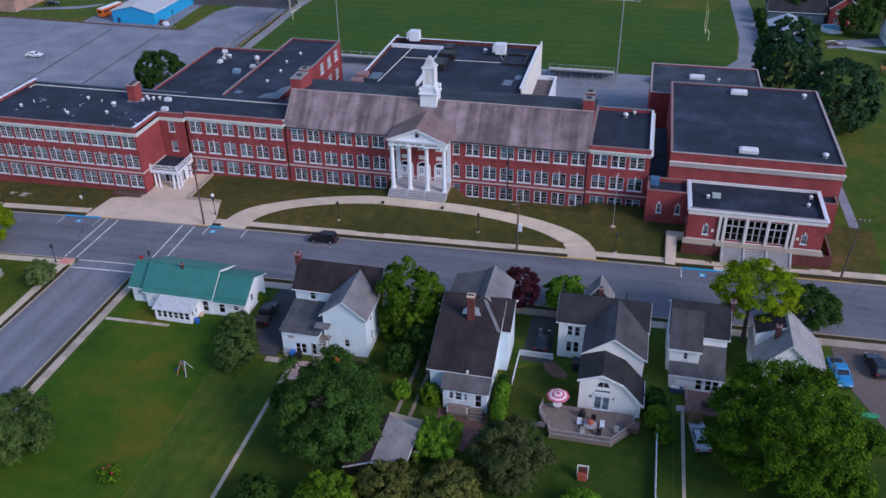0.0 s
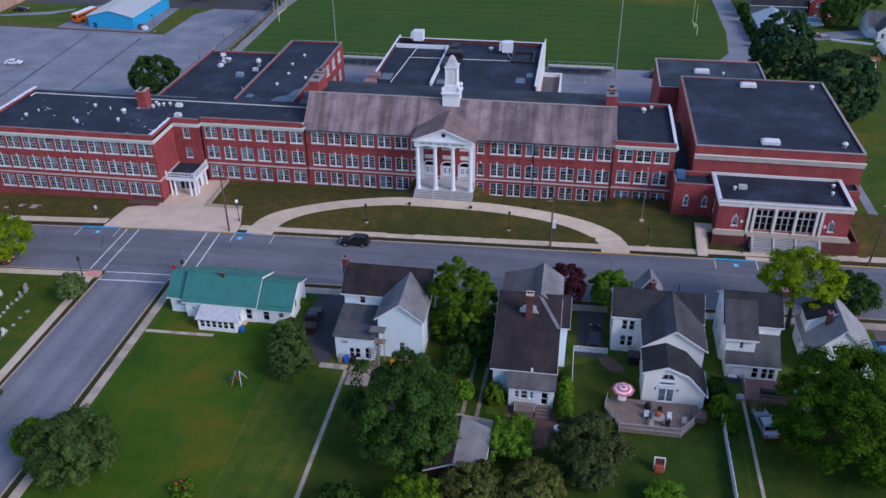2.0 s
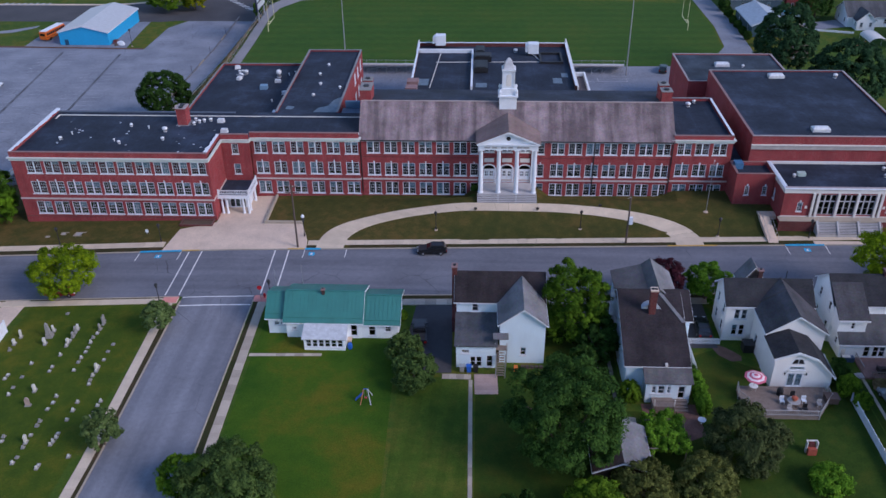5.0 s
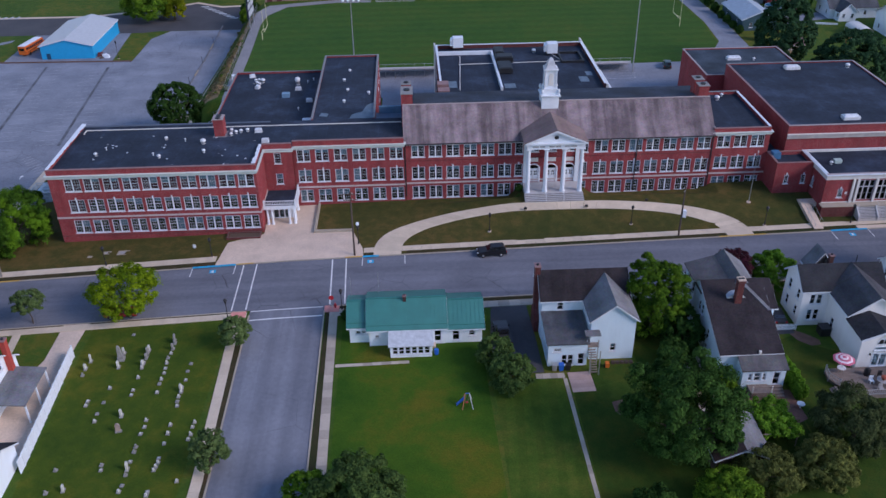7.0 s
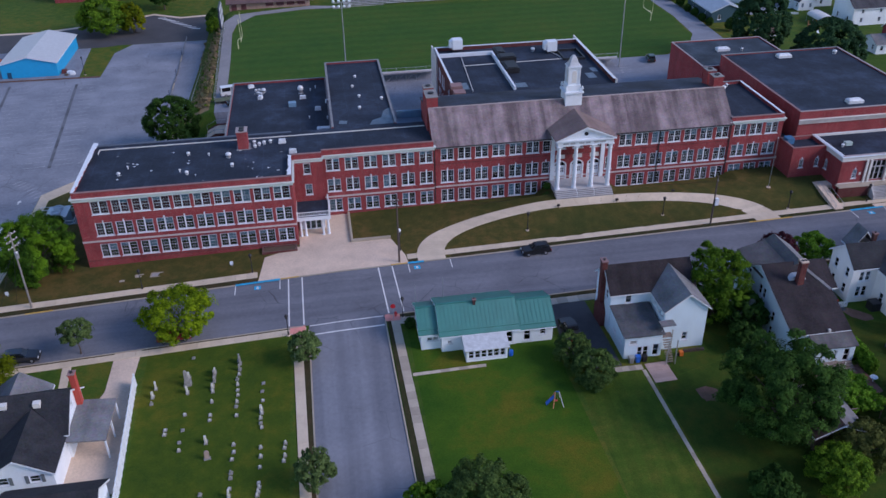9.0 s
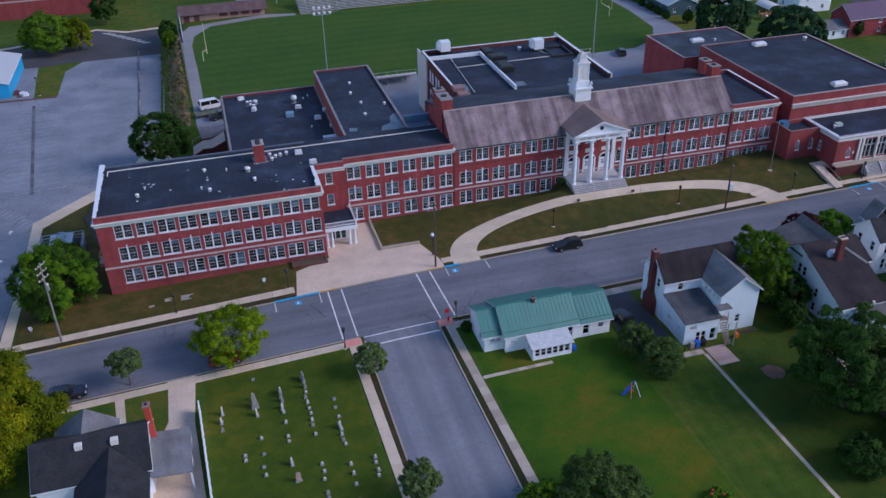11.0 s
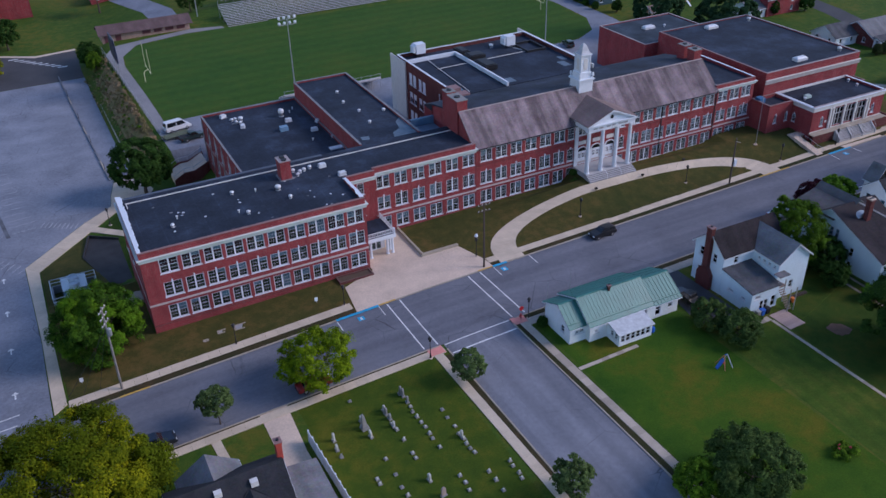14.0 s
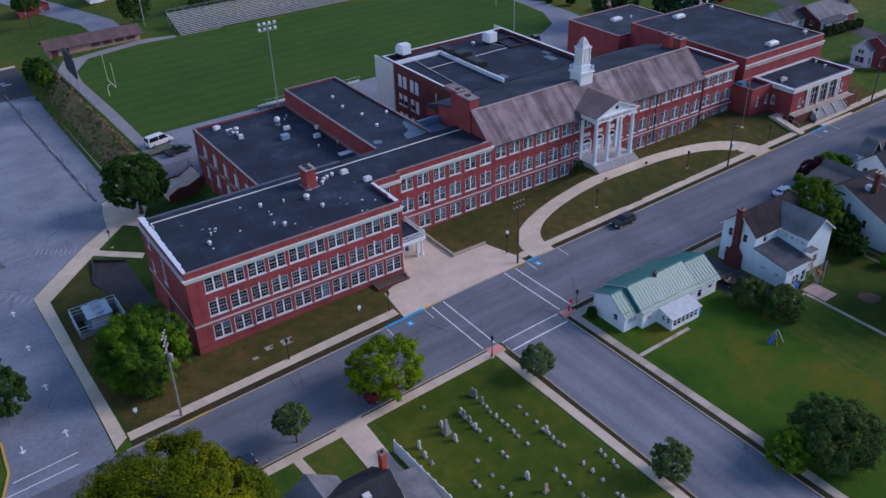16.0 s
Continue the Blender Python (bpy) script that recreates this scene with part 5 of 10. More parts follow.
cover("kerb", [(-49.0, kerb_s(-50) - 1.2), (-48.8, -60), (-49.5, -139), (-49.5, -419), (-49.7, -419), (-49.7, -139), (-49.0, -60), (-49.2, kerb_s(-50) - 1.2)], 0.13, CONCRETE_OLD, "pale worn concrete kerb along the side street", "kerb", 0.2)


for a, b, lo, hi in ((-97.0, -56.8, 0.22, 1.5), (-33.0, -28.5, 0.22, 1.3), (-26.0, 27.5, 0.22, 1.3), (30.6, 49.9, 0.22, 1.4), (61.3, 75, 0.22, 1.6)):
    cover("verge_strip", strip(a, b, lambda x, lo=lo: kerb_n(x) + lo, lambda x, hi=hi: kerb_n(x) + hi, 4), 0.075, VERGE, "narrow brown verge between kerb and pavement", "verge")
for a, b, lo, hi in ((-36.6, 75, 1.1, 0.2), (-130, -76.0, 0.45, 0.2), (-72.0, -51.5, 0.45, 0.2)):
    cover("verge_strip", strip(a, b, lambda x, lo=lo: kerb_s(x) - lo, lambda x, hi=hi: kerb_s(x) - hi, 4), 0.075, VERGE, "narrow brown verge between kerb and pavement", "verge")
cover("verge_strip", [(-37.9, -27.8), (-37.6, -60), (-38.1, -110), (-37.3, -110), (-36.9, -60), (-37.4, -27.8)], 0.075, VERGE, "narrow olive verge beside the side street", "verge")
cover("verge_strip", [(-50.1, -29.2), (-49.5, -60), (-50.3, -110), (-49.7, -110), (-49.0, -60), (-49.3, -29.2)], 0.075, VERGE, "narrow olive verge beside the side street", "verge")


def slabs(name, pts_a, pts_b, lift, mat, label, size=1.5, limit=120):
    """A pavement of separate slabs between two lines of as many points; the joints are gaps."""
    base = thing(name, *pts_a[0], land(*pts_a[0]), label, "pavement", kind="structure")
    rng = random.Random(len(pts_a))
    pieces = []
    for (a0, a1), (b0, b1) in zip(zip(pts_a, pts_a[1:]), zip(pts_b, pts_b[1:])):
        n = max(1, round(math.hypot(a1[0] - a0[0], a1[1] - a0[1]) / size))
        for i in range(n):
            f, g = (i + 0.007) / n, (i + 0.993) / n
            q = [tuple(p[k] + (r[k] - p[k]) * h for k in (0, 1)) for p, r, h in ((a0, a1, f), (a0, a1, g), (b0, b1, g), (b0, b1, f))]
            pieces.append(q)
    for q in pieces:
        dz = rng.uniform(-0.008, 0.008)
        bm = solid(bmesh.new(), [(x, y, land(x, y) + lift - 0.15) for x, y in q], [(x, y, land(x, y) + lift + dz) for x, y in q])
        part("slab", fixed_normals(bm), mat, base)
    return base


def vary_mat(name, color, spread=0.3):
    def build(nt, b):
        v = place(nt)
        oi = nt.nodes.new("ShaderNodeObjectInfo")
        f = maths(nt, "ADD", maths(nt, "MULTIPLY", noise_of(nt, v, 0.5, 6), 0.55), maths(nt, "MULTIPLY", noise_of(nt, v, 6.0, 4), 0.45))
        c = ramp(nt, f, [(0.3, tuple(x * 0.78 for x in color)), (0.68, tuple(min(1, x * 1.1) for x in color))])
        hs = nt.nodes.new("ShaderNodeHueSaturation")
        nt.links.new(c, hs.inputs["Color"])
        nt.links.new(maths(nt, "ADD", maths(nt, "MULTIPLY", oi.outputs["Random"], spread), 1 - spread / 2), hs.inputs["Value"])
        nt.links.new(hs.outputs["Color"], b.inputs["Base Color"])
        b.inputs["Roughness"].default_value = 0.85
        bump(nt, b, noise_of(nt, v, 12, 3), 0.2, 0.01)
    return material(name, build)


SLAB = vary_mat("pavement_slab", (0.625, 0.51, 0.375), 0.12)
SLAB_OLD = vary_mat("old_pavement_slab", (0.44, 0.37, 0.29), 0.36)


def line_of(x0, x1, fn, n=12):
    return [(x0 + (x1 - x0) * i / n, fn(x0 + (x1 - x0) * i / n)) for i in range(n + 1)]


slabs("pavement", line_of(-33, 42.5, lambda x: kerb_n(x) + 1.3), line_of(-33, 42.5, lambda x: kerb_n(x) + 2.8), 0.1, SLAB, "pale concrete pavement slabs before the school")
slabs("pavement", line_of(42.5, 80, lambda x: kerb_n(x) + 1.6), line_of(42.5, 80, lambda x: kerb_n(x) + 3.2), 0.1, SLAB, "pale concrete pavement slabs before the gymnasium")
slabs("pavement", line_of(-97.1, -56.8, lambda x: kerb_n(x) + 1.5), line_of(-97.1, -56.8, lambda x: kerb_n(x) + 3.1), 0.1, SLAB, "pale concrete pavement slabs along the school wing")
slabs("pavement", line_of(-37, 80, lambda x: kerb_s(x) - 2.6), line_of(-37, 80, lambda x: kerb_s(x) - 1.1), 0.1, SLAB_OLD, "uneven pale pavement slabs before the houses", 1.6)
slabs("pavement", line_of(-130, -49.5, lambda x: kerb_s(x) - 1.75), line_of(-130, -49.5, lambda x: kerb_s(x) - 0.45), 0.1, SLAB, "pale pavement slabs along the graveyard", 1.7)
slabs("pavement", [(-37.4, -27.6), (-36.8, -60), (-37.2, -110)], [(-36.2, -27.6), (-35.6, -60), (-36.0, -110)], 0.1, SLAB_OLD, "patched old pavement slabs beside the side street", 1.5)
slabs("pavement", [(-51.4, -28.6), (-50.8, -60), (-51.6, -110)], [(-50.1, -28.6), (-49.5, -60), (-50.3, -110)], 0.1, SLAB, "pale pavement slabs beside the graveyard", 1.6)


def arc(a, crest, n=40):
    """A flattened arch from the kerb up to the portico."""
    out = []
    for i in range(n + 1):
        c = -math.cos(math.pi * i / n)
        x = 0.3 + a * c
        f = max(0.0, 1 - abs(c) ** 2.75) ** (1 / 2.75)
        low = kerb_n(x) + 0.3
        out.append((x, low + (crest - low) * f))
    return out


for x in (-37.2, -51.6):
    cover("pavement", [(x, -110.05), (x, -419), (x + 1.2, -419), (x + 1.2, -110.05)], 0.1, CONCRETE_OLD, "old pavement running on along the side street", "pavement")
slabs("curved_path", arc(31.7, 0.1), arc(27.2, -1.95), 0.1, SLAB, "curved pale concrete path before the portico", 2.6)
cover("forecourt", [(-56.7, kerb_n(-56.7) + 0.22), (-33.0, kerb_n(-33) + 0.22), (-33.2, -10.2), (-35.0, -4.8), (-41.4, -4.5), (-41.4, 5.4), (-45.5, 5.4), (-50.1, 4.5), (-50.1, -4.2), (-55.8, -6.6)], 0.1, CONCRETE, "wide pale concrete forecourt before the corner entrance", "forecourt", 0.2)
cover("forecourt", [(50.0, kerb_n(50) + 0.22), (61.2, kerb_n(61) + 0.22), (61.2, -8.2), (50.0, -8.2)], 0.16, CONCRETE, "pale concrete apron at the lobby steps", "forecourt", 0.2)
cover("car_park", [(-99.2, kerb_n(-99)), (-99.2, 5), (-99.9, 30), (-88.8, 43), (-83.4, 47.8), (-82.6, 53.2), (-81.2, 59.6), (-76.6, 64), (-76.6, 100), (-77.4, 139), (-99.6, 139), (-103.7, 131.3), (-103.9, 109.5), (-175, 112), (-175, 70), (-165, 20), (-125, 8), (-112, 3), (-110.3, -4), (-110.5, -10.5), (-112.5, kerb_n(-112))], 0.034, ASPHALT_LOT, "worn grey asphalt school car park with faded lines", "car park")
cover("kerb", [(-110.3, -4), (-110.5, -10.5), (-112.4, kerb_n(-112) + 0.2), (-112.7, kerb_n(-112) + 0.2), (-110.8, -10.5), (-110.6, -4)], 0.13, PAINT_YELLOW, "faded yellow kerb at the car park lane", "kerb", 0.2)
cover("kerb", strip(-250, -112.5, kerb_n, lambda x: kerb_n(x) + 0.22, 6), 0.13, CONCRETE_OLD, "pale worn concrete kerb along the street", "kerb", 0.2)
cover("yard", [(-31, 17), (-31, 58), (-62, 54), (-68.6, 58), (-69.2, 74), (-66.6, 76.0), (46, 76.5), (54, 81.5), (59.5, 92), (61, 110), (60.5, 150), (66, 150), (67, 110), (66, 88), (62, 58), (38.5, 58), (38.5, 25), (14.5, 25), (14.5, 57.5), (-18.5, 57.5), (-19, 22)], 0.028, ASPHALT_LOT, "grey asphalt service yard behind the school", "yard")
PATH_GREY = asphalt_mat("pale_gravel_path", (0.20, 0.195, 0.20), (0.30, 0.285, 0.285), False)
cover("perimeter_path", [(-69.0, 70), (-69.9, 100), (-71.0, 134), (-68, 141), (-45, 146), (-36, 143.5), (-36, 141.4), (-47, 142.0), (-62, 138.5), (-67.0, 130), (-67.9, 121), (-67.0, 97), (-66.6, 76.0)], 0.03, PATH_GREY, "pale grey gravelled path round the field", "path")
cover("road_far", [(-340, 138), (-130, 138), (-107.6, 138), (-104, 139.2), (-77.5, 139.2), (-76.6, 167.4), (-88.4, 165.9), (-97.8, 171.9), (-110, 163.9), (-130, 157.4), (-340, 158)], 0.026, ASPHALT_DARK, "dark asphalt back road", "road")
se = thing("yard_edge", -130, 111, -9.3, "low rusty brown edge along the shed yard", "edging")
part("edge", fixed_normals(solid(bmesh.new(), [(-175, 111.8, -9.6), (-104, 109.3, -9.6), (-104, 109.7, -9.6), (-175, 112.2, -9.6)], [(-175, 111.8, -8.9), (-104, 109.3, -8.9), (-104, 109.7, -8.9), (-175, 112.2, -8.9)])), plain("rusty_brown_timber", (0.13, 0.07, 0.05), 0.9, vary=0.4), se)
cover("pavement_far", [(-340, 158.2), (-130, 157.6), (-110, 164), (-97.6, 172.0), (-88.4, 166.0), (-76.6, 167.6), (-76.6, 169.2), (-88.2, 167.6), (-97.8, 173.8), (-111, 165.6), (-131, 159.2), (-340, 160)], 0.05, CONCRETE, "pale kerbside pavement of the back road", "pavement", 0.1)
cover("shop_yard", [(-141, 111.0), (-109.6, 109.8), (-111.0, 127), (-111.6, 137.9), (-141, 137.9)], 0.03, ASPHALT_LOT, "grey asphalt yard round the blue shed", "yard")
slabs("pavement", [(-99.0, -14.6), (-99.1, 5), (-99.8, 29.9), (-88.7, 42.9), (-83.3, 47.8), (-82.5, 53.2), (-81.1, 59.6)], [(-97.3, -13.2), (-97.7, 7), (-97.8, 27.2), (-86.3, 40.6), (-80.4, 47.2), (-79.3, 52.6), (-78.2, 59.0)], 0.1, SLAB, "pale concrete pavement round the car park corner", 1.8)
cover("apron", [(-83.3, 47.7), (-82.5, 53.0), (-81.1, 59.5), (-76.5, 61.5), (-74.5, 52), (-77.8, 44.0), (-80.4, 47.0)], 0.09, CONCRETE, "pale concrete apron at the car park corner", "pavement", 0.15)
slabs("pavement", [(-88.6, 38.8), (-81.5, 31.8)], [(-87.5, 40.4), (-80.6, 33.4)], 0.11, SLAB, "pale concrete link path to the wing", 1.6)
cover("driveway", [(-13.6, kerb_s(-13) - 0.2), (-8.7, kerb_s(-9) - 0.2), (-8.3, -36), (-8.2, -43.4), (-12.4, -43.4), (-14.9, -38), (-14.6, -36)], 0.04, ASPHALT_DARK, "dark asphalt driveway between houses", "driveway")
cover("driveway", [(24.3, kerb_s(24) - 0.2), (28.0, kerb_s(28) - 0.2), (27.9, -37.0), (24.2, -37.2)], 0.04, ASPHALT_DARK, "dark narrow asphalt driveway", "driveway")
cover("driveway", [(64.5, kerb_s(64) - 0.2), (76, kerb_s(76) - 0.2), (75, -40), (69, -42), (65.0, -32)], 0.04, asphalt_mat("brown_gravel", (0.11, 0.085, 0.075), (0.19, 0.15, 0.135), False), "brown gravel parking beside the last house", "driveway")
cover("driveway", [(-75.8, kerb_s(-76)), (-72.2, kerb_s(-72)), (-72.6, -37), (-71.6, -54.5), (-78.6, -54.5), (-78.9, -45), (-75.8, -36)], 0.05, CONCRETE, "pale concrete driveway along the white fence", "driveway")
slabs("garden_path", [(-5.4, -44.7), (-5.3, -56), (-5.1, -75)], [(-5.9, -44.7), (-5.8, -56), (-5.6, -75)], 0.03, SLAB_OLD, "narrow concrete garden path through the lawn", 1.4)
slabs("garden_path", [(-35.8, -40.7), (-25.9, -40.4)], [(-35.8, -40.1), (-25.9, -39.8)], 0.03, SLAB_OLD, "narrow concrete path to the sun porch", 1.2)
slabs("garden_path", [(-82.6, -28.6), (-82.0, -35.0)], [(-81.4, -28.6), (-80.9, -35.0)], 0.05, SLAB, "short concrete front path", 1.2)
slabs("garden_path", [(44.85, -42.5), (44.95, -64)], [(45.25, -42.5), (45.35, -64)], 0.03, SLAB_OLD, "narrow worn garden path beside a fence", 1.1)
slabs("patio", [(-5.2, -43.6), (-5.1, -47.5)], [(-2.2, -43.5), (-2.1, -47.4)], 0.05, vary_mat("pinkish_patio", (0.42, 0.30, 0.26)), "small pinkish paved patio", 0.8)
slabs("patio", [(-9.4, -44.6), (-5.6, -44.6)], [(-9.4, -43.6), (-5.6, -43.6)], 0.04, SLAB_OLD, "worn concrete strip behind the lean-to", 1.0)
cover("brick_yard", [(15.6, -48.6), (22.4, -48.6), (22.6, -54), (18.6, -56), (15.8, -52)], 0.03, plain("brick_paving", (0.17, 0.085, 0.065), 0.9, vary=0.3, scale=3), "brown brick paved back yard", "yard")
for x0, x1 in ((10.3, 10.8), (12.1, 12.6)):
    cover("wheel_track", [(x0, -29), (x1, -29), (x1 + 0.4, -42), (x1 + 0.1, -52), (x0 + 0.1, -52), (x0 + 0.4, -42)], 0.02, plain("bare_earth_track", (0.23, 0.185, 0.14), 0.95, vary=0.35) if x0 < 11 else bpy.data.materials["bare_earth_track"], "worn bare wheel track in a grassy drive", "track")
cover("side_path", [(71.2, 38), (72.8, 38), (73.6, -8.5), (72.0, -8.5)], 0.04, ASPHALT_LOT, "grey path beside the gymnasium", "path")
cover("mulch_bed", [(-0.4, -50.2), (1.6, -50.2), (1.9, -51.8), (-0.2, -52.0)], 0.04, plain("mulch", (0.14, 0.08, 0.05), 0.95), "bare brown earth patch", "earth patch")


def paint(name, pts, mat, label, lift=0.052):
    return tagged(drape(name, pts, lift, mat), label, "road marking", kind="structure")


def stroke(x0, y0, x1, y1, w, mat=PAINT_WHITE, label="worn white painted road line"):
    d = Vector((x1 - x0, y1 - y0)).normalized()
    n = Vector((-d.y, d.x)) * w / 2
    return paint("road_line", [(x0 - n.x, y0 - n.y), (x1 - n.x, y1 - n.y), (x1 + n.x, y1 + n.y), (x0 + n.x, y0 + n.y)], mat, label)


for x in (-52.0, -49.9):
    stroke(x, kerb_n(x) - 0.2, x + 0.1, kerb_s(x) + 0.4, 0.2)
for x in (-37.9, -35.7):
    stroke(x, kerb_n(x) - 0.2, x + 0.4, kerb_s(x) + 0.4, 0.2)
stroke(-49.0, -27.0, -38.4, -26.5, 0.2)
stroke(-48.9, -29.2, -38.4, -28.7, 0.25)
for x in (-60.1, -53.3, -33.1, -26.3, 45.1, 51.5):
    stroke(x, kerb_n(x) - 0.1, x, kerb_n(x) - 2.6, 0.13)
for a, b in ((-60.1, -53.3), (-33.1, -30.5), (45.1, 51.4)):
    paint("painted_kerb", strip(a, b, lambda x: kerb_n(x) - 0.22, lambda x: kerb_n(x) + 0.3, 1), PAINT_BLUE, "blue painted kerb of an accessible bay", 0.15)
    x, y = (a + b) / 2, kerb_n((a + b) / 2) - 1.4
    paint("bay_symbol", [(x - 0.5, y - 0.5), (x + 0.5, y - 0.5), (x + 0.5, y + 0.5), (x - 0.5, y + 0.5)], PAINT_BLUE, "blue painted accessible bay square")
    paint("bay_symbol", [(x - 0.2, y - 0.3), (x + 0.2, y - 0.3), (x + 0.12, y + 0.3), (x - 0.12, y + 0.3)], PAINT_WHITE, "white painted bay mark", 0.062)
for a, b in ((-53.2, -50.4), (-35.9, -33.2), (-91.0, -87.0), (26, 34), (62, 70)):
    paint("painted_kerb", strip(a, b, lambda x: kerb_n(x) - 0.05, lambda x: kerb_n(x) + 0.27, 1), PAINT_YELLOW, "yellow orange painted kerb", 0.148)
for x, y in ((-50.6, kerb_s(-50) - 0.9), (-37.0, kerb_s(-37) - 0.9)):
    paint("tactile_pad", [(x - 1.2, y - 0.8), (x + 1.0, y - 0.8), (x + 1.0, y + 0.9), (x - 1.2, y + 0.9)], RAMP_RED, "salmon red corner ramp pad", 0.12)
for i in range(9):
    stroke(-95.4 + 0.7 * i, 47.4 - 0.5 * i, -96.3 + 0.7 * i, 45.4 - 0.5 * i, 0.13, PAINT_FADED)
for i in range(8):
    stroke(-105.5 + 0.85 * i, 38.4 - 1.15 * i, -106.9 + 0.85 * i, 36.6 - 1.15 * i, 0.13, PAINT_FADED)
stroke(-103.0, -12.1, -110.6, -12.6, 0.16)
stroke(-103.4, -14.2, -111.8, -14.6, 0.16)
for y in (27.2, 15.8, 4.4, -7.6):
    stroke(-103.3, y - 0.8, -103.3, y + 0.3, 0.2)
    paint("road_arrow", [(-103.8, y + 0.3), (-102.8, y + 0.3), (-103.3, y + 1.0)], PAINT_WHITE, "white painted lane arrow")
stroke(-108.5, -6.4, -108.5, -7.5, 0.2)
paint("road_arrow", [(-109.0, -7.5), (-108.5, -8.2), (-108.0, -7.5)], PAINT_WHITE, "white painted lane arrow")
RAIL_DARK = plain("weathered_steel_rail", (0.17, 0.17, 0.18), 0.6, vary=0.35, scale=2.0)
for i in range(13):
    y = 61 + 6.4 * i
    x, x2 = lerp(y, [60, 146], [-81.6, -84.0]), lerp(y + 5.4, [60, 146], [-81.6, -84.0])
    g = thing("guard_rail", x, y, land(x, y), "low weathered steel guard rail in the car park", "guard rail", "guard rails in the car park")
    za, zb = land(x, y), land(x2, y + 5.4)
    part("beam", fixed_normals(solid(bmesh.new(), [(x - 0.13, y, za + 0.1), (x + 0.13, y, za + 0.1), (x2 + 0.13, y + 5.4, zb + 0.1), (x2 - 0.13, y + 5.4, zb + 0.1)], [(x - 0.13, y, za + 0.38), (x + 0.13, y, za + 0.38), (x2 + 0.13, y + 5.4, zb + 0.38), (x2 - 0.13, y + 5.4, zb + 0.38)])), CONCRETE_OLD if i % 4 == 1 else RAIL_DARK, g)
    for f in (0.08, 0.92):
        px, py = x + (x2 - x) * f, y + 5.4 * f
        part("foot", boxed(px - 0.1, px + 0.1, py - 0.15, py + 0.15, land(px, py) - 0.1, land(px, py) + 0.1), CONCRETE_OLD, g)
    if i % 3 == 1:
        part("marker_post", rod(bmesh.new(), (x, y - 0.5, za - 0.1), (x, y - 0.5, za + 2.2), 0.05), DARK_METAL, g)
for xa, ya, xb, yb in ((19.1, 65.7, 30.3, 65.6), (23.4, 65.6, 23.4, 67.8), (30.3, 65.6, 30.3, 67.8)):
    stroke(xa, ya, xb, yb, 0.16, PAINT_FADED, "faded white line on the school yard")
# aisles with dark tar bands and faded stalls
for (ax, ay), (bx, by) in (((-108.9, 104.0), (-101.8, 44.0)), ((-126.6, 106.0), (-117.6, 46.0))):
    stroke(ax, ay, bx, by, 0.7, plain("tar_band", (0.10, 0.105, 0.12), 0.8, vary=0.9, scale=0.25) if ax > -110 else bpy.data.materials["tar_band"], "dark tar repair band across the car park")
    for k in range(21):
        f = (k + 0.5) / 21
        x, y = ax + (bx - ax) * f, ay + (by - ay) * f
        stroke(x - 5.2, y - 0.65, x - 0.8, y - 0.1, 0.1, PAINT_FADED, "faded white parking stall line")
        stroke(x + 0.8, y + 0.1, x + 5.2, y + 0.65, 0.1, PAINT_FADED, "faded white parking stall line")
retw = thing("stone_border", -38, -4.6, -2.3, "low dark stone edging of the school lawn", "edging")
part("edge", boxed(-41.6, -35.0, -4.75, -4.35, -3, -1.75), CONCRETE_OLD, retw)
part("edge", boxed(-41.6, -41.25, -4.34, 5.3, -3, -1.75), CONCRETE_OLD, retw)
bed = thing("planting_bed", -53.5, -5, -2.7, "low brick planting bed at the wing corner", "planter")
part("rim", frame_ring(bmesh.new(), -56.2, -50.5, -5.6, -3.6, -3.2, -2.1, 0.0, 0.25), BRICK_DARK, bed)
part("soil", boxed(-55.9, -50.8, -5.3, -3.7, -3.2, -2.25), plain("bed_soil", (0.09, 0.06, 0.04), 0.95), bed)
for x, y, w, d in ((-72.5, -8.0, 1.2, 0.7), (-75.4, -7.8, 0.7, 0.45), (-78.0, -8.8, 0.4, 0.3)):
    z = land(x, y)
    g = thing("utility_cover", x, y, z, "pale concrete utility cover set in the lawn", "cover", "covers in the lawn")
    part("frame", frame_ring(bmesh.new(), x - w, x + w, y - d, y + d, z, z + 0.06, 0.0, 0.25), CONCRETE_OLD, g)
    part("lid", boxed(x - w + 0.26, x + w - 0.26, y - d + 0.2, y + d - 0.2, z, z + 0.05), STEEL, g)


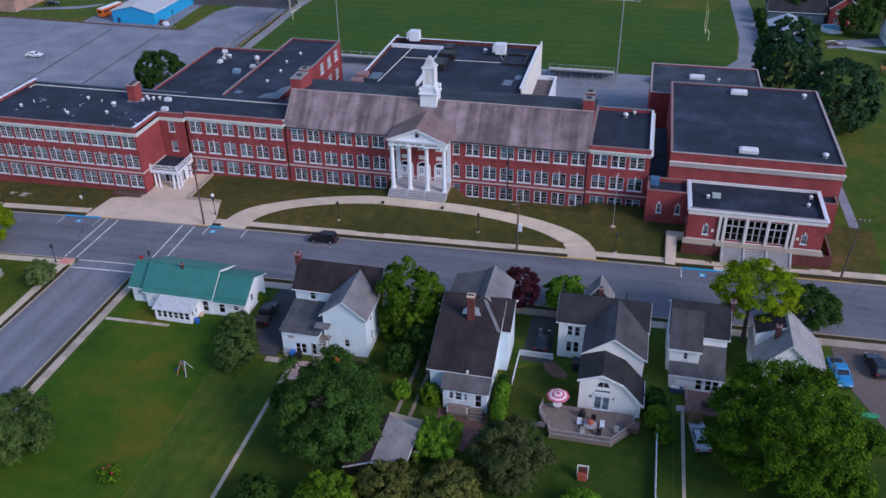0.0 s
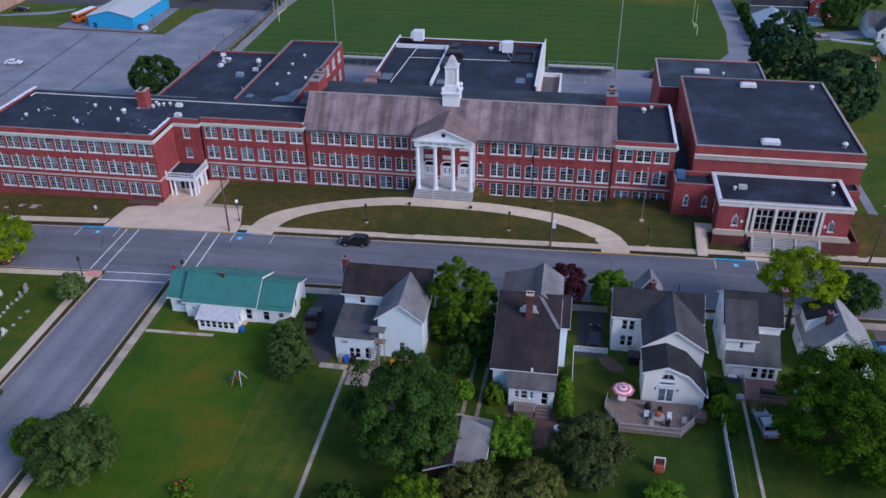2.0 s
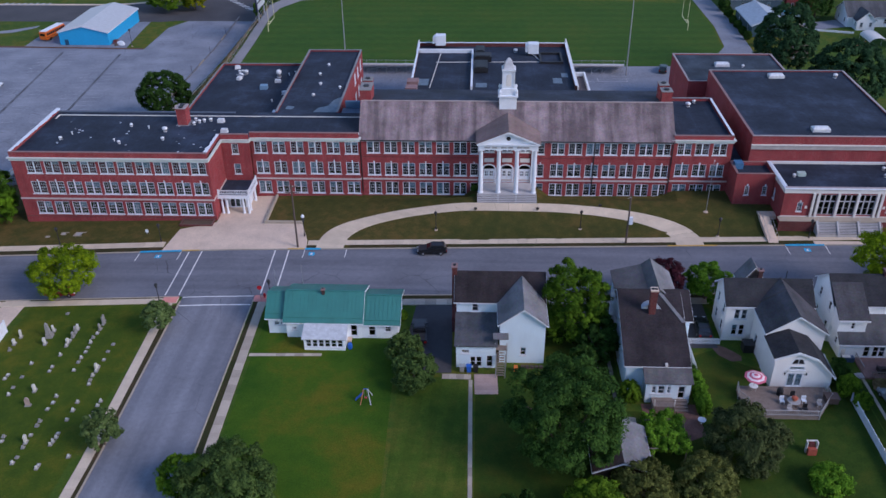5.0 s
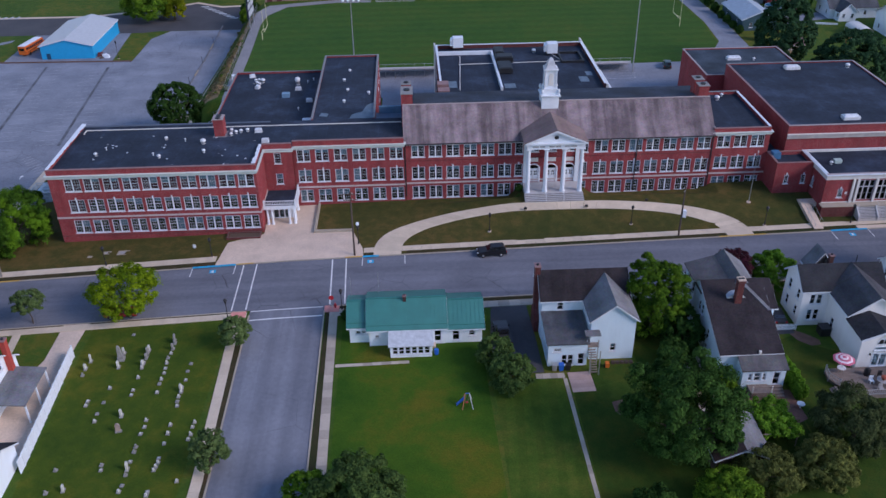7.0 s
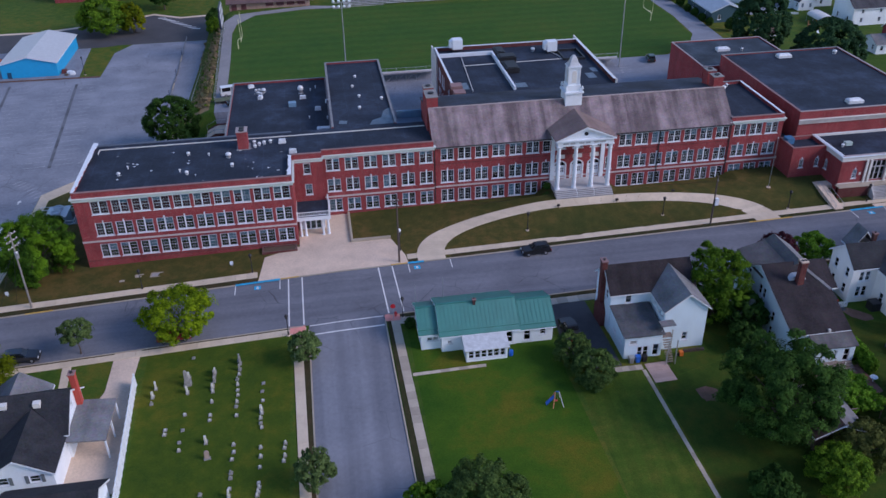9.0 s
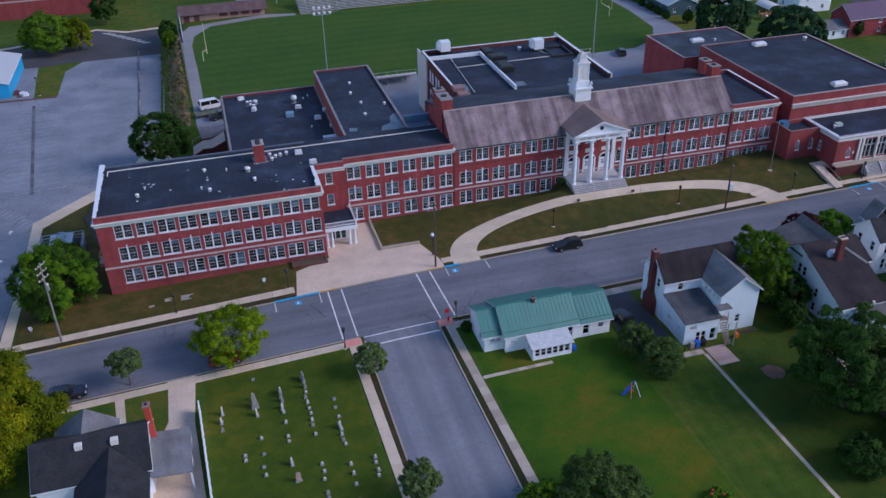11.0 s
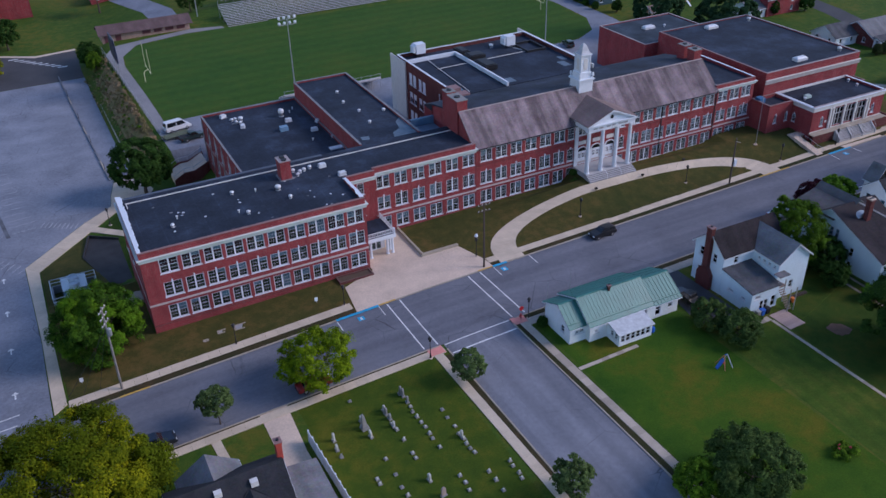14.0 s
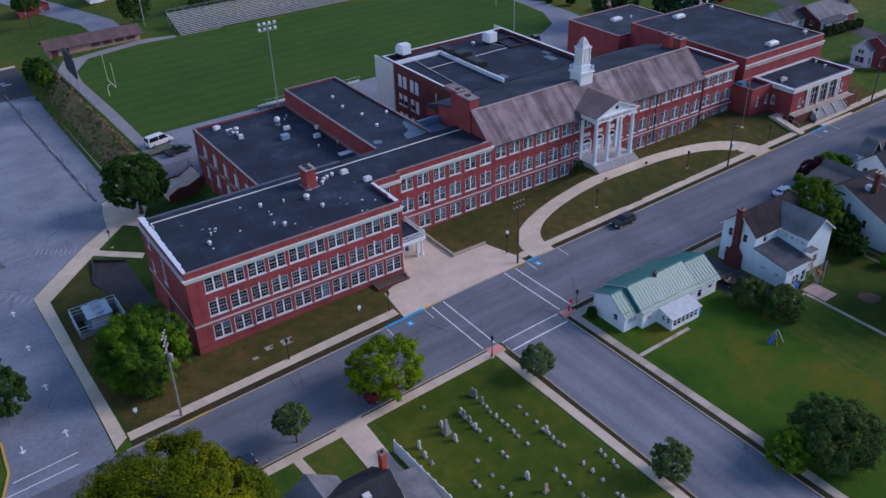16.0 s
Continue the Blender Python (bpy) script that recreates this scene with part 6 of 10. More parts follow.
# ---- houses ----
def house_block(parent, axis, a0, a1, b0, b1, zb, z_lo, z_hi, br, zr, roof, wall=SIDING, holes=None, over=0.35, skip="", trim=True):
    """Walls and a ridged roof. axis: the ridge's direction; a along it, b across; z_lo, z_hi: eaves at b0 and b1; br, zr: the ridge."""
    def p(a, b, z):
        return (a, b, z) if axis == "x" else (b, a, z)
    holes = holes or {}
    bm = bmesh.new()
    faces = {"x": (("S", a0, a1, b0, z_lo), ("N", a0, a1, b1, z_hi), ("W", b0 + 0.2, b1 - 0.2, a0, min(z_lo, z_hi)), ("E", b0 + 0.2, b1 - 0.2, a1, min(z_lo, z_hi))),
             "y": (("W", a0, a1, b0, z_lo), ("E", a0, a1, b1, z_hi), ("S", b0 + 0.2, b1 - 0.2, a0, min(z_lo, z_hi)), ("N", b0 + 0.2, b1 - 0.2, a1, min(z_lo, z_hi)))}[axis]
    for side, u0, u1, f, top in faces:
        if side not in skip:
            hs = [(u - w / 2, u + w / 2, z, z + h) for u, z, w, h in holes.get(side, ()) if z < top]
            facade(bm, side, u0, u1, f, zb, top, hs, 0.2)
    ends = [(a0, a0 + 0.2), (a1 - 0.2, a1)]
    for e, (s, t) in enumerate(ends):
        side = (("W", "E") if axis == "x" else ("S", "N"))[e]
        if side in skip:
            continue
        prof = [(b0, min(z_lo, z_hi)), (b1, min(z_lo, z_hi)), (b1, z_hi), (br, zr), (b0, z_lo)]
        clean = [prof[0]]
        for q in prof[1:]:
            if (q[0] - clean[-1][0]) ** 2 + (q[1] - clean[-1][1]) ** 2 > 1e-6:
                clean.append(q)
        if (clean[-1][0] - clean[0][0]) ** 2 + (clean[-1][1] - clean[0][1]) ** 2 < 1e-6:
            clean.pop()
        base = min(z_lo, z_hi)
        high = [(u - w / 2, u + w / 2, z, z + h) for u, z, w, h in holes.get(side, ()) if z >= base]
        if not high:
            solid(bm, [p(s, b, z) for b, z in clean], [p(t, b, z) for b, z in clean])
            continue
        # a gable with windows: upright strips round the openings
        cuts = sorted({b0, br, b1, *[q[0] for q in high], *[q[1] for q in high]})
        for u, v in zip(cuts, cuts[1:]):
            tu, tv = lerp(u, [b0, br, b1], [z_lo, zr, z_hi]), lerp(v, [b0, br, b1], [z_lo, zr, z_hi])
            over_it = sorted((q[2], q[3]) for q in high if q[0] < (u + v) / 2 < q[1])
            foot = base
            for lo, hi in over_it:
                solid(bm, [p(s, u, foot), p(s, v, foot), p(s, v, lo), p(s, u, lo)], [p(t, u, foot), p(t, v, foot), p(t, v, lo), p(t, u, lo)])
                foot = hi
            ring = [(u, foot), (v, foot), (v, tv), (u, tu)]
            ring = [q for i, q in enumerate(ring) if abs(q[0] - ring[i - 1][0]) + abs(q[1] - ring[i - 1][1]) > 0.001]
            solid(bm, [p(s, b, z) for b, z in ring], [p(t, b, z) for b, z in ring])
    part("wall", fixed_normals(bm), wall, parent)
    s0, s1 = (zr - z_lo) / max(0.01, br - b0), (zr - z_hi) / max(0.01, b1 - br)
    bm = bmesh.new()
    t = 0.16
    for be, ze in ((b0 - over, z_lo - over * s0), (b1 + over, z_hi - over * s1)):
        low = [p(a0 - over, be, ze), p(a1 + over, be, ze), p(a1 + over, br, zr), p(a0 - over, br, zr)]
        solid(bm, low, [(x, y, z + t) for x, y, z in low])
    part("roof", fixed_normals(bm), roof, parent)
    if trim:
        bm = bmesh.new()
        for be, ze in ((b0 - over, z_lo - over * s0), (b1 + over, z_hi - over * s1)):
            for a in (a0 - over, a1 + over):
                c = [p(a - 0.04, be, ze - 0.12), p(a + 0.04, be, ze - 0.12), p(a + 0.04, br, zr - 0.12), p(a - 0.04, br, zr - 0.12)]
                solid(bm, c, [(x, y, z + 0.2) for x, y, z in c])
            c = [p(a0 - over, be - 0.05, ze - 0.1), p(a1 + over, be - 0.05, ze - 0.1), p(a1 + over, be + 0.05, ze - 0.1), p(a0 - over, be + 0.05, ze - 0.1)]
            solid(bm, c, [(x, y, z + 0.16) for x, y, z in c])
        part("roof_trim", fixed_normals(bm), WHITE, parent)
    fixed = {"x": {"S": b0, "N": b1, "W": a0, "E": a1}, "y": {"W": b0, "E": b1, "S": a0, "N": a1}}[axis]
    for side, rows in holes.items():
        if side not in skip:
            for u, z, w, h in rows:
                window(parent, side, fixed[side], u, z, w, h, 2 if w > 1.3 else 1, 1, 2, blind=RNG.choice((0, 0, 0.4)))


def shed(parent, x0, x1, y0, y1, zb, z_front, z_back, roof, wall=SIDING, front="S", holes=None, over=0.25):
    """A lean-to: its roof falls towards its front."""
    holes = holes or {}
    bm = bmesh.new()
    lo = z_front
    for side, u0, u1, f in (("S", x0, x1, y0), ("N", x0, x1, y1), ("W", y0 + 0.2, y1 - 0.2, x0), ("E", y0 + 0.2, y1 - 0.2, x1)):
        hs = [(u - w / 2, u + w / 2, z, z + h) for u, z, w, h in holes.get(side, ())]
        facade(bm, side, u0, u1, f, zb, lo, hs, 0.2)
    if front == "S":
        for x in (x0, x1 - 0.2):
            prism(bm, [(y0, lo), (y1, lo), (y1, z_back)], "x", x, x + 0.2)
    part("wall", fixed_normals(bm), wall, parent)
    s = (z_back - z_front) / (y1 - y0)
    bm = bmesh.new()
    low = [(x0 - over, y0 - over, z_front - over * s), (x1 + over, y0 - over, z_front - over * s), (x1 + over, y1, z_back), (x0 - over, y1, z_back)]
    solid(bm, low, [(x, y, z + 0.14) for x, y, z in low])
    part("roof", fixed_normals(bm), roof, parent)
    fixed = {"S": y0, "N": y1, "W": x0, "E": x1}
    for side, rows in holes.items():
        for u, z, w, h in rows:
            window(parent, side, fixed[side], u, z, w, h, 2 if w > 1.3 else 1, 1, 2, blind=0)


G = -2.35
PORCH_SHEET = plain("weathered_porch_sheet", (0.50, 0.52, 0.53), 0.6, vary=0.25, scale=1.5)
# the long white bungalow with a green metal roof
h1 = thing("bungalow", -25, -32, G, "low white bungalow with green standing seam metal roof", "house")
house_block(h1, "x", -31.3, -20.9, -36.3, -29.0, G, 0.62, 1.55, -33.0, 3.22, GREEN_METAL, holes={"S": [(-30.2, -1.0, 0.7, 0.5), (-21.9, -1.9, 1.0, 1.9)]}, skip="")
house_block(h1, "x", -34.0, -31.31, -35.4, -29.2, G, 0.55, 1.2, -32.6, 2.7, GREEN_METAL, holes={"S": [(-32.4, -0.9, 1.6, 0.6)], "W": [(-33.6, -1.2, 0.9, 1.1)]}, skip="E")
house_block(h1, "x", -20.89, -15.8, -36.2, -29.2, G, 0.3, 1.0, -32.8, 2.5, GREEN_METAL, holes={"S": [(-19.4, -1.9, 1.0, 2.0), (-17.2, -1.2, 0.9, 1.0)], "E": [(-33.5, -1.0, 1.0, 1.2)]}, skip="W")
for x0, x1, y0, z0, yr, z1, yn, zn in ((-31.65, -20.55, -36.65, 0.34, -33.0, 3.22, -28.65, 1.4), (-34.35, -31.3, -35.75, 0.3, -32.6, 2.7, -28.85, 1.05), (-20.85, -15.45, -36.55, 0.1, -32.8, 2.5, -28.85, 0.86)):
    n = int((x1 - x0) / 0.55)
    for i in range(n + 1):
        x = x0 + (x1 - x0) * i / n
        bm = bmesh.new()
        for (ya, za), (yb, zb) in (((y0, z0), (yr, z1)), ((yr, z1), (yn, zn))):
            solid(bm, [(x - 0.02, ya, za + 0.14), (x + 0.02, ya, za + 0.14), (x + 0.02, yb, zb + 0.14), (x - 0.02, yb, zb + 0.14)], [(x - 0.02, ya, za + 0.2), (x + 0.02, ya, za + 0.2), (x + 0.02, yb, zb + 0.2), (x - 0.02, yb, zb + 0.2)])
        part("roof_seam", fixed_normals(bm), GREEN_METAL, h1)
    part("ridge_cap", boxed(x0, x1, yr - 0.14, yr + 0.14, z1 + 0.12, z1 + 0.21), GREEN_METAL, h1)
    bm = solid(bmesh.new(), [(x0, y0 + 0.5, z0 + 0.5 * (z1 - z0) / (yr - y0) + 0.16), (x1, y0 + 0.5, z0 + 0.5 * (z1 - z0) / (yr - y0) + 0.16), (x1, y0 + 0.56, z0 + 0.56 * (z1 - z0) / (yr - y0) + 0.16), (x0, y0 + 0.56, z0 + 0.56 * (z1 - z0) / (yr - y0) + 0.16)], [(x0, y0 + 0.5, z0 + 0.5 * (z1 - z0) / (yr - y0) + 0.26), (x1, y0 + 0.5, z0 + 0.5 * (z1 - z0) / (yr - y0) + 0.26), (x1, y0 + 0.56, z0 + 0.56 * (z1 - z0) / (yr - y0) + 0.26), (x0, y0 + 0.56, z0 + 0.56 * (z1 - z0) / (yr - y0) + 0.26)])
    part("snow_rail", fixed_normals(bm), GREEN_METAL, h1)
shed(h1, -28.4, -22.8, -39.1, -36.31, G, -0.35, 0.35, PORCH_SHEET, holes={"S": [(-27.75 + 0.86 * i, -1.8, 0.8, 1.3) for i in range(6)], "W": [(-38.3 + 0.9 * i, -1.5, 0.7, 0.95) for i in range(2)], "E": [(-38.3 + 0.9 * i, -1.5, 0.7, 0.95) for i in range(2)]})
chimney(h1, -26.5, -26.15, -33.5, -33.15, 2.4, 3.9, BRICK_SOOT, 1)
part("antenna", rod(bmesh.new(), (-30.0, -29.3, 0.9), (-30.0, -29.3, 5.2), 0.03), STEEL, h1)
part("antenna", rod(bmesh.new(), (-33.9, -29.5, -1), (-33.9, -29.5, 4.6), 0.03), STEEL, h1)
part("door_step", boxed(-23.4, -22.2, -37.2, -36.32, G, G + 0.3), CONCRETE, h1)

# the second house: white, with a rear gable and a lean-to
h2 = thing("house", -2, -36, G, "white two-storey house with grey rear gable and lean-to", "house", "houses facing the school")
house_block(h2, "x", -7.7, 4.0, -36.0, -30.0, G, 4.3, 4.3, -33.0, 6.9, SHINGLE_BROWN, SIDING_SKYLIT, holes={"S": [(-5.2, 2.4, 0.9, 1.5)], "W": [(-34.2, 2.3, 0.9, 1.5), (-31.5, 2.3, 0.9, 1.5), (-31.5, -1.2, 0.9, 1.6)], "E": [(-32.8, 2.0, 0.9, 1.5)]})
house_block(h2, "y", -41.0, -36.01, -1.9, 4.0, G, 4.2, 4.2, 1.1, 6.5, SHINGLE_GREY, SIDING_SKYLIT, holes={"S": [(1.2, -1.0, 0.8, 1.3)], "W": [(y, 2.75, 0.6, 0.55) for y in (-37.2, -38.2, -39.2, -40.2)], "E": [(-38.5, 2.0, 0.9, 1.5), (-38.5, -1.0, 0.9, 1.5)]}, skip="N")
bm = bmesh.new()
for s in (-1, 1):
    lo = [(1.1 + s * 3.2, -36.2, 4.05), (1.1, -36.2, 6.5), (1.1, -33.2, 6.5), (1.1 + s * 0.35, -33.4, 6.45)]
    solid(bm, lo, [(x, y, z + 0.17) for x, y, z in lo])
part("roof", fixed_normals(bm), SHINGLE_GREY, h2, "grey shingle cross gable")
shed(h2, -7.6, -2.4, -42.1, -36.02, G, 1.3, 2.2, SHINGLE_SLATE, SIDING_SKYLIT, holes={"S": [(-6.4, 0.0, 1.1, 0.6), (-5.0, -2.2, 1.6, 1.7), (-3.2, -2.2, 0.9, 1.9)], "W": [(-38, -0.6, 1.2, 0.5), (-40.5, -0.6, 0.9, 0.5)]})
part("chimney_breast", fixed_normals(prism(bmesh.new(), [(-34.4, G), (-31.6, G), (-31.6, 0.0), (-32.5, 1.2), (-33.5, 1.2), (-34.4, 0.0)], "x", -8.4, -7.72)), BRICK_DARK, h2)
chimney(h2, -8.4, -7.72, -33.5, -32.5, 1.0, 7.9, BRICK_DARK, 1)
st = thing("outside_stair", -2, -42.5, G, "grey weathered outside stair and landing", "stair")
for i in range(11):
    part("tread", boxed(-2.3 + 0.0, -1.3, -44.2 + i * 0.2, -43.98 + i * 0.2, G + 0.25 * i, G + 0.25 * i + 0.05), DECK_WOOD, st)
part("landing", boxed(-2.6, -0.9, -42.0, -41.05, 0.5, 0.6), DECK_WOOD, st)
for x, y in ((-2.5, -41.9), (-1.0, -41.9), (-2.4, -44.2), (-1.2, -44.2)):
    part("post", boxed(x - 0.06, x + 0.06, y - 0.06, y + 0.06, G, 1.6), STEEL, st)
part("roof", boxed(-2.8, -0.8, -42.3, -41.02, 2.5, 2.62), SHINGLE_GREY, st)

# the third house: grey front gable, long brown rear slope, glazed porch
def slope(parent, pts, mat, thick=0.16, name="roof", label=""):
    """One flat or folded roof plane with thickness."""
    part(name, fixed_normals(solid(bmesh.new(), pts, [(x, y, z + thick) for x, y, z in pts])), mat, parent, label)


h3 = thing("house", 18, -39, G, "white house with long dark brown rear roof and brick chimney", "house", "houses facing the school")
house_block(h3, "y", -34.6, -29.2, 14.1, 21.5, G, 4.6, 4.6, 19.0, 5.2, SHINGLE_GREY, SIDING_SKYLIT, holes={"W": [(-30.4, 2.3, 0.9, 1.6), (-32.6, 2.3, 0.9, 1.6), (-30.4, -1.2, 0.9, 1.7), (-32.6, -1.2, 0.9, 1.7)], "E": [(-31.4, 2.3, 0.9, 1.6)], "N": [(16.2, 1.6, 0.9, 1.6), (19.4, 1.6, 0.9, 1.6)]}, skip="S", trim=False)
# west slopes darker than the east one: their shade is in the shingle colour
slope(h3, [(13.7, -36.6, 4.62), (17.8, -36.6, 5.75), (17.8, -28.85, 5.75), (13.7, -28.85, 4.62)], SHINGLE_ASH)
slope(h3, [(17.8, -36.6, 5.75), (19.0, -36.6, 6.75), (19.0, -28.85, 6.75), (17.8, -28.85, 5.75)], SHINGLE_ASH)
slope(h3, [(19.0, -36.6, 6.75), (21.9, -36.6, 4.55), (21.9, -28.85, 4.55), (19.0, -28.85, 6.75)], SHINGLE_GREY)
part("gable", fixed_normals(prism(bmesh.new(), [(14.0, 4.6), (21.6, 4.6), (19.0, 6.72), (17.8, 5.72)], "y", -29.3, -29.1)), SIDING, h3)
house_block(h3, "x", 13.9, 21.5, -46.0, -33.9, G, 1.9, 5.0, -35.9, 6.3, SHINGLE_BROWN, SIDING_SKYLIT, holes={"W": [(-36.4, 1.95, 0.8, 1.6), (-37.5, 1.95, 0.8, 1.6), (-36.4, -1.3, 0.8, 1.7), (-37.5, -1.3, 0.8, 1.7), (-40.6, 0.25, 0.8, 1.5), (-40.6, -2.1, 0.8, 1.5)], "E": [(-41.0, 0.0, 0.9, 1.7), (-43.5, -1.2, 0.8, 1.4)]})
house_block(h3, "x", 21.2, 22.7, -39.7, -33.9, G, 4.35, 5.0, -35.9, 6.24, SHINGLE_BROWN, SIDING_SKYLIT, skip="W", holes={"E": [(-37.5, 1.8, 0.9, 1.5)]})
slope(h3, [(18.7, -36.3, 6.2), (19.2, -36.3, 6.2), (21.9, -40.6, 4.35), (21.4, -40.6, 4.35)], SHINGLE_GREY, 0.2, "roof_strip", "pale flashing strip")
bm = bmesh.new()
solid(bm, [(16.2, -38.75, 5.1), (19.2, -38.75, 5.1), (19.2, -38.0, 5.4), (16.2, -38.0, 5.4)], [(17.3, -38.5, 5.75), (18.2, -38.5, 5.75), (18.2, -37.6, 5.8), (17.3, -37.6, 5.8)])
part("chimney_saddle", fixed_normals(bm), STEEL, h3, "grey metal flashing behind the chimney")
shed(h3, 16.1, 21.6, -48.3, -46.01, G, 0.9, 1.75, SHINGLE_ASH, SIDING_SKYLIT, holes={"S": [(17.1, -0.8, 0.6, 1.1), (18.0, -0.9, 0.9, 1.3), (18.9, -0.8, 0.5, 1.1), (20.5, -1.6, 0.9, 2.0)], "E": [(-47.2, -0.6, 0.9, 1.1)]})
part("vent_pipe", boxed(18.6, 18.9, -46.4, -46.1, 1.6, 2.25), CREAM, h3)
chimney(h3, 17.3, 18.15, -39.5, -38.7, 4.6, 8.5, BRICK_DARK, 2)
part("chimney_cap", boxed(17.22, 18.23, -39.58, -38.62, 8.5, 8.62), CONCRETE, h3)
for i in range(4):
    part("step", boxed(19.6, 21.3, -50.0 + 0.4 * i, -49.6 + 0.4 * i, G, G + 0.2 + 0.2 * i), DECK_WOOD, h3)
part("porch_floor", boxed(16.9, 19.5, -50.0, -48.32, G, G + 0.9), DECK_WOOD, h3)
for x in (17.0, 19.45):
    part("porch_post", boxed(x - 0.06, x + 0.06, -50.0, -49.88, G, G + 1.9), CREAM, h3)
part("porch_rail", boxed(17.0, 19.45, -49.98, -49.9, G + 1.75, G + 1.83), DECK_WOOD, h3)

# the fourth house with the deck
h4 = thing("house", 35, -38, G, "off-white house with dark shingle roofs and arched gable window", "house", "houses facing the school")
house_block(h4, "x", 28.7, 39.9, -35.2, -29.6, G, 3.75, 3.75, -32.4, 6.0, SHINGLE_BLACK, SIDING_CREAM, holes={"S": [(30.2, 1.3, 0.8, 1.6), (31.15, 1.3, 0.8, 1.6), (30.2, -1.4, 0.8, 1.8), (31.15, -1.4, 0.8, 1.8)], "W": [(-33.8, 1.4, 0.9, 1.6), (-31, 1.4, 0.9, 1.6), (-33.8, -1.3, 0.9, 1.6), (-31, -1.3, 0.9, 1.6)]})
house_block(h4, "y", -40.8, -35.21, 32.5, 39.8, G, 3.5, 3.5, 36.0, 6.0, SHINGLE_DUSK, SIDING_CREAM, skip="N", holes={"W": [(-37.2, -1.4, 0.9, 1.7)]})
for s in (-1, 1):
    slope(h4, [(36.0 + s * 4.05, -35.0, 3.3), (36.0, -35.0, 6.02), (36.0, -32.3, 6.05), (36.0 + s * 0.15, -32.35, 6.0)], SHINGLE_DUSK, 0.19)
bm = bmesh.new()
prism(bm, [(32.4, G), (39.9, G), (39.9, 0.0), (37.6, 2.55), (35.0, 3.65), (32.4, 2.7)], "y", -45.2, -45.0)
for x, z in ((32.4, 2.7), (39.7, 0.1)):
    box(bm, x, x + 0.2, -44.99, -40.82, G, z)
part("wall", fixed_normals(bm), SIDING_CREAM, h4)
edge = [(32.1, 2.58), (35.0, 3.68), (37.6, 2.6), (40.2, -0.25)]
for (x0, z0), (x1, z1) in zip(edge, edge[1:]):
    slope(h4, [(x0, -45.5, z0), (x1, -45.5, z1), (x1, -40.82, z1 + 0.15), (x0, -40.82, z0 + 0.15)], SHINGLE_BLACK)
    slope(h4, [(x0, -45.56, z0 - 0.16), (x1, -45.56, z1 - 0.16), (x1, -45.5, z1 - 0.16), (x0, -45.5, z0 - 0.16)], WHITE, 0.3, "roof_trim")
slope(h4, [(40.2, -45.5, -0.4), (40.28, -45.5, -0.4), (40.28, -40.82, -0.25), (40.2, -40.82, -0.25)], WHITE, 0.3, "gutter")
window(h4, "S", -45.3, 35.25, -1.75, 1.9, 2.1, 2, 2, 1, blind=0)
window(h4, "S", -45.3, 35.25, 0.85, 1.9, 0.55, 1, 1, 1, blind=0)
part("arch_window", fixed_normals(prism(bmesh.new(), [(34.3, 1.75), (36.2, 1.75), (35.9, 2.3), (35.55, 2.62), (34.95, 2.62), (34.6, 2.3)], "y", -45.24, -45.19)), WHITE, h4, "small arched gable window")
for x0, x1 in ((34.5, 35.2), (35.3, 36.0)):
    xm = 0.3 if x0 < 35 else 0.0
    part("pane", fixed_normals(prism(bmesh.new(), [(x0, 1.85), (x1, 1.85), (x1 - 0.3 + xm, 2.5 - 0.0), (x0 + xm, 2.5)], "y", -45.262, -45.241)), DARK_METAL, h4)
for x in (33.9, 36.6):
    part("wall_lamp", boxed(x - 0.06, x + 0.06, -45.32, -45.2, 0.05, 0.35), DARK_METAL, h4)
house_block(h4, "y", -29.59, -27.6, 31.8, 35.0, G, 3.9, 3.9, 33.4, 6.2, SHINGLE_GREY, SIDING_CREAM, skip="S")
chimney(h4, 33.35, 33.9, -31.5, -30.95, 5.2, 6.8, BRICK_SOOT, 1)
part("vent_pipe", rod(bmesh.new(), (36.9, -31.9, 5.6), (36.9, -31.9, 7.0), 0.06), DARK_METAL, h4)
tk = thing("oil_tank", 32.0, -37.6, G, "dark covered bin beside the house wall", "bin")
part("body", boxed(31.0, 32.4, -38.0, -36.6, G, G + 1.3), DARK_METAL, tk)
part("lid", boxed(30.95, 32.45, -38.05, -36.55, G + 1.3, G + 1.38), plain("bin_lid", (0.03, 0.03, 0.035), 0.6), tk)
deck = thing("deck", 35, -49, G, "grey weathered wooden deck with railings", "deck")
RAIL_WOOD = plain("pale_weathered_rail_wood", (0.36, 0.345, 0.34), 0.85, vary=0.2, scale=3)
for i in range(38):
    y = -50.9 + i * 0.145
    w0 = lerp(y, [-50.9, -49.4, -48.6, -47.3, -45.9, -45.4], [29.6, 29.2, 28.4, 27.9, 28.1, 28.7])
    part("board", boxed(w0, lerp(y, [-50.9, -47.7, -45], [36.8, 39.2, 39.2]), y, y + 0.13, G + 0.55, G + 0.6), DECK_WOOD, deck)
DECK_EDGE = [(28.2, -45.8), (27.95, -47.3), (28.8, -48.7)], [(29.25, -49.5), (29.65, -50.85), (36.8, -50.85), (39.2, -47.7), (39.2, -46.3)]
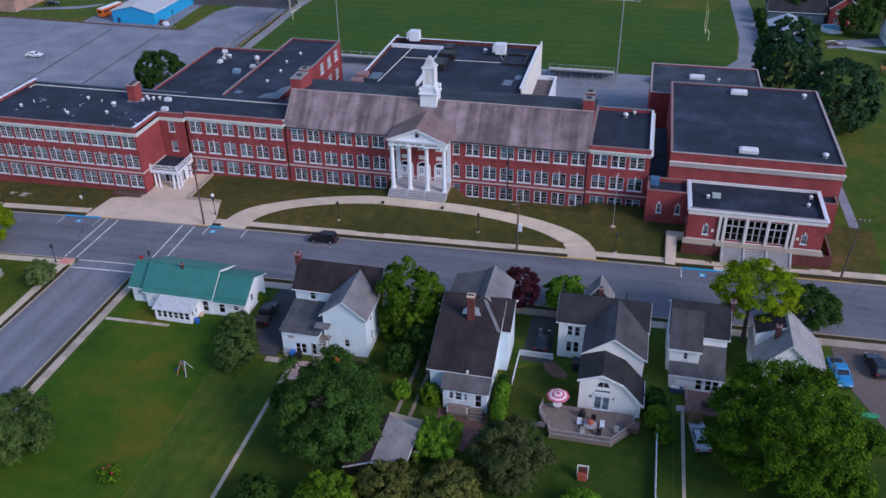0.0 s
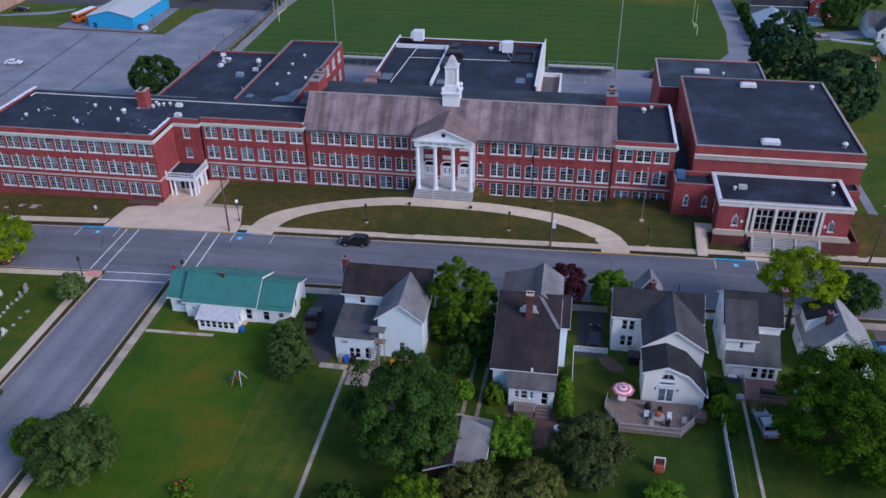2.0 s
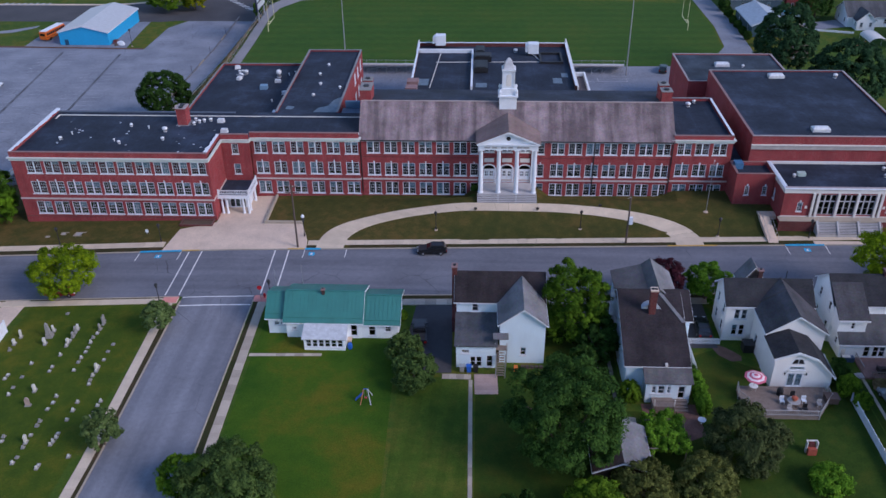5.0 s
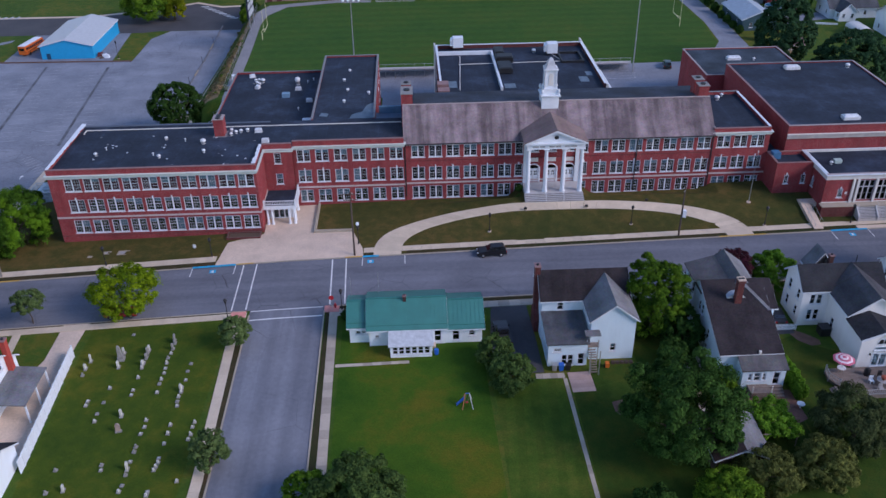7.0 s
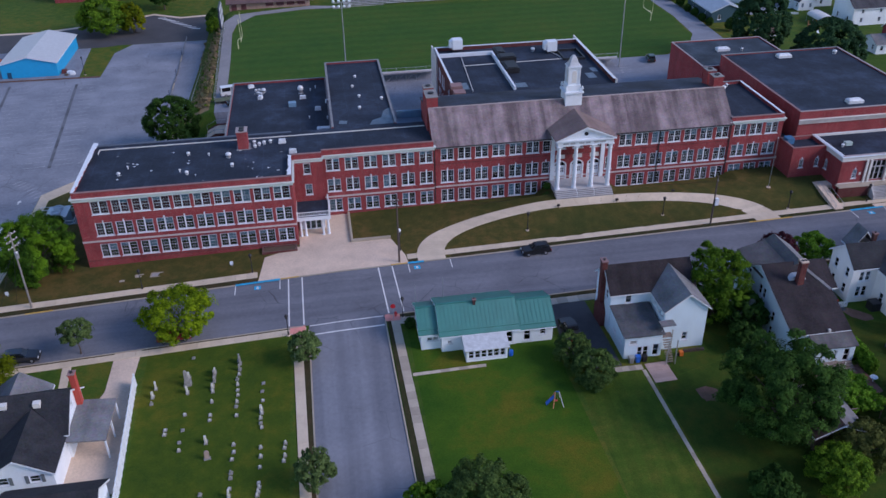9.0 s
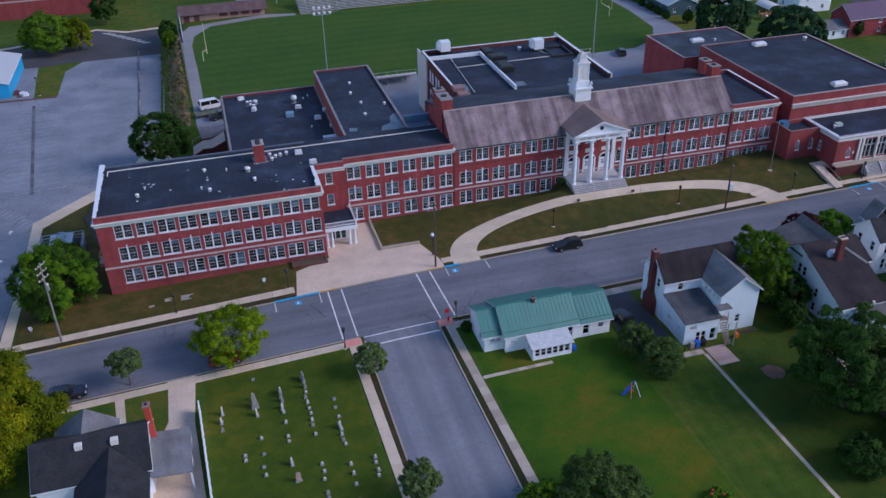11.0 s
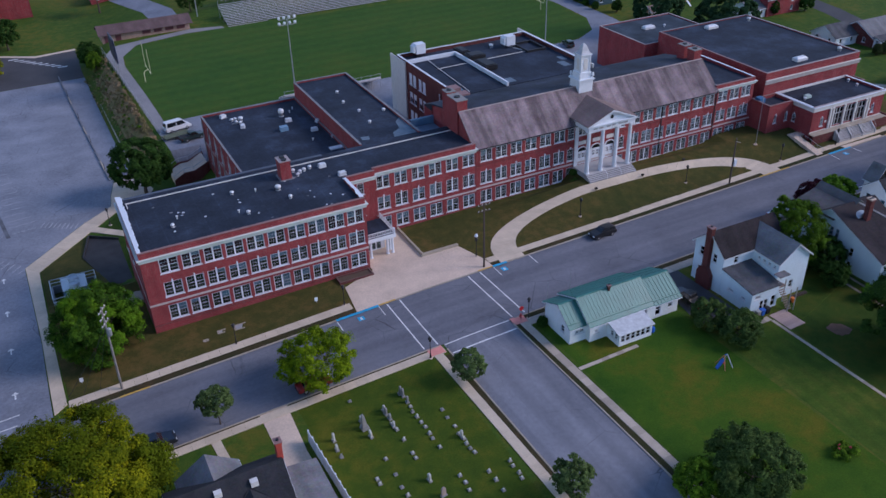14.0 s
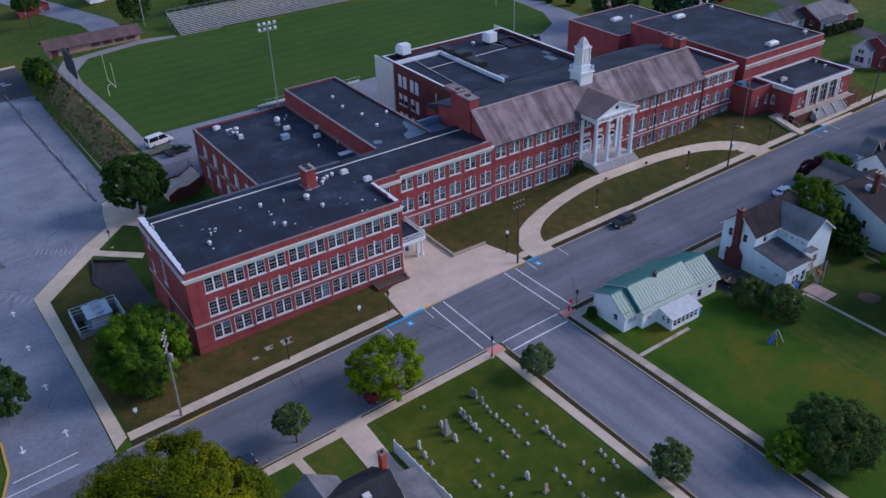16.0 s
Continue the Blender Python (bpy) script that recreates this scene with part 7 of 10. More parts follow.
for run in DECK_EDGE:
    for (xa, ya), (xb, yb) in zip(run, run[1:]):
        n = max(2, round(math.hypot(xb - xa, yb - ya) / 0.26))
        for z in (0.78, 1.46):
            part("rail", rod(bmesh.new(), (xa, ya, G + z), (xb, yb, G + z), 0.05, n=5), RAIL_WOOD, deck)
        part("skirt", fixed_normals(solid(bmesh.new(), [(xa, ya, G), (xb, yb, G), (xb, yb + 0.05, G), (xa, ya + 0.05, G)], [(xa, ya, G + 0.56), (xb, yb, G + 0.56), (xb, yb + 0.05, G + 0.56), (xa, ya + 0.05, G + 0.56)])), DECK_WOOD, deck)
        for k in range(n + 1):
            f = k / n
            put("post" if k in (0, n) else "baluster", block_mesh("post", RAIL_WOOD, -0.06, 0.06, -0.06, 0.06, -0.6, 1.0) if k in (0, n) else block_mesh("baluster", RAIL_WOOD, -0.025, 0.025, -0.025, 0.025, 0.15, 0.86), pose(xa + (xb - xa) * f, ya + (yb - ya) * f, G + 0.6), deck)
for i in range(3):
    part("step", boxed(28.1 - 0.28 * i, 28.9 - 0.28 * i, -49.5, -48.7, G, G + 0.42 - 0.15 * i), DECK_WOOD, deck)
umb = thing("parasol", 30.0, -46.2, G + 0.6, "pink and white striped garden parasol", "parasol")
part("pole", rod(bmesh.new(), (30, -46.2, G + 0.6), (30, -46.2, G + 3.1), 0.03), STEEL, umb)
PINK = plain("pink_canvas", (0.55, 0.12, 0.18), 0.8)
PALE = plain("pale_pink_canvas", (0.75, 0.62, 0.64), 0.8)
radii = (0.0, 0.28, 0.56, 0.84, 1.12, 1.4)
for k in range(5):
    bm = bmesh.new()
    for i in range(8):
        a, b = i * math.pi / 4, (i + 1) * math.pi / 4
        pts = [(30 + r * math.cos(c), -46.2 + r * math.sin(c), G + 3.15 - 0.32 * r) for r, c in ((radii[k], a), (radii[k + 1], a), (radii[k + 1], b), (max(radii[k], 0.01), b))]
        solid(bm, pts, [(x, y, z + 0.02) for x, y, z in pts])
    part("canopy_stripe", fixed_normals(bm), PINK if k % 2 == 0 else PALE, umb)
def round_table(x, y, z, r, top, label):
    t = thing("round_table", x, y, z, label, "table")
    part("tabletop", lathe(bmesh.new(), x, y, [(r, z + 0.7), (r, z + 0.74), (0.02, z + 0.745)], 20), top, t)
    for k in range(4):
        a = math.pi / 4 + k * math.pi / 2
        part("leg", rod(bmesh.new(), (x + 0.7 * r * math.cos(a), y + 0.7 * r * math.sin(a), z), (x + 0.6 * r * math.cos(a), y + 0.6 * r * math.sin(a), z + 0.7), 0.03), STEEL, t)


round_table(34.2, -48.9, G + 0.6, 0.8, RAIL_WOOD, "round pale garden table on the deck")
round_table(30.0, -46.2, G + 0.6, 0.55, WHITE, "small white table under the parasol")
for x, y, c in ((32.9, -48.5, WHITE), (33.4, -50.0, RAIL_WOOD), (35.3, -49.9, DARK_METAL), (35.6, -48.4, WHITE), (34.5, -47.6, DARK_METAL), (37.3, -49.0, RAIL_WOOD)):
    ch = thing("garden_chair", x, y, G + 0.6, "small slatted garden chair on the deck", "chair", "chairs on the deck")
    part("seat", boxed(x - 0.28, x + 0.28, y - 0.28, y + 0.28, G + 0.98, G + 1.04), c, ch)
    part("backrest", boxed(x - 0.28, x + 0.28, y + 0.22, y + 0.28, G + 1.04, G + 1.55), c, ch)
    for sx in (-0.24, 0.24):
        for sy in (-0.24, 0.24):
            part("leg", boxed(x + sx - 0.03, x + sx + 0.03, y + sy - 0.03, y + sy + 0.03, G + 0.6, G + 0.98), c, ch)
pl = thing("flower_pot", 34.2, -48.9, G + 1.345, "terracotta pot of orange flowers on the table", "flower pot")
part("pot", lathe(bmesh.new(), 34.2, -48.9, [(0.18, G + 1.346), (0.27, G + 1.6)], 12), plain("terracotta", (0.36, 0.14, 0.07), 0.8), pl)
part("bouquet", lathe(bmesh.new(), 34.2, -48.9, [(0.27, G + 1.6), (0.42, G + 1.72), (0.34, G + 1.9), (0.1, G + 1.98)], 11), plain("orange_flowers", (0.38, 0.09, 0.05), 0.9, vary=0.5, scale=9), pl)
sh = thing("deck_box", 39.0, -48.2, G, "dark brown storage bench on the deck", "storage box")
part("body", boxed(38.3, 39.8, -48.6, -47.4, G + 0.6, G + 1.4), plain("dark_brown_wood", (0.07, 0.045, 0.04), 0.7), sh)
part("lid", boxed(38.2, 39.9, -48.7, -47.3, G + 1.4, G + 1.5), plain("brown_lid", (0.09, 0.06, 0.05), 0.7), sh)
gr = thing("grill", 33.1, -46.9, G + 0.6, "black covered barbecue grill on the deck", "grill")
part("body", lathe(bmesh.new(), 33.1, -46.95, [(0.4, G + 0.6), (0.42, G + 1.3), (0.3, G + 1.65), (0.1, G + 1.75)], 10), DARK_METAL, gr)

# the fifth house
h5 = thing("house", 45, -34, G, "white two-storey house with dark roof and stepped rear", "house", "houses facing the school")
house_block(h5, "x", 42.9, 49.9, -35.0, -28.0, G, 3.85, 3.85, -31.5, 6.4, SHINGLE_BLACK, over=0.25, holes={"W": [(-33.6, 2.0, 0.8, 1.4), (-30, 2.0, 0.8, 1.4), (-33.6, -1.2, 0.8, 1.5), (-30, -1.2, 0.8, 1.6)]})
bm = bmesh.new()
for x in (43.0, 46.4):
    prism(bm, [(-37.2, 0.6), (-35.01, 0.6), (-35.01, 4.1), (-37.2, 3.0)], "x", x, x + 0.2)
facade(bm, "S", 43.2, 46.4, -37.2, 0.6, 3.0, [(44.6, 45.2, 1.35, 2.45)], 0.2)
part("wall", fixed_normals(bm), SIDING, h5)
window(h5, "S", -37.2, 44.9, 1.35, 0.6, 1.1, 1, 1, 2, blind=0)
slope(h5, [(42.75, -37.5, 2.85), (46.85, -37.5, 2.85), (46.85, -32.6, 5.66), (42.75, -32.6, 5.66)], SHINGLE_DUSK, 0.22)
part("roof_trim", boxed(42.75, 46.85, -37.58, -37.5, 2.75, 3.0), WHITE, h5)
shed(h5, 43.3, 49.7, -38.5, -35.02, G, 0.0, 2.25, SHINGLE_SLATE, holes={"S": [(46.9, -2.2, 0.85, 1.9), (48.5, -2.2, 1.7, 1.9)], "W": [(-36.8, -1.2, 0.8, 1.1)]})
part("roof_trim", boxed(43.05, 49.95, -38.82, -38.75, -0.28, -0.08), WHITE, h5)
part("door", boxed(43.6, 44.1, -38.54, -38.5, -1.9, -0.9), CREAM, h5)
chimney(h5, 49.92, 50.5, -31.9, -31.2, G, 7.3, BRICK_SOOT, 1)
pat = thing("wooden_porch", 47.5, -41.0, G, "brown wooden back porch with low rail", "porch")
PORCH_WOOD = plain("brown_porch_wood", (0.26, 0.145, 0.12), 0.8, vary=0.3, scale=2.0)
for i in range(27):
    x = 45.3 + 0.212 * i
    part("board", boxed(x, x + 0.2, -43.0, -38.9, G, G + 0.35), PORCH_WOOD, pat)
for i in range(16):
    put("baluster", block_mesh("baluster", DECK_WOOD, -0.03, 0.03, -0.03, 0.03, 0, 0.85), pose(46.0 + 0.33 * i, -43.0, G + 0.35), pat)
part("rail", boxed(45.9, 51.0, -43.05, -42.95, G + 1.2, G + 1.28), DECK_WOOD, pat)
for i in range(9):
    put("baluster", block_mesh("baluster", DECK_WOOD, -0.03, 0.03, -0.03, 0.03, 0, 0.85), pose(45.36, -39.1 - 0.33 * i, G + 0.35), pat)
part("rail", boxed(45.3, 45.4, -41.85, -39.0, G + 1.2, G + 1.28), RAIL_WOOD, pat)
for i in range(2):
    part("step", boxed(44.3 + 0.3 * i, 45.28, -42.9, -41.9, G, G + 0.12 + 0.11 * i), RAIL_WOOD, pat)
bs = thing("storage_bench", 44.2, -39.4, G, "blue and white covered bench by the wall", "bench")
part("body", boxed(43.5, 45.1, -39.6, -38.95, G, G + 0.75), plain("dark_blue_cover", (0.03, 0.07, 0.14), 0.7, vary=0.4, scale=3), bs)
part("lid", boxed(43.55, 44.6, -39.5, -39.0, G + 0.752, G + 0.86), CREAM, bs)
sofa = thing("garden_sofa", 48.6, -41.6, G + 0.35, "dark brown wicker garden sofa on the porch", "sofa")
WICKER = plain("dark_wicker", (0.05, 0.035, 0.032), 0.8, vary=0.3, scale=6)
part("seat", boxed(47.4, 50.2, -42.0, -41.2, G + 0.35, G + 0.8), WICKER, sofa)
part("backrest", boxed(47.4, 50.2, -42.25, -42.01, G + 0.35, G + 1.25), WICKER, sofa)
for x in (47.25, 50.2):
    part("armrest", boxed(x, x + 0.15, -42.25, -41.2, G + 0.35, G + 1.0), WICKER, sofa)
# the sixth house
h6 = thing("house", 57, -33, G, "grey-roofed white cape house with brick chimney", "house", "houses facing the school")
house_block(h6, "y", -36.4, -28.4, 53.5, 62.2, G, 1.15, 0.2, 57.2, 5.1, SHINGLE_PALE, over=0.3, holes={"W": [(-34.4, -1.0, 0.9, 1.4), (-31.6, -1.0, 0.9, 1.4)]})
bm = bmesh.new()
for y in (-32.6, -29.2):
    prism(bm, [(53.7, 1.2), (57.0, 4.7), (53.7, 3.5)], "y", y, y + 0.2)
box(bm, 53.7, 53.9, -32.4, -29.2, 1.2, 3.5)
part("wall", fixed_normals(bm), SIDING, h6)
slope(h6, [(53.45, -32.75, 3.4), (57.2, -32.75, 4.95), (57.2, -28.85, 4.95), (53.45, -28.85, 3.4)], SHINGLE_BLACK, 0.14)
slope(h6, [(53.45, -32.85, 3.34), (57.2, -32.85, 4.9), (57.2, -32.75, 4.9), (53.45, -32.75, 3.34)], WHITE, 0.24, "roof_trim")
window(h6, "W", 53.62, -30.8, 1.9, 0.9, 1.2, 1, 1, 2, blind=0)
window(h6, "S", -36.46, 56.6, 1.9, 0.9, 1.2, 1, 1, 2, blind=0)
chimney(h6, 55.6, 56.15, -33.6, -33.05, 3.0, 5.6, BRICK_SOOT, 1)

# the white house with the carport, west of the graveyard
h7 = thing("house", -86, -42, -2.8, "white cottage with charcoal roof and red chimney", "house")
house_block(h7, "x", -89.2, -77.3, -47.6, -39.6, -3.3, 1.0, 1.0, -43.6, 3.9, SHINGLE_BLACK, holes={"E": [(-43.6, 1.6, 0.9, 1.2)]})
house_block(h7, "y", -53.4, -47.61, -84.8, -77.6, -3.3, 0.7, 0.7, -81.2, 2.9, SHINGLE_BLACK, skip="N", holes={"S": [(-83.0, -0.7, 1.2, 1.1), (-79.6, -0.7, 1.2, 1.0)]})
bm = bmesh.new()
for s in (-1, 1):
    lo = [(-81.2 + s * 3.9, -47.8, 0.5), (-81.2, -47.8, 2.9), (-81.2, -45.2, 2.9), (-81.2 + s * 0.4, -45.4, 2.8)]
    solid(bm, lo, [(x, y, z + 0.17) for x, y, z in lo])
part("roof", fixed_normals(bm), SHINGLE_BLACK, h7)
house_block(h7, "y", -39.59, -38.4, -87.6, -81.1, -3.3, 0.9, 0.9, -84.3, 3.1, SHINGLE_GREY, skip="S")
bm = bmesh.new()
for s in (-1, 1):
    lo = [(-84.3 + s * 3.6, -39.3, 0.7), (-84.3, -39.3, 3.1), (-84.3, -42.5, 3.1), (-84.3 + s * 0.4, -42.3, 3.0)]
    solid(bm, lo, [(x, y, z + 0.17) for x, y, z in lo])
part("roof", fixed_normals(bm), SHINGLE_GREY, h7)
chimney(h7, -77.25, -76.6, -42.3, -41.5, -3.3, 5.2, plain("bright_red_brick", (0.42, 0.06, 0.04), 0.8), 1)
for x in (-83.0, -79.6):
    for s in (-1, 1):
        part("shutter", boxed(x + s * 0.85 - 0.2, x + s * 0.85 + 0.2, -53.46, -53.405, -0.75, 0.4), plain("grey_shutter", (0.14, 0.16, 0.17), 0.7) if x < -80 and s < 0 else bpy.data.materials["grey_shutter"], h7)
for x, y in ((-84.4, -44.6), (-80.6, -44.8)):
    part("skylight", boxed(x - 0.4, x + 0.4, y - 0.35, y + 0.35, 3.0, 3.65), CREAM, h7)
cp = thing("carport", -75.2, -45, -2.9, "flat grey-roofed carport on white posts", "carport")
bm = bmesh.new()
solid(bm, [(-77.25, -48.8, 0.35), (-72.8, -48.8, 0.0), (-72.8, -41.4, 0.0), (-77.25, -41.4, 0.35)], [(-77.25, -48.8, 0.55), (-72.8, -48.8, 0.2), (-72.8, -41.4, 0.2), (-77.25, -41.4, 0.55)])
part("roof", fixed_normals(bm), SHINGLE_GREY, cp)
for y in (-48.5, -45.0, -41.7):
    part("post", boxed(-73.1, -72.9, y - 0.1, y + 0.1, -3.3, 0.02), WHITE, cp)
gar = thing("garage", -77, -58, -2.8, "white garage with charcoal shingle roof", "garage")
house_block(gar, "x", -82.0, -71.8, -62, -55.2, -3.3, 0.0, 0.0, -58.4, 2.0, SHINGLE_BLACK)
fence = thing("white_fence", -72.4, -44, -2.8, "tall white solid board fence along the driveway", "fence")
for i in range(16):
    y = -35.6 - 1.35 * i
    x = lerp(y, [-57, -35], [-70.9, -71.9])
    h = 1.9
    part("panel", boxed(x - 0.04, x + 0.04, y - 1.34, y, -3.0, -2.85 + h), WHITE, fence)
    part("post", boxed(x - 0.09, x + 0.09, y - 0.09, y + 0.09, -3.0, -2.75 + h), WHITE, fence)

# sheds and small garden buildings
cover("lobby_walk", [(50.9, kerb_n(51) + 2.0), (61.5, kerb_n(61) + 2.0), (61.5, -6.7), (50.9, -6.7)], 0.09, CONCRETE, "pale concrete walk before the lobby steps", "walk")
EARTH = plain("bare_brown_earth", (0.155, 0.085, 0.060), 0.95, vary=0.3, scale=0.8)
cover("bare_patch", [(27.0, -36.8), (28.2, -36.4), (29.4, -37.4), (30.6, -38.7), (30.4, -39.7), (29.0, -39.9), (27.6, -38.6)], 0.03, EARTH, "bare brown earth worn in the lawn", "earth")
cover("bare_patch", [(-0.6, -49.6), (0.9, -49.2), (2.1, -50.0), (2.4, -51.6), (1.0, -52.2), (-0.5, -51.4)], 0.03, EARTH, "bare brown earth worn in the lawn", "earth")
gg = thing("garage", 11.3, -58.8, G, "brown garden garage with grey and dark brown shingle roof", "garage")
house_block(gg, "y", -62.2, -55.4, 8.3, 14.4, G, 0.0, 0.0, 11.3, 1.35, SHINGLE_GREY, plain("shed_brown", (0.06, 0.035, 0.03), 0.8))
# the west slope is darker and browner than the grey east slope
slope(gg, [(7.92, -62.58, 0.05), (11.3, -62.58, 1.53), (11.3, -55.02, 1.53), (7.92, -55.02, 0.05)], shingle_mat("garage_brown_shingles", (0.05, 0.03, 0.028), (0.10, 0.06, 0.052), 0.15), 0.06)
cover("driveway", [(9.9, -50.6), (14.6, -51.2), (14.6, -55.2), (9.8, -55.2)], 0.045, CONCRETE_OLD, "worn tan concrete apron before the garage", "driveway")

side = thing("side_block", 16.1, 40, -2, "low side block with white parapet and brown flat roof", "building")
part("wall", boxed(17.95, 18.25, 27.0, 51.8, -3.0, 5.0), WHITE, side)
part("wall", boxed(13.92, 17.94, 51.5, 51.8, -3.0, 5.0), WHITE, side)
part("coping", boxed(17.9, 18.3, 27.0, 51.85, 5.0, 5.08), WHITE, side)
part("coping", boxed(13.92, 17.89, 51.45, 51.85, 5.0, 5.08), WHITE, side)
part("roof", boxed(13.92, 17.94, 27.0, 51.49, 4.0, 4.2), plain("brown_stained_roof_felt", (0.105, 0.085, 0.090), 0.8, vary=0.45, scale=0.8), side)
lobby_annex = thing("side_annex", 67.6, 5.5, -1, "low red brick annex beside the lobby", "annex")
part("wall", boxed(65.82, 68.5, 3.4, 6.38, -2.4, 4.3), BRICK, lobby_annex)
part("roof", boxed(66.35, 68.3, 3.6, 6.38, 4.302, 4.36), MEMBRANE, lobby_annex)
part("parapet", boxed(66.12, 68.5, 3.4, 3.6, 4.302, 4.65), BRICK, lobby_annex)
part("parapet", boxed(68.3, 68.5, 3.61, 6.38, 4.302, 4.65), BRICK, lobby_annex)
part("coping", boxed(66.12, 68.55, 3.35, 3.65, 4.652, 4.72), COPING, lobby_annex)
part("coping", boxed(68.25, 68.55, 3.66, 6.38, 4.652, 4.72), COPING, lobby_annex)

# ---- places behind the school ----
shop = thing("blue_shed", -124, 124, -9.5, "bright blue metal shed with pale grey roof", "shed")
BLUE = plain("bright_blue_sheet", (0.015, 0.33, 0.62), 0.45, vary=0.06)
house_block(shop, "y", 113.5, 139.0, -130.5, -115.6, -9.8, -5.4, -5.4, -123.0, -3.6, plain("pale_sheet_roof", (0.46, 0.48, 0.49), 0.45, vary=0.1), BLUE)
part("door", boxed(-129.0, -127.9, 113.40, 113.48, -9.6, -7.6), plain("dark_blue_door", (0.01, 0.06, 0.12), 0.6), shop)
conc = thing("field_house", -57, 148, -3, "low tan brick field house with brown shingle roof", "building")
TAN = brick_mat("tan_brick", (0.44, 0.29, 0.23), (0.38, 0.23, 0.18), (0.42, 0.34, 0.29))
house_block(conc, "x", -70.0, -45.0, 146.2, 153.0, -3.2, -0.3, -0.3, 149.6, 1.2, shingle_mat("rust_brown_shingles", (0.095, 0.050, 0.048), (0.165, 0.092, 0.085), 0.1), TAN, over=0.9, trim=False)
for i in range(4):
    x = -57.5 + 3.3 * i
    part("shutter", boxed(x - 1.2, x + 1.2, 146.12, 146.19, -1.9, -0.9), plain("maroon_shutter", (0.12, 0.035, 0.04), 0.6) if i == 0 else bpy.data.materials["maroon_shutter"], conc)
for x in (-68.5, -65.5):
    part("door", boxed(x - 0.8, x + 0.8, 146.12, 146.19, -3.1, -1.0), bpy.data.materials["maroon_shutter"], conc)
tan_b = thing("brick_building", -178, 126, -9, "tan brick building with brown roof beyond the car park", "building")
house_block(tan_b, "y", 117.6, 142.0, -190.0, -169.6, -10, -5.2, -5.2, -179.8, -2.4, bpy.data.materials["rust_brown_shingles"], TAN, trim=False)
far_b = thing("school_building", -97, 200, -8, "large red brick building beyond the back road", "building")
flat_block(far_b, -135, -98, 196, 230, -10, 0, {}, cap=CREAM, roof=0.4, band=[(-4.0, -3.6)])
far_c = thing("school_building", -91, 228, -9.8, "lower red brick building beyond the back road", "building")
flat_block(far_c, -97.8, -84.8, 216.2, 240, -10, -2.5, {}, cap=CREAM, roof=0.4)


PLANK = plain("pale_aluminium_plank", (0.62, 0.60, 0.60), 0.5, 0.1, vary=0.1)


def bleacher(name, x0, x1, y0, rows, rise, depth, z, facing, label):
    """Rows of aluminium planks on raked frames."""
    b = thing(name, (x0 + x1) / 2, y0, z, label, "bleachers")
    for i in range(rows):
        y = y0 + facing * depth * i
        h = z + 0.35 + rise * i
        part("seat_plank", boxed(x0, x1, min(y, y + facing * 0.36), max(y, y + facing * 0.36), h, h + 0.06), PLANK, b)
        part("foot_plank", boxed(x0, x1, min(y - facing * 0.35, y - facing * 0.02), max(y - facing * 0.35, y - facing * 0.02), h - 0.42, h - 0.36), PLANK, b)
        # boards added to keep light out, so the underside goes dark
        if facing < 0:
            part("riser_board", boxed(x0, x1, y - 0.40, y - 0.37, h - 0.36, h + rise - 0.37), PLANK, b)
            part("deck_board", boxed(x0, x1, y - 0.36, y - 0.02, h - 0.06, h - 0.01), PLANK, b)
    n = int((x1 - x0) / 2.4)
    for k in range(n + 1):
        x = x0 + (x1 - x0) * k / n
        yb = y0 + facing * depth * (rows - 1)
        bm = rod(bmesh.new(), (x, y0, z + 0.2), (x, yb, z + 0.2 + rise * (rows - 1)), 0.06)
        rod(bm, (x, yb, z - 0.2), (x, yb, z + 1.3 + rise * (rows - 1)), 0.05)
        rod(bm, (x, (y0 + yb) / 2, z - 0.2), (x, (y0 + yb) / 2, z + rise * (rows - 1) / 2), 0.05)
        if k < n:
            rod(bm, (x, yb, z), (x + (x1 - x0) / n, yb, z + 0.2 + rise * (rows - 1)), 0.04)
        part("frame", bm, STEEL, b)
    yb = y0 + facing * depth * rows
    part("back_rail", rod(bmesh.new(), (x0, yb, z + 1.4 + rise * (rows - 1)), (x1, yb, z + 1.4 + rise * (rows - 1)), 0.04), STEEL, b)


bleacher("bleachers", -34.5, 34, 142.2, 14, 0.28, 0.75, -2.4, 1, "long pale aluminium bleachers on the far side of the field")
bleacher("bleachers", -40, -16.0, 75.5, 8, 0.3, 0.7, -2.1, -1, "aluminium bleachers with open frames behind the school")
bleacher("bleachers", 14.5, 30.0, 75.5, 8, 0.3, 0.7, -2.0, -1, "aluminium bleachers with open frames behind the school")


def flood(x, y, z0, z1):
    """A tall field light: tapered pole, cross arms and lamp heads."""
    t = thing("field_light", x, y, z0, "tall steel field light pole with lamp heads", "light pole", "light poles of the field")
    part("pole", rod(bmesh.new(), (x, y, z0), (x, y, z1), 0.17, 0.09, 8), STEEL, t)
    for k, zz in enumerate((z1 - 0.3, z1 - 1.5)):
        part("cross_arm", boxed(x - 2.0, x + 2.0, y - 0.06, y + 0.06, zz, zz + 0.12), STEEL, t)
        for i in range(4):
            xx = x - 1.8 + 1.2 * i
            part("lamp_head", lathe(bmesh.new(), xx, y + 0.25, [(0.12, zz + 0.1), (0.34, zz + 0.3), (0.34, zz + 0.5), (0.15, zz + 0.7)], 10), WHITE, t)


flood(-37.7, 69.2, -2.3, 18.2)
flood(30.6, 70.0, -2.2, 21.0)
for x in (-40.0, 33.0):
    flood(x, 158.0, -2.5, 20)


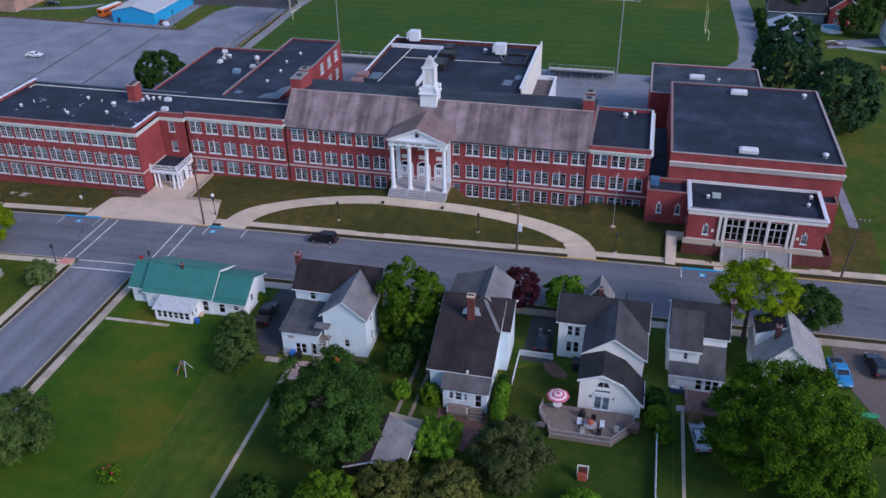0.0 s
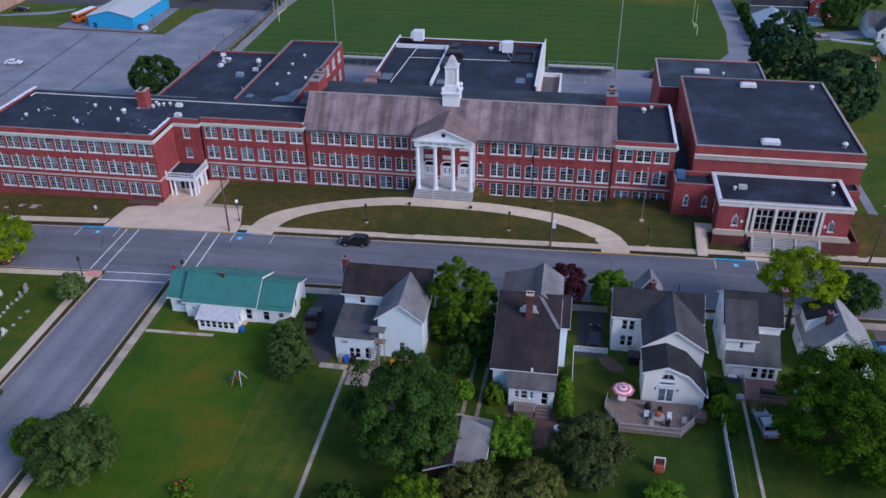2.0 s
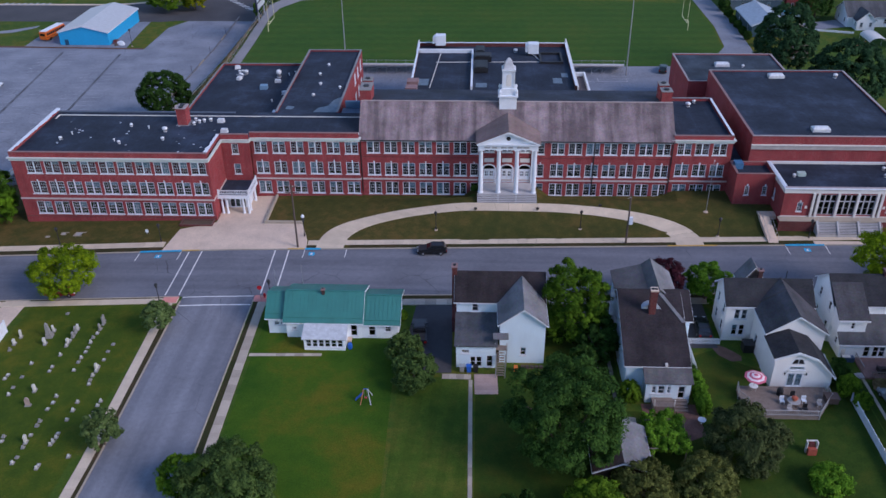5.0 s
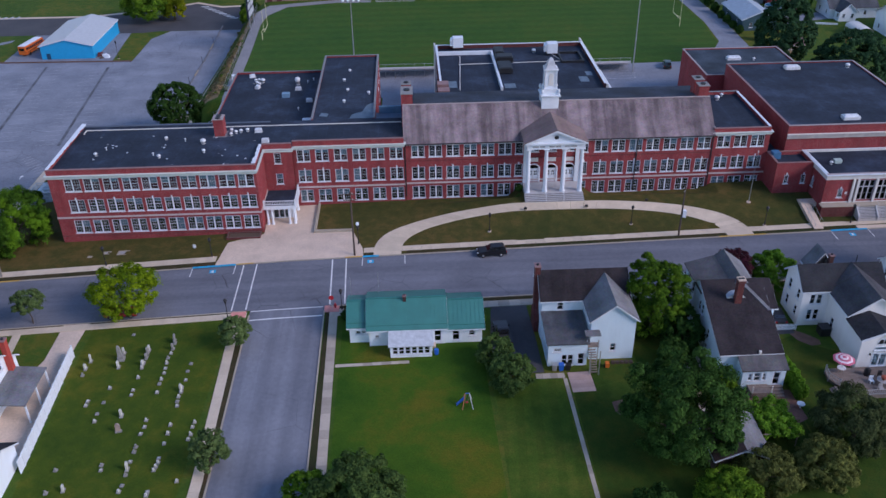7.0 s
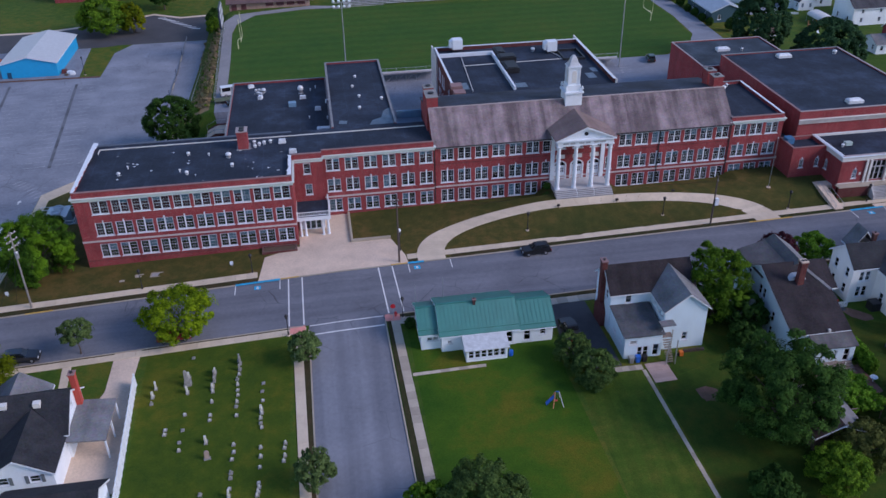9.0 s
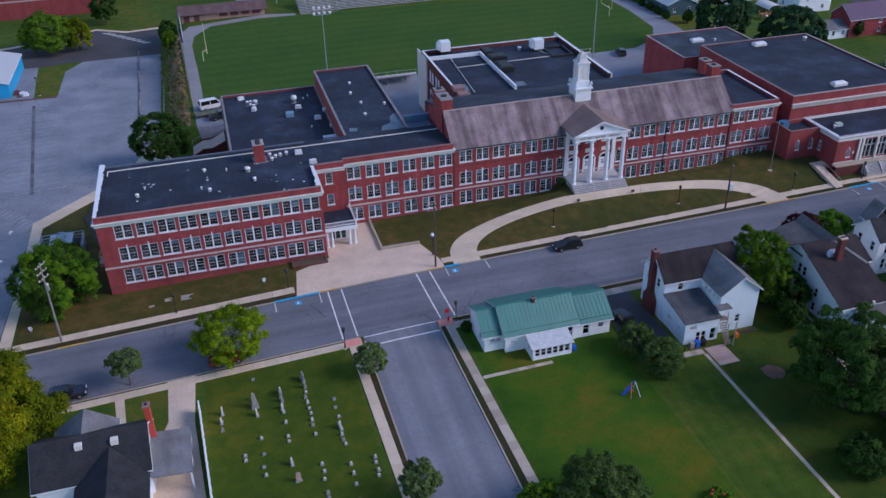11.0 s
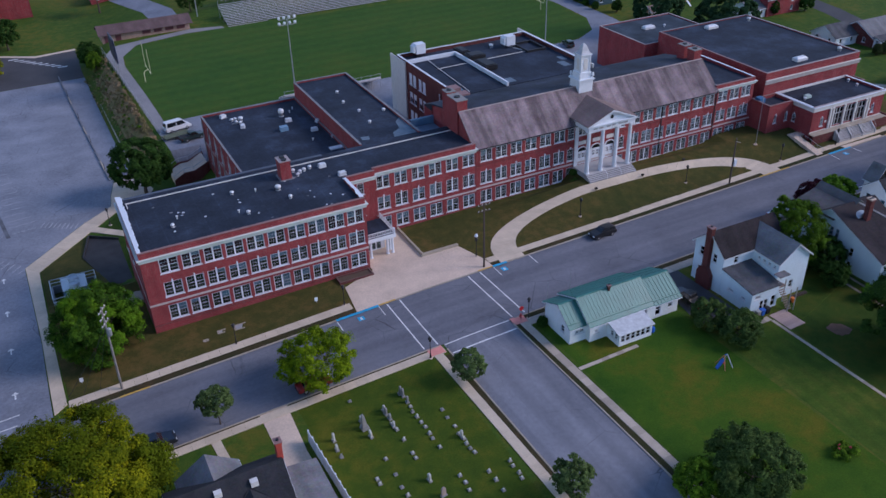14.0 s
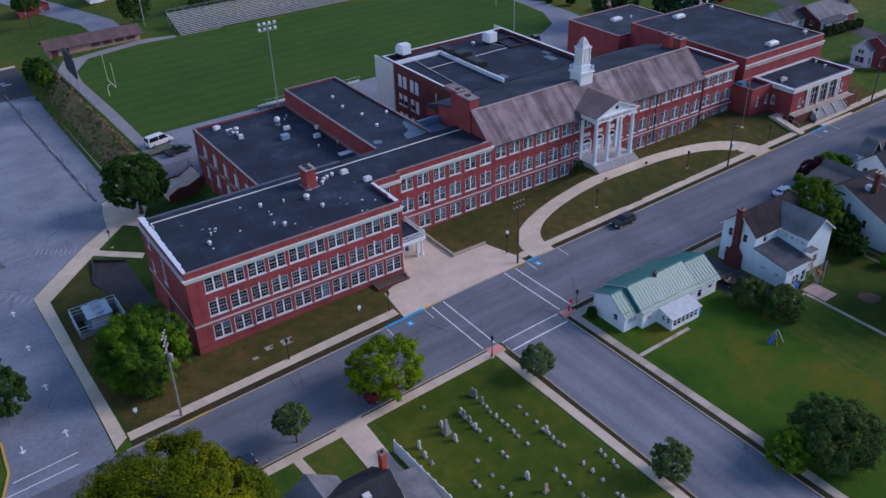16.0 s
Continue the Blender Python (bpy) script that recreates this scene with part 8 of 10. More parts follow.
def goal(x, y, s):
    """An American football goal: gooseneck post, crossbar and two uprights."""
    z = land(x, y)
    t = thing("goal_post", x, y, z, "pale yellow gooseneck football goal post", "goal post", "goal posts")
    Y = plain("pale_yellow_paint", (0.66, 0.62, 0.36), 0.5) if "pale_yellow_paint" not in bpy.data.materials else bpy.data.materials["pale_yellow_paint"]
    bm = bmesh.new()
    pts = [(x, y, z), (x, y, z + 2.2), (x + s * 0.3, y, z + 2.8), (x + s * 1.2, y, z + 3.05)]
    for a, b in zip(pts, pts[1:]):
        rod(bm, a, b, 0.1, n=8)
    part("gooseneck", bm, Y, t)
    part("crossbar", rod(bmesh.new(), (x + s * 1.2, y - 3.55, z + 3.05), (x + s * 1.2, y + 3.55, z + 3.05), 0.08, n=8), Y, t)
    for d in (-3.55, 3.55):
        part("upright", rod(bmesh.new(), (x + s * 1.2, y + d, z + 3.05), (x + s * 1.2, y + d, z + 9.2), 0.055, n=8), Y, t)


goal(-65.3, 106.0, 1)
goal(52.8, 106.5, -1)
sb = thing("scoreboard", -70, 118, -3, "tall dark scoreboard on steel posts seen edge-on", "scoreboard")
NAVY = plain("navy_panel", (0.015, 0.022, 0.05), 0.5)
part("panel", boxed(-70.3, -69.9, 114.0, 124.0, 0.6, 5.0), NAVY, sb)
part("sign_panel", boxed(-70.3, -69.95, 115.0, 123.0, 5.01, 6.4), NAVY, sb)
for y0, y1, z0, z1 in ((115.2, 122.8, 5.15, 6.2), (114.4, 118.2, 3.2, 4.6), (119.0, 123.6, 3.2, 4.6), (114.8, 123.2, 1.0, 2.6)):
    part("face_panel", boxed(-69.89, -69.85, y0, y1, z0, z1), plain("pale_scoreboard_face", (0.5, 0.53, 0.57), 0.5) if z0 > 5 else bpy.data.materials["pale_scoreboard_face"], sb)
for y in (115.5, 122.5):
    part("post", boxed(-70.25, -69.95, y - 0.18, y + 0.18, -3.5, 0.6), STEEL, sb)
cf = thing("chain_fence", -71.3, 100, -3, "tall chain-link fence along the field path", "fence")
for i in range(28):
    y = 66 + 2.65 * i
    fx = lerp(y, [66, 138], [-68.9, -71.4])
    part("post", rod(bmesh.new(), (fx, y, land(fx, y) - 0.3), (fx, y, land(fx, y) + 1.9), 0.04), STEEL, cf)
for z in (0.1, 1.0, 1.85):
    part("rail", rod(bmesh.new(), (-68.9, 66, land(-68.9, 66) + z), (-71.4, 138, land(-71.4, 138) + z), 0.025), STEEL, cf)
rw = thing("retaining_wall", -76.8, 100, -6, "long low grey kerb wall below the bank", "wall")
for i in range(26):
    y = 62 + 3.0 * i
    part("panel", boxed(-76.7, -76.4, y, y + 2.96, land(-78, y) - 0.3, land(-78, y) + 0.45), CONCRETE_OLD, rw)


# ---- trees ----
def leaves_mesh(name, clumps, per, size, seed, mat, hub=None):
    """Many small leaf sprays set about clump centres. clumps: rows of x, y, z, radius."""
    rng = np.random.default_rng(seed)
    c = np.repeat(np.array(clumps, float), per, axis=0)
    n = len(c)
    d = rng.normal(size=(n, 3))
    d /= np.linalg.norm(d, axis=1)[:, None]
    d[:, 2] = np.where(d[:, 2] < -0.35, -d[:, 2] * 0.6, d[:, 2])
    centre = c[:, :3] + d * (c[:, 3] * rng.uniform(0.6, 1.12, n))[:, None]
    normal = d + rng.normal(scale=0.3, size=(n, 3)) + (0, 0, 0.35)
    if hub is not None:
        out = centre - np.array(hub, float)
        out /= np.linalg.norm(out, axis=1)[:, None] + 1e-6
        normal = normal * 0.85 + out * 0.4
    normal /= np.linalg.norm(normal, axis=1)[:, None]
    ref = rng.normal(size=(n, 3))
    u = np.cross(normal, ref)
    u /= np.linalg.norm(u, axis=1)[:, None]
    v = np.cross(normal, u)
    s = (size * rng.uniform(0.6, 1.35, n))[:, None]
    sag = normal * s * 0.22
    verts = np.stack([centre - u * s, centre - v * s * 0.55 + sag, centre + u * s, centre + v * s * 0.55 + sag], 1).reshape(-1, 3)
    faces = np.arange(4 * n).reshape(-1, 4)
    me = bpy.data.meshes.new(name)
    me.vertices.add(4 * n)
    me.vertices.foreach_set("co", verts.ravel())
    me.loops.add(4 * n)
    me.loops.foreach_set("vertex_index", faces.ravel())
    me.polygons.add(n)
    me.polygons.foreach_set("loop_start", np.arange(0, 4 * n, 4))
    me.update(calc_edges=True)
    me.materials.append(mat)
    return me


def crown_clumps(rx, rz, z0, seed, lobes=60, rough=0.85):
    """Clump centres of a lobed crown whose middle is z0 above the foot: boughs of uneven reach, each a cushion of small clumps, with gaps between."""
    rng = np.random.default_rng(seed)
    out = []
    lean = rng.normal(scale=0.06, size=3)
    for i in range(lobes):
        h = 1 - 1.72 * (i + 0.5) / lobes
        a = i * 2.39996 + rng.uniform(-0.45, 0.45)
        s = math.sqrt(max(0.0, 1 - h * h))
        d = np.array((s * math.cos(a), s * math.sin(a), h + rng.uniform(-0.1, 0.1)))
        big = 1.9 / math.sqrt(lobes) * rng.uniform(0.72, 1.28)
        reach = 1.0 - big * 0.95 + rough * rng.uniform(-0.16, 0.07)
        if rng.random() < 0.19 * rough:
            reach *= rng.uniform(0.6, 0.85)
        c = d * reach + lean
        for _ in range(9):
            e = rng.normal(size=3)
            e /= np.linalg.norm(e)
            e = e + d * 0.75 + (0, 0, 0.35)
            e /= np.linalg.norm(e)
            q = c + e * big * rng.uniform(0.5, 0.95)
            k = big * rx * rng.uniform(0.26, 0.5)
            out.append((q[0] * rx, q[1] * rx, z0 + q[2] * rz, k))
    for _ in range(14):
        e = rng.normal(size=3)
        e *= rng.uniform(0.1, 0.5) / np.linalg.norm(e)
        out.append((e[0] * rx, e[1] * rx, z0 + e[2] * rz, rx * 0.22))
    return out


def trunk_mesh(name, h, r, spread, rng, forks=6):
    bm = bmesh.new()
    bend = [(rng.uniform(-0.1, 0.1), rng.uniform(-0.1, 0.1)) for _ in range(4)]
    pts = [(bend[i][0] * i, bend[i][1] * i, h * i / 3) for i in range(4)]
    rad = [r * 1.25, r * 0.9, r * 0.75, r * 0.6]
    for i in range(3):
        rod(bm, pts[i], pts[i + 1], rad[i], rad[i + 1], 8)
    for k in range(forks):
        a = 2 * math.pi * k / forks + rng.uniform(-0.4, 0.4)
        b = pts[2 if k % 2 else 3]
        m = (b[0] + spread * 0.45 * math.cos(a), b[1] + spread * 0.45 * math.sin(a), b[2] + spread * 0.45)
        e = (b[0] + spread * 0.8 * math.cos(a + 0.3), b[1] + spread * 0.8 * math.sin(a + 0.3), b[2] + spread * 0.75)
        rod(bm, b, m, r * 0.45, r * 0.28, 6)
        rod(bm, m, e, r * 0.28, r * 0.08, 5)
    return mesh_of(name, bm, BARK)


def tree(x, y, zc, rx, rz, mat, label, seed, z=None, leaf=0.34, density=1.0, trunk=0.3, name="tree", cat="tree", group="", lobes=60, rough=0.85):
    """A tree with its crown's middle at height zc: tapered trunk, limbs and a crown of leaf sprays."""
    z = land(x, y) if z is None else z
    t = thing(name, x, y, z, label, cat, group)
    rng = random.Random(seed)
    mid = zc - z
    clumps = crown_clumps(rx, rz, mid, seed, lobes, rough)
    area = 4 * math.pi * rx * (rx + rz) / 2
    leaf = leaf * 0.56
    per = max(12, int(density * 2.4 * area / (leaf * leaf * 1.1) / len(clumps)))
    link("crown", leaves_mesh("crown", clumps, per, leaf, seed, mat, (0, 0, mid - rz * 0.45)), t)
    if trunk:
        link("trunk", trunk_mesh("trunk", max(0.6, mid - rz * 0.35), trunk, rx * 0.6, rng), t)
    return t


tree(5.0, -58.8, 3.6, 7.1, 6.9, LEAF_DARK, "large round dark green tree in the back gardens", 11, leaf=0.27, trunk=0.45)
tree(8.2, -34.6, 2.3, 5.0, 6.3, LEAF_TALL, "tall green tree between two white houses", 12, leaf=0.25, trunk=0.3)
tree(11.4, -38.2, -0.2, 3.2, 3.2, LEAF_DARK, "dark green leafy tree between two houses", 33, leaf=0.24, trunk=0.2)
tree(-14.8, -40.6, -0.5, 2.6, 2.4, LEAF_DULL, "small olive green tree at the driveway", 13, leaf=0.24, trunk=0.18)
tree(-13.0, -45.4, -0.1, 3.2, 2.8, LEAF_DULL, "olive green spreading tree at the lawn edge", 14, leaf=0.24, trunk=0.18)
tree(-31.0, -66.2, 0.9, 5.3, 3.9, LEAF_DULL, "rounded mid green tree on the lawn", 15, leaf=0.25)
tree(-37.0, -64.5, -0.2, 2.9, 2.2, LEAF_TALL, "small green tree beside the side street", 16, leaf=0.24, trunk=0.2)
tree(-67.4, -25.7, 1.2, 5.3, 3.8, LEAF_LIME, "yellow-green street tree at the kerb", 17, density=0.7, leaf=0.24, trunk=0.25)
tree(-49.6, -35.0, 0.2, 2.35, 2.1, LEAF_STREET, "small grey-green street tree beside the graveyard", 18, leaf=0.2, trunk=0.1, group="small street trees")
tree(-48.9, -57.8, 0.0, 2.5, 2.4, LEAF_STREET, "small grey-green street tree beside the graveyard", 19, leaf=0.22, trunk=0.12, group="small street trees")
tree(-80.6, -26.9, 0.35, 2.4, 2.0, LEAF_STREET, "small grey-green street tree beside the graveyard", 20, leaf=0.2, trunk=0.1, group="small street trees")
tree(-91.6, -3.8, 1.4, 6.5, 6.6, LEAF_CORNER, "broad dark and lime green tree at the school corner", 21, leaf=0.26, trunk=0.35)
tree(-97.2, -33.6, 2.0, 11.2, 6.4, LEAF_YELLOW, "large yellow-green tree beside the street", 22, leaf=0.28, trunk=0.5)
tree(-110.5, -38.5, 1.6, 6.0, 5.0, LEAF_YELLOW, "yellow-green tree beside the street", 61, leaf=0.28, trunk=0.4)
tree(55.4, -51.2, 3.6, 9.3, 8.2, LEAF_DEEP, "large deep green tree in the back gardens", 23, leaf=0.28, trunk=0.5, lobes=70, rough=1.3)
tree(53.2, -26.4, 6.2, 5.7, 3.7, LEAF_LIME, "tall yellow-green tree between two houses", 24, density=0.7, leaf=0.25, trunk=0.3)
tree(62.4, -21.2, 1.0, 3.9, 2.7, LEAF_DARK, "dark green round street tree", 25, leaf=0.25, trunk=0.22)
tree(22.3, -25.4, 1.3, 3.3, 3.2, LEAF_RED, "dark red ornamental tree", 26, leaf=0.24, trunk=0.16)
tree(28.6, -25.2, 0.5, 3.6, 2.8, LEAF_BRIGHT, "light green street tree by a driveway", 27, leaf=0.26, trunk=0.2)
tree(26.3, -57.8, 0.6, 4.8, 3.7, LEAF_GREY, "grey-green drooping tree in the back garden", 28, leaf=0.24, trunk=0.3)
tree(13.4, -64.2, -0.3, 3.8, 2.5, LEAF_OLIVE, "olive green garden tree among the shrubs", 29, leaf=0.24, trunk=0.25)
tree(20.0, -63.4, -0.3, 3.8, 2.6, LEAF_OLIVE, "olive green garden tree among the shrubs", 30, leaf=0.24, trunk=0.25)
tree(8.0, -67.5, 0.0, 3.6, 2.7, LEAF_MID, "green garden tree behind the houses", 31, leaf=0.26, trunk=0.25)
tree(0.0, -68.5, -0.6, 3.0, 2.2, LEAF_DARK, "low dark green garden shrub on the lawn", 32, leaf=0.26, trunk=0.2)
for i, (x, y, r, h, m) in enumerate(((14.4, -47.6, 1.5, 1.6, LEAF_MID), (23.1, -44.6, 0.9, 1.3, LEAF_BRIGHT), (23.0, -45.9, 1.0, 1.4, LEAF_BRIGHT), (23.1, -47.3, 1.0, 1.5, LEAF_BRIGHT), (23.0, -48.7, 1.0, 1.4, LEAF_BRIGHT), (23.1, -50.0, 1.0, 1.3, LEAF_BRIGHT), (34.4, -61.7, 2.5, 1.4, LEAF_BRIGHT), (41.9, -46.0, 1.5, 1.9, LEAF_MID), (41.5, -43.4, 1.5, 2.0, LEAF_DARK), (42.8, -48.4, 1.2, 1.2, LEAF_MID), (8.8, -42.6, 2.1, 2.3, LEAF_DARK), (10.6, -47.5, 1.3, 1.4, LEAF_BRIGHT), (-34.8, -29.8, 0.8, 0.9, LEAF_DARK), (-15.4, -31.5, 0.6, 0.8, LEAF_MID), (22.8, -43.0, 0.8, 1.1, LEAF_DARK), (46.4, -44.6, 1.0, 0.8, LEAF_BROWN), (-5.6, 4.9, 0.7, 0.6, LEAF_DARK))):
    tree(x, y, land(x, y) + h * 0.75, r, h, m, "leafy green bush beside a house wall", 40 + i, leaf=0.19, trunk=0, name="bush", cat="bush", group="garden bushes")
tree(-76.2, 49.5, 0.0, 6.0, 5.4, LEAF_DARK, "dark green tree at the edge of the car park", 70, leaf=0.3, trunk=0.35, lobes=110, rough=0.45, density=1.35)
tree(67.3, 70.0, 6.8, 7.2, 8.4, LEAF_FIR, "tall dark green tree beside the yard lane", 71, leaf=0.5, trunk=0.45, lobes=170, rough=0.15, density=1.9)
tree(76.4, 53.0, 4.0, 8.4, 7.6, LEAF_FIR, "broad dark green tree behind the gymnasium", 72, leaf=0.5, trunk=0.45, lobes=170, rough=0.15, density=1.9)
tree(91.6, 119.0, 2.6, 5.0, 4.6, LEAF_DARK, "dark green tree by a far house", 73, leaf=0.5, trunk=0.3)
tree(-109.5, 152.5, -4.4, 8.5, 6.2, LEAF_MID, "big green tree by the back road", 74, leaf=0.55, trunk=0.4)
tree(-101.0, 152.0, -5.2, 4.6, 4.6, LEAF_YELLOW, "yellow-green tree by the back road", 75, leaf=0.45, trunk=0.3)
tree(-94.8, 179.0, -5.0, 4.8, 4.8, LEAF_DARK, "dark green tree on the far lawn", 76, leaf=0.5, trunk=0.3)
tree(-108.6, 1.0, -1.0, 3.4, 4.4, LEAF_DARK, "dark green tree beside the car park lane", 77, leaf=0.3, trunk=0.25)
tree(-64.0, 205.0, -1.0, 4.5, 3.5, LEAF_DARK, "dark green tree on the far lawn", 78, leaf=0.5, trunk=0.3)
for i, (x, y, r, m) in enumerate(((-75.2, 148, 3.0, LEAF_DARK), (-74.2, 141, 3.0, LEAF_DARK), (-74.0, 135, 2.4, LEAF_MID), (-20, 163, 5, LEAF_DARK), (-8, 166, 6, LEAF_DARK), (6, 165, 5, LEAF_DARK), (67.1, 98, 1.1, LEAF_DARK), (67.0, 103, 1.0, LEAF_DARK), (66.9, 108, 1.1, LEAF_DARK), (66.8, 113, 1.0, LEAF_DARK), (67.0, 119, 1.3, LEAF_DARK), (67.4, 126, 1.8, LEAF_DARK), (70.5, 92, 1.6, LEAF_DARK), (118.0, 64.0, 2.2, LEAF_DARK), (106.5, 66.0, 2.2, LEAF_DARK), (100.6, 24.9, 1.2, LEAF_GREY), (103.2, 24.8, 1.3, LEAF_GREY), (105.8, 24.7, 1.2, LEAF_GREY), (108.4, 24.6, 1.3, LEAF_GREY), (111.0, 24.4, 1.2, LEAF_GREY), (113.5, 24.1, 1.2, LEAF_GREY), (84, 150, 6, LEAF_DARK), (102, 135, 6, LEAF_DARK), (76, 133, 5, LEAF_DARK), (120, 100, 6, LEAF_DARK), (-40, 168, 5, LEAF_DARK), (27, 166, 5, LEAF_DARK))):
    tree(x, y, land(x, y) + r * 1.1, r, r * 1.15, m, "dark green tree or tall shrub in the distance", 90 + i, leaf=0.36, trunk=0.2, group="distant trees", density=0.7, lobes=80, rough=0.6)
# the vine-covered arbour behind the third house
arb = thing("arbour", 17.2, -55.7, G, "wooden arbour covered in bright green vines", "arbour")
for x in (15.3, 19.1):
    for y in (-58.5, -55.7, -52.9):
        part("post", boxed(x - 0.06, x + 0.06, y - 0.06, y + 0.06, G, G + 2.1), DECK_WOOD, arb)
for i in range(7):
    y = -58.5 + 0.933 * i
    part("beam", boxed(15.0, 19.4, y - 0.05, y + 0.05, G + 2.1, G + 2.22), DECK_WOOD, arb)
rngv = np.random.default_rng(31)
link("vines", leaves_mesh("vines", [(rngv.uniform(-2.1, 2.1), rngv.uniform(-3.0, 3.0), rngv.uniform(1.8, 2.6), rngv.uniform(0.3, 0.6)) for _ in range(130)] + [(s * 2.0, rngv.uniform(-2.9, 2.9), rngv.uniform(0.5, 2.0), 0.42) for s in (-1, 1) for _ in range(26)], 80, 0.14, 32, LEAF_BRIGHT), arb)
GRASS_BANK = grass_mat("dry_bank_grass", (0.32, 0.215, 0.115), (0.23, 0.165, 0.080), (0.115, 0.125, 0.035), broad=0.09)
cover("bank_grass", [(-76.4, 62), (-70.0, 62), (-70.0, 72), (-70.8, 100), (-71.8, 128), (-77.4, 128), (-77.0, 100)], 0.02, GRASS_BANK, "dry brown grass on the bank below the field", "bank")
# dry brush on the bank between the car park and the field
rng = np.random.default_rng(5)
cl = []
for i in range(520):
    y = rng.uniform(64, 136)
    x = rng.uniform(-76.2, -70.0) - (y - 64) * 0.02
    r = rng.uniform(0.16, 0.45)
    cl.append((x, y, land(x, y) + r * 0.3, r))
brush = tagged(new("bank_brush", leaves_mesh("bank_brush", cl[:470], 60, 0.17, 6, LEAF_BROWN)), "dry brown brush on the bank below the field", "brush", kind="stuff")
brush = tagged(new("bank_brush", leaves_mesh("bank_brush", cl[470:], 60, 0.17, 7, LEAF_MID)), "green brush on the bank below the field", "brush", kind="stuff")
fl = thing("flower_bed", -18.2, -67.8, G, "round garden bed with shrubs and red flowers", "flower bed")
link("shrub", leaves_mesh("shrub", [(rng.uniform(-1.3, 1.3), rng.uniform(-1, 1), rng.uniform(0.3, 0.9), 0.5) for _ in range(12)], 60, 0.16, 9, LEAF_MID), fl)
link("blossom", leaves_mesh("blossom", [(rng.uniform(-1.1, 1.1), rng.uniform(-0.8, 0.8), rng.uniform(0.8, 1.3), 0.16) for _ in range(4)], 16, 0.09, 10, plain("red_petals", (0.5, 0.05, 0.06), 0.7)), fl)


# ---- vehicles ----
TYRE = plain("tyre_rubber", (0.02, 0.02, 0.021), 0.85)
RIM = plain("alloy_rim", (0.45, 0.46, 0.48), 0.35, 0.8)
LAMP_WHITE = plain("headlamp_lens", (0.7, 0.72, 0.74), 0.15)
LAMP_RED = plain("tail_lamp_lens", (0.35, 0.02, 0.02), 0.2)


def car_paint(name, color, metal=0.25):
    def build(nt, b):
        v = place(nt, local=True)
        nt.links.new(ramp(nt, noise_of(nt, v, 2.0, 4), [(0.3, tuple(c * 0.9 for c in color)), (0.7, color)]), b.inputs["Base Color"])
        b.inputs["Roughness"].default_value, b.inputs["Metallic"].default_value = 0.32, metal
        b.inputs["Coat Weight"].default_value = 0.6
        b.inputs["Coat Roughness"].default_value = 0.08
    return material(name, build)


KINDS = {  # half length, width, body profile, cabin profile (x, z)
    "suv": (2.35, 1.86, [(-2.35, 0.35), (-2.33, 0.95), (-2.2, 1.08), (1.0, 1.1), (2.1, 0.95), (2.34, 0.75), (2.35, 0.35)], [(-2.22, 1.06), (-1.95, 1.66), (-1.6, 1.74), (0.1, 1.72), (0.95, 1.08)]),
    "sedan": (2.35, 1.8, [(-2.35, 0.32), (-2.32, 0.85), (-2.15, 0.98), (1.05, 0.96), (2.15, 0.82), (2.34, 0.62), (2.35, 0.32)], [(-1.75, 0.95), (-1.05, 1.42), (-0.2, 1.46), (0.35, 1.4), (1.15, 0.95)]),
    "pickup": (2.7, 1.95, [(-2.7, 0.45), (-2.68, 1.08), (-0.75, 1.1), (1.2, 1.15), (2.5, 1.05), (2.68, 0.85), (2.7, 0.45)], [(-0.75, 1.1), (-0.7, 1.75), (-0.4, 1.85), (0.55, 1.82), (1.25, 1.14)]),
    "van": (2.95, 2.0, [(-2.95, 0.4), (-2.93, 1.25), (-2.8, 1.3), (1.6, 1.3), (2.6, 1.1), (2.93, 0.85), (2.95, 0.4)], [(-2.9, 1.28), (-2.8, 2.35), (-2.5, 2.45), (0.9, 2.4), (1.3, 2.2), (2.1, 1.28)]),
}


